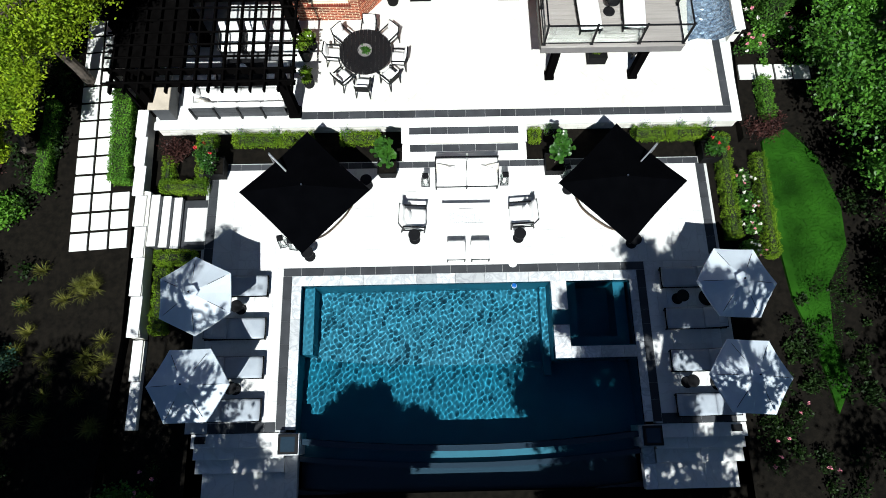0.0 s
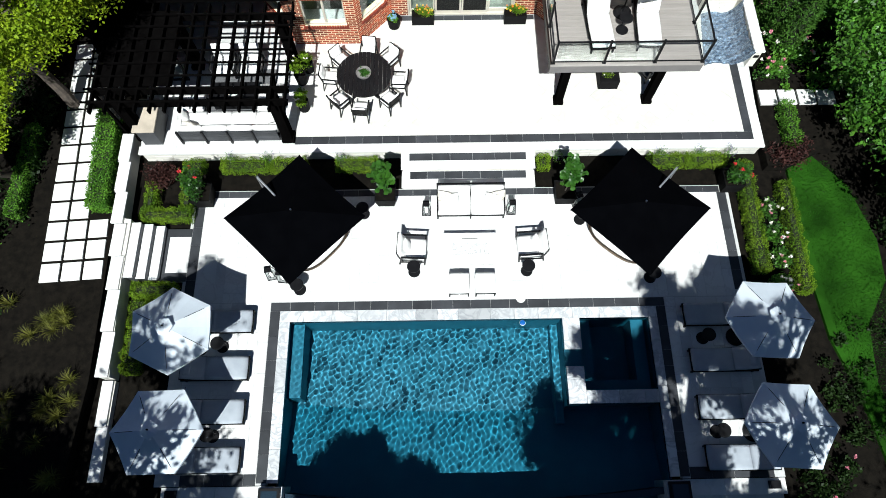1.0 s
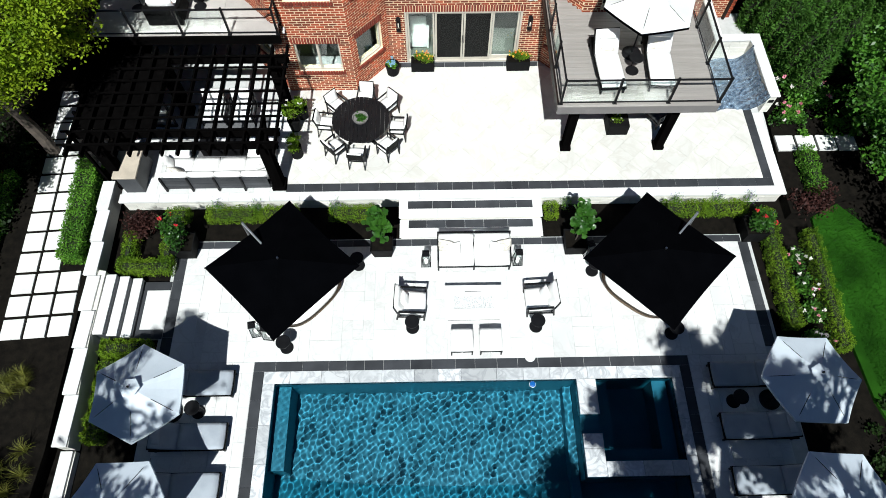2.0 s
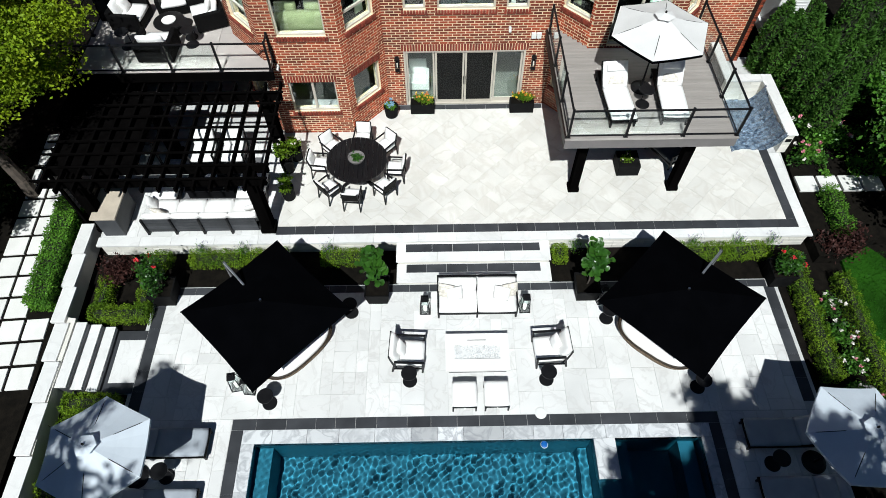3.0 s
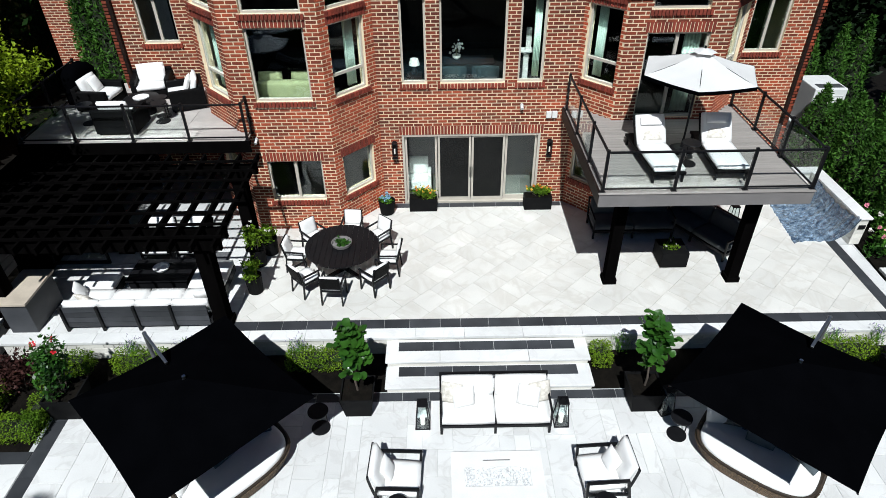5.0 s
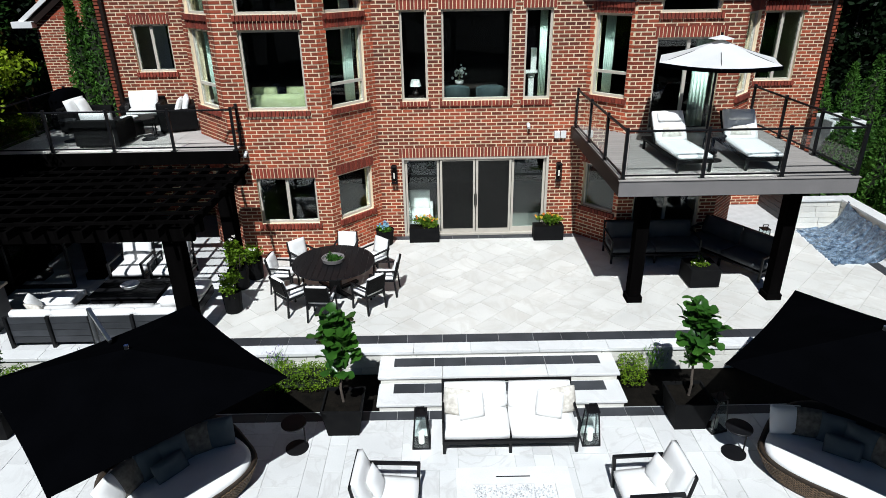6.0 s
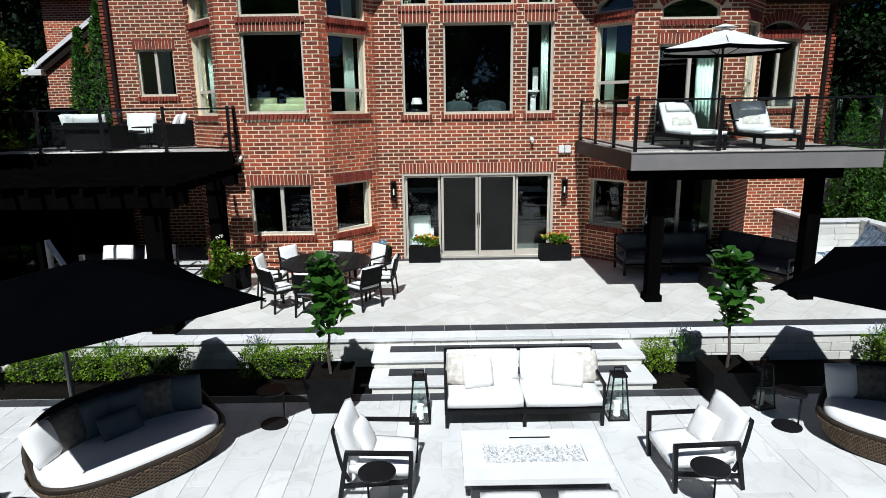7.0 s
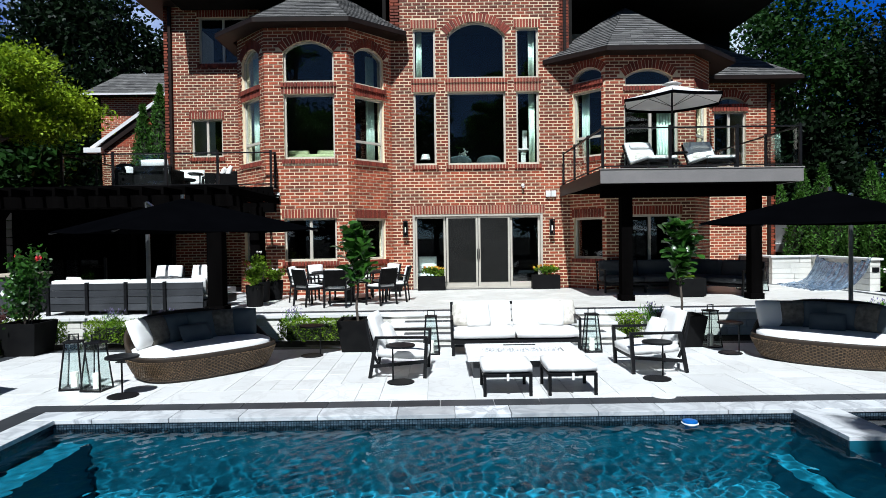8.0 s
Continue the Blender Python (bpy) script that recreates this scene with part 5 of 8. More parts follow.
pit = thing("fire_table", (1.48, 6.17, 0), 0, "low white fire table with crushed glass and dark base", "fire table")
bm = bmesh.new()
for q in ((-0.84, 0.84, -0.53, -0.2), (-0.84, 0.84, 0.2, 0.53), (-0.84, -0.6, -0.2, 0.2), (0.6, 0.84, -0.2, 0.2)):
    box(bm, q[0], q[1], q[2], q[3], 0.25, 0.32)
part("top", bm, M_PIT, pit)
part("base", slab(-0.76, 0.76, -0.45, 0.45, 0, 0.25, 0.01), M_DARKTILE, pit, "charcoal tiled base")
part("burner_tray", slab(-0.6, 0.6, -0.2, 0.2, 0.25, 0.285), M_ACWHITE, pit, "pale enamel tray")
part("gas_bar", rod(bmesh.new(), (-0.25, 0.33, 0.33), (0.25, 0.33, 0.33), 0.008, n=8), M_BLACK, pit)
rg = random.Random(21)
vs, fs = [], []
for i in range(900):
    x, y, z, s = rg.uniform(-0.59, 0.59), rg.uniform(-0.19, 0.19), 0.285 + rg.uniform(0, 0.022), rg.uniform(0.010, 0.020)
    q = Euler((rg.uniform(0, 3), rg.uniform(0, 3), rg.uniform(0, 3))).to_matrix()
    k = len(vs)
    vs += [tuple(Vector((x, y, z)) + q @ Vector(c) * s) for c in ((1, 0, -0.5), (-0.5, 0.87, -0.5), (-0.5, -0.87, -0.5), (0, 0, 1))]
    fs += [(k, k + 2, k + 1), (k, k + 1, k + 3), (k + 1, k + 2, k + 3), (k + 2, k, k + 3)]
raw("fire_glass", vs, fs, M_FIREGLASS, pit, "", "stuff")


def ottoman(at):
    o = thing("ottoman", at, 0, "white cushioned ottoman on a black metal frame", "ottoman", "ottomans at the fire table")
    legs(o, [(-0.29, -0.31), (0.29, -0.31), (-0.29, 0.31), (0.29, 0.31)], 0.28, 0.04)
    part("seat_frame", slab(-0.31, 0.31, -0.33, 0.33, 0.25, 0.285, 0.004), M_BLACK, o)
    part("cushion", cushion(0.64, 0.66, 0.13, 0.2, 8, tilt(0, 0.01, 0.345)), M_CUSHION, o, "white seat cushion", smooth=True)
    part("strap", slab(-0.015, 0.015, -0.345, -0.33, 0.2, 0.29), M_CUSHION, o)
    return o


copy_thing(ottoman((1.10, 5.0, 0)), pose(1.92, 5.0, 0))


def side_table(at, rz=0):
    o = thing("side_table", at, rz, "small round black metal side table", "side table", "round side tables")
    part("tabletop", lathe([(0.2, 0.5), (0.205, 0.51), (0.205, 0.525), (0.2, 0.53)], 24), M_BLACK, o)
    part("base", lathe([(0.19, 0.0), (0.19, 0.012), (0.18, 0.016)], 24), M_BLACK, o)
    part("pole", rod(bmesh.new(), (0.15, 0, 0.01), (0.15, 0, 0.51), 0.012, n=8), M_BLACK, o)
    return o


st = side_table((-0.30, 5.52, 0), 140)
for x, y, a in ((3.27, 5.5, 40), (5.12, 7.25, 0), (7.16, 5.22, 60), (-3.88, 4.98, 120), (-1.95, 7.55, 30)):
    copy_thing(st, pose(x, y, 0, 0, 0, a))


def lantern(at, h=0.66, rz=0):
    o = thing("lantern", at, rz, "tall tapered black lantern with glass and a candle", "lantern", "floor lanterns")
    b, t = 0.15, 0.085
    part("base", slab(-b, b, -b, b, 0, 0.025, 0.004), M_BLACK, o)
    ld = part("lid", slab(-t - 0.02, t + 0.02, -t - 0.02, t + 0.02, h - 0.025, h, 0.004), M_BLACK, o)
    for sx in (-1, 1):
        for sy in (-1, 1):
            part("corner_bar", bar(bmesh.new(), (sx * (b - 0.01), sy * (b - 0.01), 0.02), (sx * t, sy * t, h - 0.02), 0.018), M_BLACK, o)
    for a in range(4):
        bm = bmesh.new()
        v = [bm.verts.new(p) for p in ((-b + 0.025, -b + 0.012, 0.03), (b - 0.025, -b + 0.012, 0.03), (t - 0.01, -t, h - 0.03), (-t + 0.01, -t, h - 0.03))]
        bm.faces.new(v)
        bmesh.ops.rotate(bm, verts=bm.verts, matrix=Matrix.Rotation(a * math.pi / 2, 3, "Z"))
        g = part("glass", bm, M_RAILGLASS, o)
        s = g.modifiers.new("thick", "SOLIDIFY")
        s.thickness = 0.004
        g.visible_shadow = False
    part("candle", rod(bmesh.new(), (0, 0, 0.025), (0, 0, 0.23), 0.05, n=14), M_CANDLE, o, "ivory pillar candle")
    bm = bmesh.new()
    for p, q in (((-0.06, 0, h), (-0.06, 0, h + 0.09)), ((0.06, 0, h), (0.06, 0, h + 0.09)), ((-0.066, 0, h + 0.09), (0.066, 0, h + 0.09))):
        bar(bm, p, q, 0.014)
    part("handle", bm, M_BLACK, ld)
    return o


la = lantern((0.10, 7.6, 0))
for x, y, z, a in ((2.88, 7.6, 0, 0), (-4.78, 5.45, 0, 10), (-4.42, 5.35, 0, -6), (5.05, 7.85, 0, 15), (8.65, 13.9, H, 0), (8.85, 13.4, H, 10)):
    copy_thing(la, pose(x, y, z, 0, 0, a))


def daybed(at, rz, label):
    """A wicker daybed, rounded at its ends, open to -y."""
    o = thing("daybed", at, rz, label, "daybed", "wicker daybeds")
    A, B, n = 1.07, 0.66, 40

    def ring(s, z, back=0.0):
        out = []
        for i in range(n):
            t = 2 * math.pi * i / n
            c, q = math.cos(t), math.sin(t)
            e = 0.72
            x, y = A * s * math.copysign(abs(c) ** e, c), B * s * math.copysign(abs(q) ** e, q)
            zz = z + back * max(0.0, (y / B + 0.15) / 1.15) ** 1.3
            out.append((x, y + back * 0.10 * max(0, y / B), zz))
        return out
    bm = bmesh.new()
    prof = [(0.86, 0.0, 0), (0.93, 0.1, 0), (1.0, 0.26, 0), (1.02, 0.36, 0.25), (1.03, 0.38, 0.5), (0.99, 0.39, 0.5), (0.95, 0.33, 0.25), (0.93, 0.27, 0)]
    rs = [[bm.verts.new(p) for p in ring(s, z, b)] for s, z, b in prof]
    for p, q in zip(rs, rs[1:]):
        for i in range(n):
            bm.faces.new((p[i], p[(i + 1) % n], q[(i + 1) % n], q[i]))
    bm.faces.new(rs[-1])
    bm.faces.new(rs[0][::-1])
    bmesh.ops.recalc_face_normals(bm, faces=bm.faces)
    part("wicker_shell", bm, M_WICKER, o, "solid brown wicker shell, shade of the weave's holes in its colour", smooth=True)
    # raised weave strips round the shell
    vs, fs = [], []
    for row in range(12):
        z0 = 0.035 + row * 0.0245
        r0, r1 = (ring(min(0.86 + 0.7 * z, 0.93 + 0.4375 * (z - 0.1)) + 0.014, z) for z in (z0, z0 + 0.015))
        for i in range(n):
            for h in range(3):
                f0, f1 = (h / 3 + 0.03 + 0.165 * (row % 2)), (h / 3 + 0.25 + 0.165 * (row % 2))
                j = (i + 1) % n
                lp = lambda p, q, f: tuple(p[k] + (q[k] - p[k]) * f for k in range(3))
                k = len(vs)
                vs += [lp(r0[i], r0[j], f0), lp(r0[i], r0[j], f1), lp(r1[i], r1[j], f1), lp(r1[i], r1[j], f0)]
                fs.append((k, k + 1, k + 2, k + 3))
    w = raw("weave", vs, fs, M_WICKERLIGHT, o, "", "stuff")
    s = w.modifiers.new("thick", "SOLIDIFY")
    s.thickness = 0.012
    bm = bmesh.new()
    seat = [(0.92, 0.27), (0.955, 0.33), (0.95, 0.42), (0.88, 0.455), (0.5, 0.465)]
    rs = [[bm.verts.new(p) for p in ring(s, z)] for s, z in seat]
    for p, q in zip(rs, rs[1:]):
        for i in range(n):
            bm.faces.new((p[i], p[(i + 1) % n], q[(i + 1) % n], q[i]))
    bm.faces.new(rs[-1])
    bmesh.ops.recalc_face_normals(bm, faces=bm.faces)
    part("mattress", bm, M_CUSHION, o, "thick white mattress", smooth=True)
    return o


# pillow fabrics darkened: the shade under the canopies is in their colour
M_SHADEPATTERN = surf("shade_dark_pattern", (0.20, 0.18, 0.15), (0.09, 0.08, 0.065), 14, 0.9, bump=0.2, fine=200)
M_SHADEGREY = surf("shade_dark_grey", (0.10, 0.125, 0.14), (0.075, 0.095, 0.11), 4, 0.9, bump=0.2, fine=250)
M_WICKERLIGHT = surf("tan_wicker_strand", (0.15, 0.095, 0.048), (0.075, 0.046, 0.023), 25, 0.55, bump=0.4, fine=150, island=0.3)
for at, rz in (((-3.39, 6.49, 0), 47), ((6.34, 6.54, 0), -40)):
    daybed(at, rz, "brown wicker daybed with a white mattress and pillows")
    m = pose(*at, 0, 0, rz)
    for x, mat, lab in ((-0.86, M_CUSHION, "white"), (-0.56, M_SHADEPATTERN, "shade-darkened patterned"), (-0.2, M_SHADEGREY, "shade-darkened grey"), (0.12, M_SHADEGREY, "shade-darkened grey"), (0.44, M_SHADEPATTERN, "shade-darkened patterned"), (0.76, M_SHADEGREY, "shade-darkened grey")):
        c = m @ Vector((x, 0.36 - 0.3 * abs(x) ** 3 + (0.03 if x < 0 else -0.02), 0.66))
        pillow(c, 0.46, mat, lab + " throw pillow on a wicker daybed", 66, rz - x * 40)
    c = m @ Vector((-0.05, 0.16, 0.58))
    pillow(c, 0.5, M_SHADEGREY, "shade-darkened lumbar pillow on a wicker daybed", 58, rz + 6, 0.3)


def lounger(at, rz, back, label, cush):
    """A sun lounger, its foot at -y; back: degrees by which the backrest is raised."""
    o = thing("sun_lounger", at, rz, label, "sun lounger", "sun loungers")
    w, l = 0.72, 1.98
    f = slab(-w / 2, w / 2, -l / 2, l / 2, 0.2, 0.26, 0.006)
    part("frame", f, M_DARKWICKER, o)
    legs(o, [(-w / 2 + 0.04, -l / 2 + 0.06), (w / 2 - 0.04, -l / 2 + 0.06), (-w / 2 + 0.04, l / 2 - 0.1), (w / 2 - 0.04, l / 2 - 0.1)], 0.2, 0.05)
    part("seat_cushion", cushion(0.68, 1.25, 0.11, 0.15, 8, tilt(0, -l / 2 + 0.64, 0.315)), cush, o, smooth=True)
    m = pose(0, 0.27, 0.30, back) @ pose(0, 0.34, 0)
    part("backrest", slab(-w / 2, w / 2, -0.34, 0.36, -0.05, -0.01, 0.006, m), M_DARKWICKER, o)
    part("back_cushion", cushion(0.68, 0.7, 0.1, 0.15, 8, m @ pose(0, 0, 0.045)), cush, o, smooth=True)
    part("head_pillow", cushion(0.5, 0.2, 0.1, 0.8, 6, m @ pose(0, 0.18, 0.13)), cush, o, smooth=True)
    return o


lo = lounger((-6.16, 3.92, 0), 90, 22, "grey sun lounger under an umbrella beside the pool", M_GREYCUSHION)
for y in (2.5, 1.25, -0.07):
    copy_thing(lo, pose(-6.16, y, 0, 0, 0, 90))
for y in (3.93, 2.54, 1.17, -0.22):
    copy_thing(lo, pose(8.92, y, 0, 0, 0, -90))
dl = lounger((5.38, 12.10, DZ), 3, 52, "white balcony sun lounger with a raised back", M_CUSHION)
copy_thing(dl, pose(6.86, 12.15, DZ, 0, 0, -3))
pillow((5.38, 12.45, DZ + 0.5), 0.46, M_PATTERN, "beige lumbar pillow on a balcony lounger", 40, 3, 0.26)
pillow((6.86, 12.5, DZ + 0.5), 0.46, M_PATTERN, "beige lumbar pillow on a balcony lounger", 40, -3, 0.26)
copy_thing(st, pose(6.14, 12.0, DZ, 0, 0, 90))
for x, y in ((-6.1, 3.2), (-6.1, 0.6), (8.5, 3.25), (8.45, 0.5)):
    copy_thing(st, pose(x, y, 0, 0, 0, 20))


def dining_chair(at, rz):
    """Faces -y."""
    o = thing("dining_chair", at, rz, "black framed dining chair with white cushions", "chair", "chairs round the dining table")
    for s in (-1, 1):
        part("leg", bar(bmesh.new(), (s * 0.25, -0.24, 0), (s * 0.25, -0.22, 0.62), 0.035, 0.035), M_BLACK, o)
        part("leg", bar(bmesh.new(), (s * 0.25, 0.27, 0), (s * 0.24, 0.22, 0.5), 0.035, 0.035), M_BLACK, o)
        part("back_post", bar(bmesh.new(), (s * 0.24, 0.22, 0.48), (s * 0.23, 0.31, 0.86), 0.035, 0.035), M_BLACK, o)
        part("armrest", bar(bmesh.new(), (s * 0.265, -0.24, 0.63), (s * 0.255, 0.27, 0.65), 0.045, 0.025), M_BLACK, o)
    part("seat_frame", slab(-0.25, 0.25, -0.24, 0.24, 0.38, 0.42, 0.004), M_BLACK, o)
    part("backrest", slab(-0.23, 0.23, -0.012, 0.012, -0.18, 0.19, 0.004, pose(0, 0.29, 0.67, -13)), M_DARKWICKER, o)
    part("seat_cushion", cushion(0.48, 0.47, 0.08, 0.25, 6, tilt(0, -0.01, 0.455)), M_CUSHION, o, "white seat pad", smooth=True)
    part("back_cushion", cushion(0.45, 0.4, 0.08, 0.35, 6, tilt(0, 0.235, 0.68, 77)), M_CUSHION, o, "white back pad", smooth=True)
    return o


TX, TY = -1.96, 12.2
dc = None
for i in range(8):
    a = 88 + 45 * i + (3 if i % 2 else -3)
    p = (TX + 1.18 * math.cos(radians(a)), TY + 1.18 * math.sin(radians(a)), H)
    if dc is None:
        dc = dining_chair(p, a - 90)
    else:
        copy_thing(dc, pose(*p, 0, 0, a - 90))
tb = thing("dining_table", (TX, TY, H), 0, "large round black slatted dining table", "table")
for i in range(13):
    x0 = -0.92 + i * 1.84 / 13
    x1 = x0 + 1.84 / 13 - 0.008
    pts = []
    xm = [x0 + (x1 - x0) * k / 4 for k in range(5)]
    hi = [(x, math.sqrt(max(0.0, 0.925 ** 2 - x * x))) for x in xm]
    pts = [(x, -yy) for x, yy in hi] + [(x, yy) for x, yy in hi[::-1]]
    part("slat", prism(pts, 0.715, 0.745), M_BLACK, tb)
bm = bmesh.new()
for a in (45, 135):
    c, s = 0.62 * math.cos(radians(a)), 0.62 * math.sin(radians(a))
    bar(bm, (-c, -s, 0.03), (c, s, 0.03), 0.1, 0.06)
    bar(bm, (-c, -s, 0.69), (c, s, 0.69), 0.08, 0.05)
box(bm, -0.12, 0.12, -0.12, 0.12, 0.03, 0.7)
part("pedestal", bm, M_BLACK, tb)

# sectional sofa under the pergola
sec = thing("sectional_sofa", (0, 0, H), 0, "white cushioned sectional sofa with dark slatted back", "sofa")
for i in range(4):
    x0 = -8.02 + i * 0.82
    for k in range(4):
        part("back_slat", slab(x0 + 0.02, x0 + 0.80, 10.05, 10.08, 0.1 + 0.145 * k, 0.235 + 0.145 * k, 0.004, pose(0, 0, 0)), M_DARKTILE, sec)
    part("back_stile", slab(x0 - 0.03, x0 + 0.03, 10.0, 10.07, 0.0, 0.7, 0.004), M_BLACK, sec)
    part("seat_cushion", cushion(0.81, 0.8, 0.18, 0.15, 6, tilt(x0 + 0.41, 10.62, 0.36)), M_CUSHION, sec, smooth=True)
    part("back_cushion", cushion(0.81, 0.34, 0.2, 0.2, 6, tilt(x0 + 0.41, 10.22, 0.57, 98)), M_CUSHION, sec, smooth=True)
part("seat_frame", slab(-8.1, -4.7, 10.08, 11.02, 0.08, 0.27, 0.006), M_BLACK, sec)
for xa, xb, y0, y1 in ((-5.55, -4.72, 11.03, 12.1), (-8.1, -7.35, 11.03, 11.7)):
    part("seat_frame", slab(xa, xb, y0, y1, 0.08, 0.27, 0.006), M_BLACK, sec)
    part("seat_cushion", cushion(xb - xa, y1 - y0, 0.18, 0.15, 6, tilt((xa + xb) / 2, (y0 + y1) / 2, 0.36)), M_CUSHION, sec, smooth=True)
pillow((-7.6, 10.4, H + 0.62), 0.42, M_PATTERN, "patterned throw pillow on the sectional sofa", 60, 160)
pillow((-4.95, 10.5, H + 0.62), 0.42, M_CUSHION, "white throw pillow on the sectional sofa", 60, 200)
pillow((-7.9, 10.75, H + 0.6), 0.4, M_CUSHION, "white throw pillow on the sectional sofa", 60, 110)
rug = part("rug", slab(-7.3, -5.1, 10.9, 13.0, H + 0.004, H + 0.014), M_RUBBER, None, "dark grey outdoor rug under the pergola")
tagged(rug, "", "rug")
ft = thing("fire_table", (-6.4, 11.75, H), 0, "low black slatted fire table with a white bowl", "fire table")
for k in range(6):
    part("slat", slab(-0.75, 0.75, -0.45 + k * 0.15, -0.31 + k * 0.15, 0.36, 0.4, 0.004), M_BLACK, ft)
part("base", slab(-0.7, 0.7, -0.4, 0.4, 0, 0.36), M_BLACK, ft)
part("bowl", lathe([(0.08, 0.4), (0.16, 0.43), (0.2, 0.5), (0.18, 0.5), (0.1, 0.44)], 20), M_CUSHION, ft, "white bowl")
ac = lounge_chair((-6.9, 13.0, H), 0)
tagged(ac, "black armchair with white cushions under the pergola", "", "armchairs under the pergola")
copy_thing(ac, pose(-5.95, 13.0, H, 0, 0, 0))
ctr = thing("outdoor_counter", (-9.0, 10.55, H), 0, "stone outdoor counter with a tan top", "counter")
part("body", slab(-0.3, 0.3, -0.55, 0.6, 0, 0.84, 0.006), M_DARKTILE, ctr)
part("top", slab(-0.36, 0.36, -0.62, 0.66, 0.84, 0.9, 0.01), M_TAN, ctr)

# terrace club chairs round a low table
def club_chair(at, rz):
    o = thing("club_chair", at, rz, "black wicker club chair with white cushions", "chair", "club chairs on the terrace")
    for s in (-1, 1):
        part("arm", slab(s * 0.45 - 0.07, s * 0.45 + 0.07, -0.42, 0.42, 0.05, 0.58, 0.03), M_DARKWICKER, o)
    part("back", slab(-0.52, 0.52, 0.36, 0.5, 0.05, 0.66, 0.03), M_DARKWICKER, o)
    part("base", slab(-0.38, 0.38, -0.42, 0.36, 0.06, 0.28, 0.01), M_DARKWICKER, o)
    part("seat_cushion", cushion(0.76, 0.78, 0.17, 0.2, 6, tilt(0, -0.04, 0.365)), M_CUSHION, o, "white seat cushion", smooth=True)
    part("back_cushion", cushion(0.74, 0.5, 0.17, 0.4, 6, tilt(0, 0.27, 0.6, 74)), M_CUSHION, o, "white back cushion", smooth=True)
    legs(o, [(-0.45, -0.36), (0.45, -0.36), (-0.45, 0.42), (0.45, 0.42)], 0.06, 0.05)
    return o


cc = club_chair((-8.75, 15.95, WZ), 84)
for x, y, a in ((-7.6, 16.65, 14), (-6.45, 15.95, -68), (-7.6, 14.5, 180)):
    copy_thing(cc, pose(x, y, WZ, 0, 0, a))
rt = thing("coffee_table", (-7.45, 15.45, WZ), 0, "round black coffee table with a white tray", "table")
part("tabletop", lathe([(0.44, 0.36), (0.46, 0.38), (0.46, 0.41), (0.44, 0.42)], 28), M_BLACK, rt)
part("drum", lathe([(0.3, 0.0), (0.3, 0.36)], 24), M_BLACK, rt)
part("tray", lathe([(0.2, 0.42), (0.21, 0.45), (0.19, 0.45), (0.18, 0.43)], 24), M_CUSHION, rt, "white round tray")
for x, y in ((-6.75, 14.85), (-8.65, 14.8), (-6.85, 15.2)):
    copy_thing(st, pose(x, y, WZ, 0, 0, 60))
for p, a in (((-8.85, 16.0, WZ + 0.62), 84), ((-7.4, 16.7, WZ + 0.62), 2), ((-6.35, 16.0, WZ + 0.62), -76)):
    pillow(p, 0.42, M_CUSHION, "white throw pillow on a club chair", 66, a)

# grill under a black cover at the end of the terrace
gr = thing("covered_grill", (-9.52, 16.5, WZ), 78, "barbecue grill under a loose black cover", "grill")
vs, fs, n = [], [], 28
for z, f, q in ((0.02, 1.06, 0.03), (0.35, 1.0, 0.02), (0.7, 0.98, 0.01), (0.8, 0.95, 0.0), (0.95, 0.72, 0.0), (1.01, 0.45, 0.0)):
    for i in range(n):
        a = 2 * math.pi * i / n
        c, w = math.cos(a), math.sin(a)
        wob = 1 + q * math.sin(7 * a + 4 * z)
        vs.append((0.5 * f * wob * math.copysign(abs(c) ** 0.5, c), 0.27 * f * wob * math.copysign(abs(w) ** 0.5, w), z))
for r in range(5):
    for i in range(n):
        fs.append((r * n + i, r * n + (i + 1) % n, (r + 1) * n + (i + 1) % n, (r + 1) * n + i))
fs.append(tuple(range(5 * n, 6 * n)))
raw("cover", vs, fs, M_BLACKCANVAS, gr, "loose black cover", "", True)

# seats and a planter under the balcony
us = sofa((5.75, 13.75, H), 0)
tagged(us, "dark framed sofa under the balcony, cushions darkened for its shade")
for c in us.children:
    if "cushion" in c.name:
        c.data.materials[0] = M_DIMCUSHION
copy_thing(us, pose(7.6, 13.35, H, 0, 0, -60))
pl = thing("planter", (6.45, 12.33, H), 0, "black cube planter with a small green plant", "planter")
part("box", slab(-0.34, 0.34, -0.34, 0.34, 0.03, 0.46, 0.012), M_PLANTER, pl)
part("foot", slab(-0.3, 0.3, -0.3, 0.3, 0, 0.03), M_BLACK, pl)

# cream stone corner walls with plastic sheeting
wb = thing("stone_corner_wall", (0, 0, H), 0, "low cream stone corner wall draped with clear plastic sheeting", "wall")
rg = random.Random(40)
for i in range(5):
    for axis, a, b, lo, hi in (("x", 10.25, 11.45, 15.4, 15.6), ("y", 12.9, 15.6, 11.45, 11.72), ("y", 15.61, 17.35, 10.23, 10.43)):
        x = a
        while x < b - 0.01:
            e = x + rg.uniform(0.5, 0.9)
            e = b if e > b - 0.25 else e
            q = (x + 0.004, e - 0.004, lo, hi) if axis == "x" else (lo, hi, x + 0.004, e - 0.004)
            # the west-facing leg takes charcoal blocks: its shade is put into the colour
            part("block", slab(*q, 0.16 * i + 0.003, 0.16 * i + 0.157, 0.008), M_DARKTILE if lo < 11 and axis == "y" else M_BLOCK, wb)
            x = e
for q in ((11.41, 11.77, 12.85, 15.66), (10.19, 11.405, 15.35, 15.66), (10.19, 10.47, 15.665, 17.35)):
    part("coping", slab(*q, 0.802, 0.86, 0.008), M_COPING, wb)
nx, ny = 70, 110
vs, fs = [], []
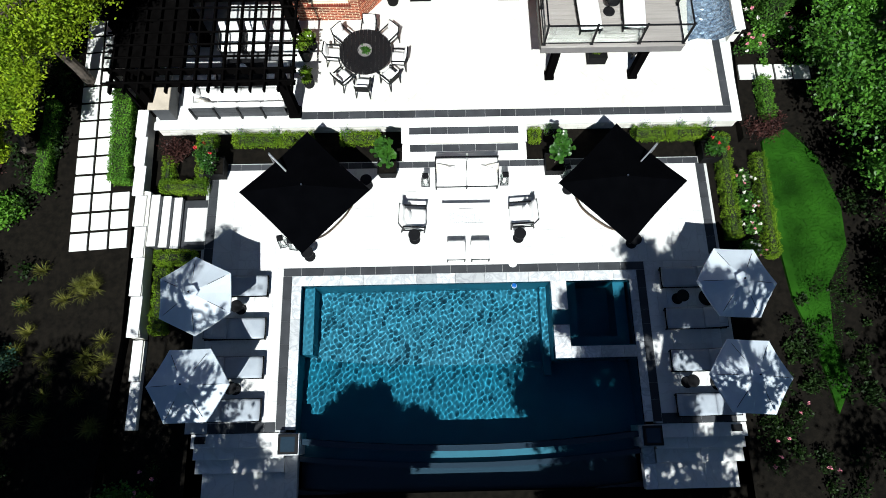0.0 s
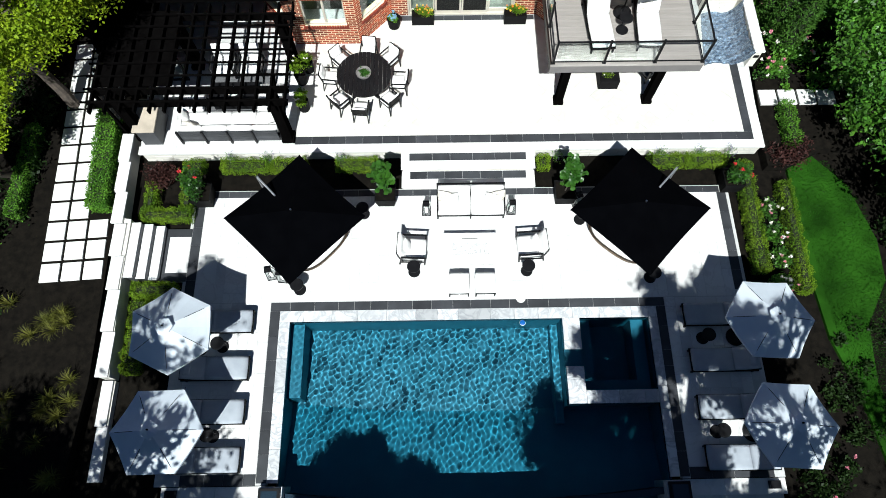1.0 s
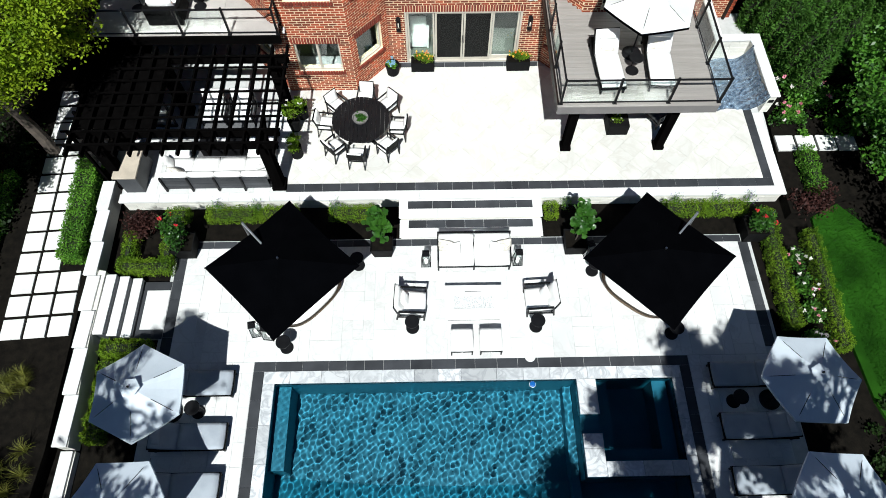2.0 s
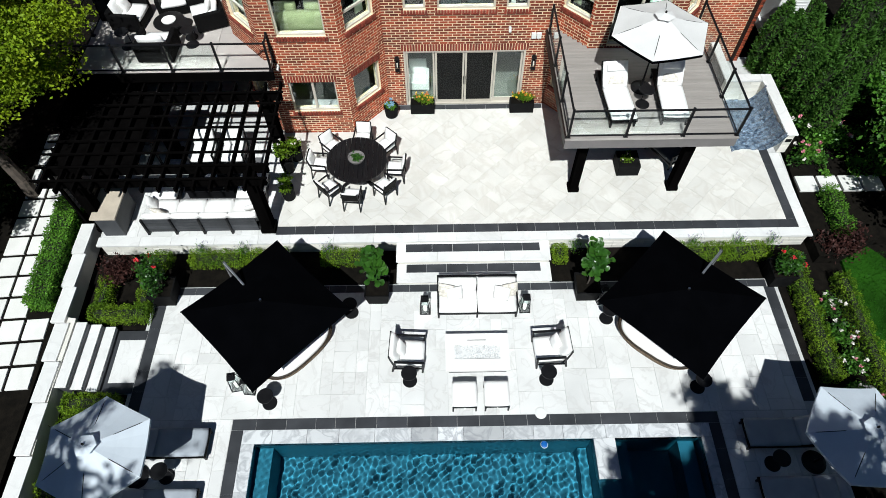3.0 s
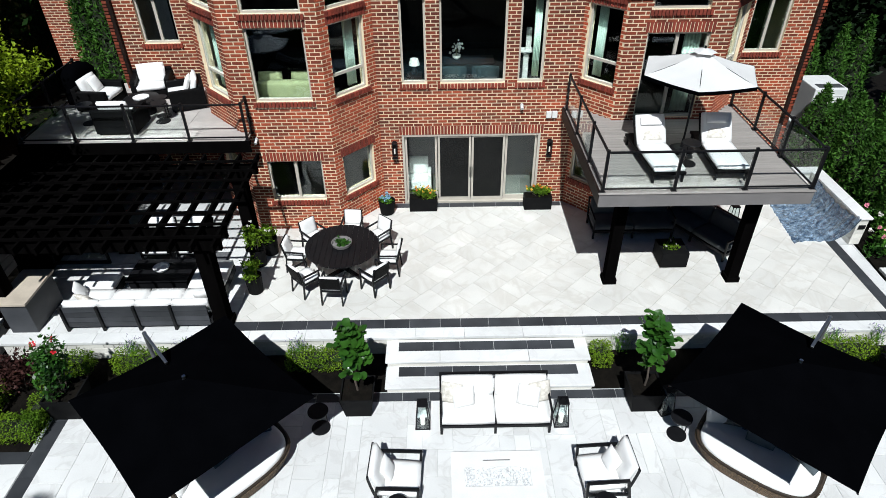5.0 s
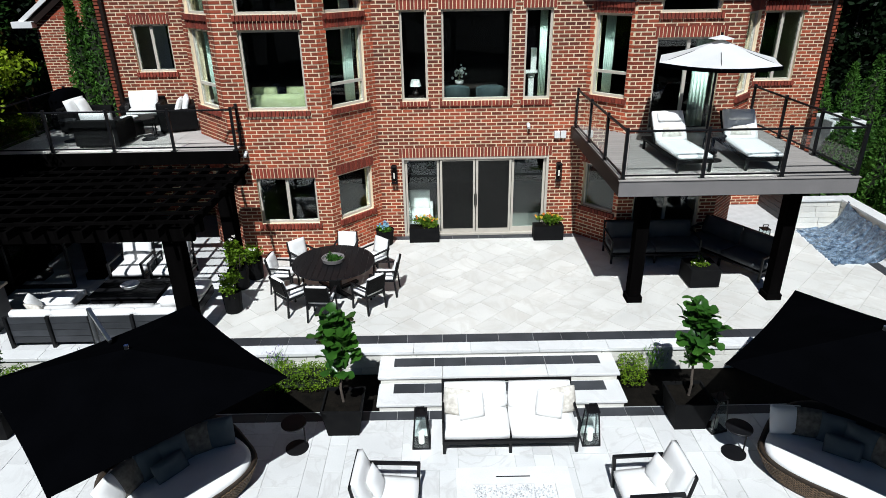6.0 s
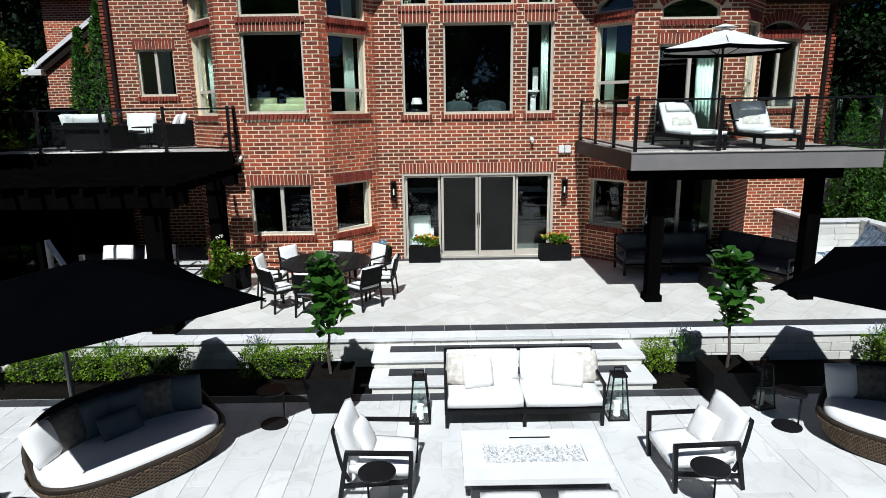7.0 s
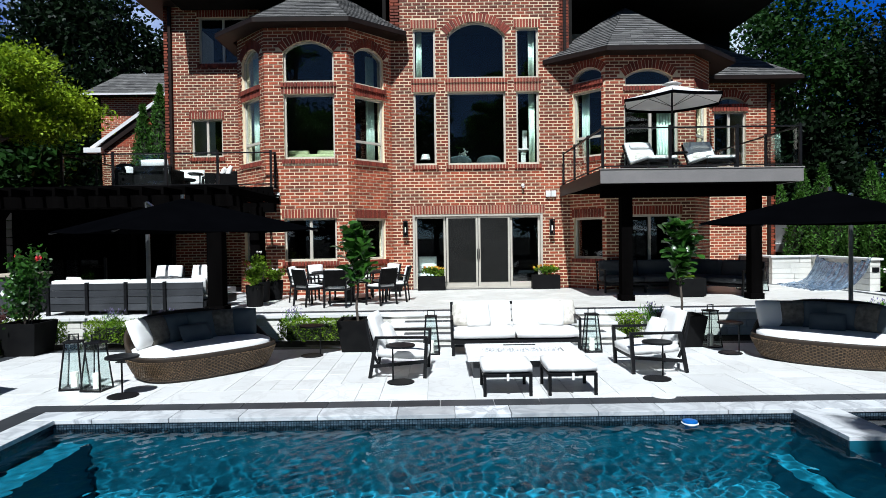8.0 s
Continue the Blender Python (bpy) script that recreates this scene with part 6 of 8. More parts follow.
for j in range(ny + 1):
    for i in range(nx + 1):
        u, v = i / nx, j / ny
        y = 12.92 + 2.3 * v + 0.12 * math.sin(5 * u)
        x = 10.0 + 0.25 * v + (1.42 - 0.25 * v) * u
        z = 0.03 + 0.85 * u ** 5.0 * (1 - 0.25 * math.sin(math.pi * v))
        w = 0.05 * noise.noise((x * 1.8, y * 7.0, 1.0)) + 0.04 * noise.noise((x * 6, y * 14, 3.0))
        vs.append((x, y, max(0.012, z + w)))
for j in range(ny):
    for i in range(nx):
        k = j * (nx + 1) + i
        fs.append((k, k + 1, k + nx + 2, k + nx + 1))
ps = raw("plastic_sheet", vs, fs, M_PLASTIC, wb, "crinkled clear plastic sheeting", "", True)
sm = ps.modifiers.new("film", "SOLIDIFY")
sm.thickness = 0.003
ps.visible_shadow = False
sign = part("sign", slab(11.5, 11.68, 12.88, 12.897, 0.5, 0.62), M_BLACK, wb, "small dark plate")

# air-conditioning unit
au = thing("air_conditioner", (12.6, 18.2, 0.42), 0, "white outdoor air-conditioning unit on a stand", "air conditioner")
part("casing", slab(-0.5, 0.5, -0.6, 0.6, 1.2, 2.5, 0.03), M_ACWHITE, au)
part("stand", slab(-0.6, 0.6, -0.7, 0.7, 0.9, 1.2, 0.02), M_COPING, au)
for sx in (-0.45, 0.45):
    for sy in (-0.5, 0.5):
        part("leg", slab(sx - 0.06, sx + 0.06, sy - 0.06, sy + 0.06, 0, 0.9, 0.01), M_BLACK, au)
for k in range(9):
    part("louvre", slab(-0.42, 0.42, -0.612, -0.6, 1.3 + 0.12 * k, 1.33 + 0.12 * k), M_ACWHITE, au)
part("fan_grille", slab(-0.35, 0.42, -0.5, -0.2, 2.5, 2.512), M_MAST, au, "grey slotted grille")

# wall fittings
for x in (-0.73, 3.62):
    sc = thing("wall_lantern", (x, 15.33, 2.26), 0, "slim black outdoor wall lantern", "wall lamp", "wall lanterns by the door")
    part("back_plate", slab(-0.05, 0.05, -0.02, 0.0, -0.2, 0.25, 0.004), M_BLACK, sc)
    for sx in (-1, 1):
        for yy in (-0.15, -0.05):
            part("corner_bar", slab(sx * 0.06 - 0.007, sx * 0.06 + 0.007, yy - 0.007, yy + 0.007, -0.22, 0.2), M_BLACK, sc)
    part("cap", slab(-0.075, 0.075, -0.165, -0.02, 0.2, 0.23, 0.004), M_BLACK, sc)
    part("floor", slab(-0.075, 0.075, -0.165, -0.02, -0.24, -0.22, 0.004), M_BLACK, sc)
    part("bulb", rod(bmesh.new(), (0, -0.1, -0.1), (0, -0.1, 0.05), 0.02, n=10), M_CANDLE, sc)
for x, y, z in ((2.77, 15.32, 3.52), (-4.16, 14.06, 3.24)):
    cm = thing("wall_camera", (x, y, z), 0, "small white camera fixed to the brick wall", "camera", "wall cameras")
    part("mount", rod(bmesh.new(), (0, 0.02, 0), (0, -0.05, 0), 0.045, n=14), M_ACWHITE, cm)
    part("head", rod(bmesh.new(), (0, -0.05, -0.02), (0, -0.13, -0.06), 0.04, n=14), M_ACWHITE, cm)
vb = thing("wall_vent", (3.6, 15.33, 3.25), 0, "small white double vent box on the wall", "vent")
for s in (-1, 1):
    part("cover", slab(s * 0.08 - 0.07, s * 0.08 + 0.07, -0.08, 0.0, -0.09, 0.09, 0.01), M_ACWHITE, vb)
sk = thing("skimmer_lid", (3.03, 4.6, 0), 0, "round white skimmer lid on the deck", "lid")
part("lid", lathe([(0.15, -0.01), (0.15, 0.006), (0.13, 0.012)], 24), M_ACWHITE, sk)
fl = thing("chlorine_float", (3.05, 3.84, -0.13), 0, "blue and white floating chlorine dispenser", "pool float")
part("body", lathe([(0.02, -0.04), (0.07, -0.015), (0.095, 0.02), (0.088, 0.03)], 20), M_ACWHITE, fl, "white rim")
part("cap", lathe([(0.084, 0.03), (0.08, 0.05), (0.04, 0.062)], 20), surf("bright_blue_plastic", (0.01, 0.12, 0.42), (0.01, 0.10, 0.36), 6, 0.35), fl, "bright blue cap")

# ---- garden walls, side steps and pavers ----
M_PAVER = surf("white_concrete_paver", (0.72, 0.71, 0.68), (0.64, 0.63, 0.60), 2, 0.8, bump=0.15, rand=0.06)
gw = part("garden_wall", prism([(-9.72, 10.35), (-9.62, 7.3), (-9.30, 7.25), (-9.28, 5.25), (-9.12, 2.25), (-9.42, 2.25), (-9.6, 5.2), (-10.0, 9.2), (-10.02, 10.35)], -0.1, 0.5), M_BLOCK, None, "low white capped garden wall beside the pavers", "structure")
for k, (y0, y1, xa) in enumerate(((9.3, 10.35, -10.05), (8.2, 9.28, -9.98), (7.1, 8.18, -9.9), (6.0, 7.08, -9.78), (4.9, 5.98, -9.68), (3.6, 4.88, -9.6), (2.25, 3.58, -9.52))):
    part("cap_slab", slab(xa, xa + 0.38, y0, y1, 0.5, 0.56 + (0.04 if k < 3 else 0), 0.01), M_COPING, gw)
for y0, y1, xa in ((0.9, 2.2, -9.45), (-0.6, 0.88, -9.38)):
    part("cap_slab", slab(xa, xa + 0.32, y0, y1, 0.12, 0.2, 0.01), M_COPING, gw)
part("lower_wall", slab(-9.4, -9.1, -0.6, 2.2, -0.1, 0.12), M_BLOCK, gw)
ss = thing("side_steps", (0, 0, 0), 0, "three white stone steps down to the pool deck", "steps", kind="structure")
for i, (x0, z) in enumerate(((-9.28, 0.45), (-8.96, 0.3), (-8.64, 0.15))):
    part("riser", slab(x0 + 0.02, x0 + 0.33, 5.36, 7.12, -0.1, z - 0.05), M_DARKTILE, ss)
    part("tread", slab(x0, x0 + 0.29, 5.32, 7.16, z - 0.05, z, 0.008), M_COPING, ss)
landing = part("landing", slab(-8.34, -7.22, 5.3, 7.1, -0.2, -0.012), M_GROUT, None, "pale landing slab with charcoal border", "structure")
part("paver", slab(-8.2, -7.52, 5.6, 6.82, -0.012, 0.004, 0.004), M_TILE, landing)
for q in ((-8.34, -7.51, 5.3, 5.59), (-8.34, -7.51, 6.83, 7.1), (-8.34, -8.21, 5.595, 6.825)):
    part("border_tile", slab(*q, -0.012, 0.003, 0.004), M_DARKTILE, landing)
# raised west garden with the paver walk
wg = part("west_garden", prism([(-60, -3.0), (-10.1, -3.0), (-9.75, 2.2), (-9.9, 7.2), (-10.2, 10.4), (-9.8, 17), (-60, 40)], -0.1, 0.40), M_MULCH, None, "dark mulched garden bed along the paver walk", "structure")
walkway = thing("paver_walk", (-11.55, 5.2, 0.40), 3.6, "grid of square white concrete pavers in dark mulch", "path", kind="structure")
pv = None
for col in range(3):
    for row in range(13):
        if col == 2 and row > 2:
            continue
        s = slab(-0.28 + 0.66 * col, 0.30 + 0.66 * col, 0.70 * row, 0.70 * row + 0.60, -0.03, 0.05, 0.012)
        part("paver", s, M_PAVER, walkway)
ew = thing("stepping_stones", (11.75, 11.35, 0.3), 0, "white square stepping stones in the bed", "path", kind="structure")
for i in range(4):
    part("paver", slab(0.68 * i, 0.68 * i + 0.6, 0, 0.6, 0.0, 0.1, 0.012), M_PAVER, ew)
eg = part("east_garden", prism([(11.54, 9.0), (12.3, 9.0), (13.5, 9.6), (60, 12), (60, 40), (12.05, 40), (12.02, 17.2), (11.8, 12.9), (11.54, 9.7)], -0.1, 0.33), M_MULCH, None, "dark mulched bed along the terrace", "structure")
lawn = part("lawn", prism([(12.35, 9.2), (13.2, 9.6), (14.2, 8.4), (14.7, 6.4), (14.6, 5.0), (13.7, 3.6), (13.5, 1.8), (13.8, 0.4), (13.2, -0.6), (12.9, 1.5), (12.4, 3.2), (12.2, 6.0)], -0.1, 0.03), M_LAWN, None, "narrow strip of mown green lawn", "structure")

# lower landings beside the overflow basin and stone bowls on piers
for sx, x0, x1 in ((-1, -7.4, -4.5), (1, 7.3, 10.2)):
    lw = thing("descending_steps", (0, 0, 0), 0, "pale stone steps going down beside the pool", "steps", kind="structure")
    for i, (ya, yb) in enumerate(((-1.20, -0.77), (-1.54, -1.20), (-1.96, -1.54), (-2.75, -1.96))):
        xa, xb = (x0, x1 - (0.3 if i == 3 else 0.05 * i)) if sx > 0 else (x0 + (0.3 if i == 3 else 0.05 * i), x1)
        z = -0.06 - 0.14 * i
        slab_row("tread", xa, xb, ya, yb, z, 1.3, M_TILE, lw, thick=0.06)
        part("riser", slab(xa + 0.03, xb - 0.03, ya + 0.03, yb, -1.3, z - 0.06), M_BLOCK, lw)
for x in (-4.28, 7.07):
    pr = thing("bowl_pier", (x, -1.12, 0), 0, "square stone pier with a dark water tray", "pier")
    part("pier", slab(-0.33, 0.33, -0.33, 0.33, -1.8, 0.2, 0.01), M_POOLCOPING, pr)
    part("rim", slab(-0.3, 0.3, -0.3, 0.3, 0.2, 0.3, 0.01), M_BLACK, pr)
    part("tray_water", slab(-0.22, 0.22, -0.22, 0.22, 0.3, 0.304), M_POOLTILE, pr)
for x in (-7.1, 9.85):
    bx = thing("valve_box", (x, -0.95, -0.06), 0, "small dark equipment box on the step", "box")
    part("lid", slab(-0.16, 0.16, -0.11, 0.11, 0, 0.1, 0.01), M_BLACK, bx)

# ---- plants ----
M_BOX = leafy("boxwood_leaf", (0.19, 0.30, 0.018), (0.07, 0.145, 0.010))
M_YEW = leafy("dark_hedge_leaf", (0.13, 0.29, 0.03), (0.07, 0.18, 0.02))
M_ARB = leafy("cedar_leaf", (0.075, 0.175, 0.025), (0.035, 0.09, 0.015))
M_MAPLE = leafy("yellow_green_maple_leaf", (0.28, 0.365, 0.014), (0.105, 0.19, 0.009))
M_TREE = leafy("broad_tree_leaf", (0.10, 0.25, 0.025), (0.025, 0.085, 0.010), 0.4, 0.35)
# leaf of far trees standing in shade: the shade is in the colour
M_DARKTREE = leafy("shaded_far_leaf", (0.010, 0.022, 0.007), (0.004, 0.010, 0.004))
M_SPRUCE = leafy("blue_spruce_needle", (0.04, 0.085, 0.06), (0.02, 0.05, 0.035))
M_BURG = leafy("burgundy_leaf", (0.07, 0.03, 0.025), (0.035, 0.015, 0.014))
M_DRY = leafy("dry_grass_blade", (0.20, 0.20, 0.04), (0.10, 0.11, 0.02))
M_FIG = leafy("fiddle_leaf", (0.05, 0.14, 0.016), (0.015, 0.055, 0.008), 0.3, 0.5)
# dimmer and sunlit tones of the far leaves, light put into the colour
M_DARKTREE2 = leafy("dimmed_far_leaf", (0.022, 0.062, 0.010), (0.007, 0.024, 0.004))
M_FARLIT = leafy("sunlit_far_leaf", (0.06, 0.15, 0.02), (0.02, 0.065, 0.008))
M_BARK = surf("grey_bark", (0.09, 0.07, 0.055), (0.05, 0.04, 0.032), 6, 0.9, bump=0.8, fine=30)
M_SOIL = M_MULCH
FLOWERS = {c: surf(c + "_petal", rgb, tuple(v * 0.8 for v in rgb), 6, 0.6, bump=0, island=0.2) for c, rgb in (("white", (0.8, 0.76, 0.7)), ("pink", (0.7, 0.25, 0.32)), ("red", (0.6, 0.02, 0.03)), ("yellow", (0.75, 0.5, 0.04)), ("orange", (0.7, 0.22, 0.03)), ("blue", (0.25, 0.45, 0.6)), ("violet", (0.22, 0.18, 0.36)))}


def leaves(vs, fs, p, size, rng, up=0.4, slim=0.55):
    """One leaf: a small folded rhombus at p, turned at random."""
    d = Vector((rng.gauss(0, 1), rng.gauss(0, 1), rng.gauss(0, 1) * 0.7 + up)).normalized()
    e = d.cross(Vector((rng.gauss(0, 1), rng.gauss(0, 1), rng.gauss(0, 1)))).normalized()
    s = size * rng.uniform(0.65, 1.3)
    k = len(vs)
    p = Vector(p)
    vs += [tuple(p), tuple(p + d * s * 0.5 + e * s * slim * 0.5), tuple(p + d * s), tuple(p + d * s * 0.5 - e * s * slim * 0.5)]
    fs.append((k, k + 1, k + 2, k + 3))


def clump(vs, fs, c, r, n, size, rng, shell=0.5, up=0.4, slim=0.55):
    """A cloud of leaves, thicker to its outside, about the ellipsoid c, r."""
    for _ in range(n):
        d = Vector((rng.gauss(0, 1), rng.gauss(0, 1), rng.gauss(0, 1))).normalized()
        t = (shell + (1 - shell) * rng.random()) * (1 + 0.12 * rng.gauss(0, 1))
        leaves(vs, fs, (c[0] + d.x * r[0] * t, c[1] + d.y * r[1] * t, c[2] + d.z * r[2] * t), size, rng, up, slim)


def hedge(name, x0, x1, y0, y1, z0, z1, mat, label, dens=900, size=0.05, seed=1, skew=0.0, cat="hedge", mound=1.0):
    """A clipped hedge with an uneven leafy skin over a solid core coloured like inner shade; skew shifts its far end
    along x.
    """
    rng = random.Random(seed)
    o = thing(name, (0, 0, 0), 0, label, cat, "clipped hedges")
    sk = lambda y: skew * (y - y0) / max(0.01, y1 - y0)
    c = 0.05 + 0.07 * mound
    bm = prism([(x0 + c, y0 + c), (x1 - c, y0 + c), (x1 - c + sk(y1), y1 - c), (x0 + c + sk(y1), y1 - c)], z0, z1 - c)
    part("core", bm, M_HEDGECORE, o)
    vs, fs = [], []
    lx, ly, lz = x1 - x0, y1 - y0, z1 - z0
    faces = [(lx * ly, "t"), (lx * lz, "f"), (lx * lz, "b"), (ly * lz, "l"), (ly * lz, "r")]
    for area, f in faces:
        for _ in range(int(area * dens)):
            u, v = rng.random(), rng.random()
            b = rng.uniform(-0.045, 0.035)
            if f == "t":
                p = [x0 + u * lx, y0 + v * ly, z1 + b]
            elif f in "fb":
                p = [x0 + u * lx, (y0 - b) if f == "f" else (y1 + b), z0 + v * lz]
            else:
                p = [(x0 - b) if f == "l" else (x1 + b), y0 + u * ly, z0 + v * lz]
            nz = noise.noise((p[0] * 2.2, p[1] * 2.2, p[2] * 2.2))
            q = p[0] if lx > ly else p[1]
            dip = 1 - abs(math.sin(math.pi * (q + 0.06 * nz) / 0.46)) ** 0.6
            p[2] -= 0.16 * dip * mound * (p[2] - z0) / lz
            if f in "fblr":
                c0, c1 = (x0 + x1) / 2, (y0 + y1) / 2
                p[0] += (c0 - p[0]) * 0.3 * dip * mound * (ly > lx)
                p[1] += (c1 - p[1]) * 0.3 * dip * mound * (lx > ly)
            p[0] += sk(p[1])
            p[2] += 0.07 * nz * (p[2] - z0) / lz
            leaves(vs, fs, p, size, rng)
    raw("foliage", vs, fs, mat, o, "", "stuff")
    return o


# near-black core: shade deep among the leaves is put into its colour
M_HEDGECORE = surf("hedge_depth_dark", (0.014, 0.022, 0.006), (0.008, 0.012, 0.004), 8, 0.95, bump=0.5)


def shrub(name, at, r, mat, label, n=900, size=0.07, seed=1, flowers=(), cat="shrub", lumps=7, group="garden shrubs"):
    rng = random.Random(seed)
    o = thing(name, at, 0, label, cat, group)
    vs, fs = [], []
    for i in range(lumps):
        a = rng.uniform(0, 6.28)
        q = rng.uniform(0.1, 0.62)
        c = (r[0] * q * math.cos(a), r[1] * q * math.sin(a), r[2] * rng.uniform(0.45, 1.15))
        k = rng.uniform(0.42, 0.62)
        clump(vs, fs, c, (r[0] * k, r[1] * k, r[2] * k), n // lumps, size, rng, 0.35)
    raw("foliage", vs, fs, mat, o, "", "stuff")
    bm = bmesh.new()
    for i in range(5):
        a = i * 1.26 + rng.random()
        rod(bm, (0.03 * math.cos(a), 0.03 * math.sin(a), -0.05), (r[0] * 0.5 * math.cos(a), r[1] * 0.5 * math.sin(a), r[2] * 0.9), 0.012, 0.005, 5)
    part("stem", bm, M_BARK, o)
    for col, count, fsz in flowers:
        fv, ff = [], []
        for _ in range(count):
            a, q = rng.uniform(0, 6.28), rng.uniform(0.2, 1.0)
            c = (r[0] * q * math.cos(a) * 0.95, r[1] * q * math.sin(a) * 0.95, r[2] * (1.1 + 0.55 * math.sqrt(max(0, 1 - q * q)) - 0.1 * rng.random()))
            clump(fv, ff, c, (fsz, fsz, fsz), 22, fsz * 1.1, rng, 0.2, 0.8, 0.9)
        raw("blossom", fv, ff, FLOWERS[col], o, col + " blossoms", "stuff")
    return o


def tree(name, at, trunk, height, crown, mat, label, n=9000, size=0.16, seed=1, lumps=26, group="garden trees", spread=(0.24, 0.42)):
    """A trunk with forking limbs; the crown is made of leaf clumps round the limbs' ends. crown: centre height and radii."""
    rng = random.Random(seed)
    o = thing(name, at, 0, label, "tree", group)
    bm = bmesh.new()
    pts = [Vector((0, 0, -0.1))]
    segs = 5
    fork = crown[0] - crown[3] * 0.5
    for i in range(1, segs + 1):
        pts.append(Vector((rng.gauss(0, 0.05) * i, rng.gauss(0, 0.05) * i, fork * i / segs)))
    for i in range(segs):
        rod(bm, pts[i], pts[i + 1], trunk * (1 - 0.09 * i), trunk * (1 - 0.09 * (i + 1)), 10)
    vs, fs = [], []
    for i in range(lumps):
        d = Vector((rng.gauss(0, 1), rng.gauss(0, 1), rng.gauss(0, 0.9))).normalized()
        t = rng.uniform(0.45, 0.95)
        c = Vector((d.x * crown[1] * t, d.y * crown[2] * t, crown[0] + d.z * crown[3] * t))
        start = pts[-1 - rng.randrange(2)]
        mid = start.lerp(c, 0.5) + Vector((rng.gauss(0, 0.15), rng.gauss(0, 0.15), 0.25))
        rod(bm, start, mid, trunk * 0.4, trunk * 0.22, 6)
        rod(bm, mid, c, trunk * 0.22, trunk * 0.05, 5)
        k = rng.uniform(*spread)
        clump(vs, fs, c, (crown[1] * k, crown[2] * k, crown[3] * k * 0.8), n // lumps, size, rng, 0.25)
    part("trunk", bm, M_BARK, o)
    raw("crown", vs, fs, mat, o, "", "stuff")
    return o


def conifer(name, at, h, r, mat, label, n=5000, size=0.2, seed=1, group="tall conifers", column=0.0):
    rng = random.Random(seed)
    o = thing(name, at, 0, label, "tree", group)
    part("trunk", rod(bmesh.new(), (0, 0, -0.1), (0, 0, h * 0.92), max(0.05, r * 0.09), 0.02, 8), M_BARK, o)
    vs, fs = [], []
    while len(fs) < n:
        t = rng.random() ** 1.25
        a = rng.uniform(0, 6.28)
        env = (1 - t) ** (0.8 - 0.5 * column) if column else (1 - t)
        if column:
            env = min(1.0, 0.75 + 0.25 * math.sin(3 * t)) * (1 - t ** 3.5)
        tier = 1.0 if column else 0.72 + 0.28 * math.sin(t * h * 5.5 + a * 0.0)
        rr = r * env * tier * (rng.uniform(0.55, 1.05) if not column else rng.uniform(0.8, 1.06)) * (1 + 0.12 * noise.noise((3 * math.cos(a), 3 * math.sin(a), t * h)))
        leaves(vs, fs, (rr * math.cos(a), rr * math.sin(a), 0.05 * h + t * h * 0.95 - (0 if column else rr * 0.2)), size, rng, 0.9 if column else -0.2, 0.35)
    raw("foliage", vs, fs, mat, o, "", "stuff")
    return o


# boxwood rows before the retaining wall
for k, (x0, x1) in enumerate(((-6.7, -5.2), (-5.1, -3.9), (-2.9, -1.5), (3.85, 4.25), (7.6, 8.9), (9.0, 10.2), (-7.95, -7.3))):
    hedge("hedge", x0, x1, 9.05, 9.5, 0.0, 0.42, M_BOX, "low clipped boxwood before the stone wall", 1500, 0.045, 30 + k)
hedge("hedge", -9.05, -7.5, 7.28, 7.68, 0, 0.5, M_BOX, "low clipped boxwood border", 1500, 0.045, 41)
hedge("hedge", -7.9, -7.5, 7.7, 9.0, 0, 0.5, M_BOX, "low clipped boxwood border", 1500, 0.045, 42)
hedge("hedge", -9.05, -8.7, 7.7, 8.6, 0, 0.5, M_BOX, "low clipped boxwood border", 1500, 0.045, 43)
hedge("hedge", -9.0, -7.7, 4.75, 5.2, -0.1, 0.42, M_BOX, "low clipped boxwood border", 1500, 0.045, 44)
hedge("hedge", -8.95, -8.45, 2.4, 4.7, -0.1, 0.42, M_BOX, "low clipped boxwood border", 1300, 0.045, 45)
hedge("hedge", 10.45, 10.9, 5.3, 9.2, -0.1, 0.45, M_BOX, "low clipped boxwood border", 1300, 0.045, 46, 0.08)
hedge("hedge", 11.7, 12.12, 4.6, 8.4, -0.1, 0.45, M_BOX, "low clipped boxwood border", 1300, 0.045, 47, 0.05)
hedge("hedge", -10.6, -10.0, 7.55, 11.2, 0.4, 0.95, M_YEW, "dense green hedge between pavers and wall", 1500, 0.065, 48, -0.25, mound=0.35)
hedge("hedge", -13.1, -12.75, 7.3, 10.6, 0.4, 0.95, M_YEW, "dense green hedge in the bed", 1300, 0.06, 49, mound=0.35)
hedge("hedge", 12.2, 12.6, 9.6, 11.2, 0.3, 0.9, M_YEW, "small green hedge beside the stepping stones", 1000, 0.06, 50)
for i, (x, y) in enumerate(((-5.2, 9.45), (-2.7, 9.45), (4.5, 9.4), (8.0, 9.5), (9.3, 9.5), (-6.4, 9.5), (10.3, 9.5))):
    rng = random.Random(60 + i)
    o = thing("lavender", (x, y, 0.2), 0, "wispy lavender tuft before the stone wall", "plant", "lavender tufts")
    vs, fs, fv, ff = [], [], [], []
    for _ in range(160):
        a, q = rng.uniform(0, 6.28), rng.uniform(0, 0.22)
        leaves(vs, fs, (q * math.cos(a), q * math.sin(a), rng.uniform(0, 0.3)), 0.12, rng, 2.5, 0.12)
    for _ in range(60):
        a, q = rng.uniform(0, 6.28), rng.uniform(0, 0.25)
        leaves(fv, ff, (q * math.cos(a), q * math.sin(a), rng.uniform(0.25, 0.42)), 0.06, rng, 2.5, 0.3)
    raw("foliage", vs, fs, M_YEW, o, "", "stuff")
    raw("blossom", fv, ff, FLOWERS["violet"], o, "violet blossoms", "stuff")
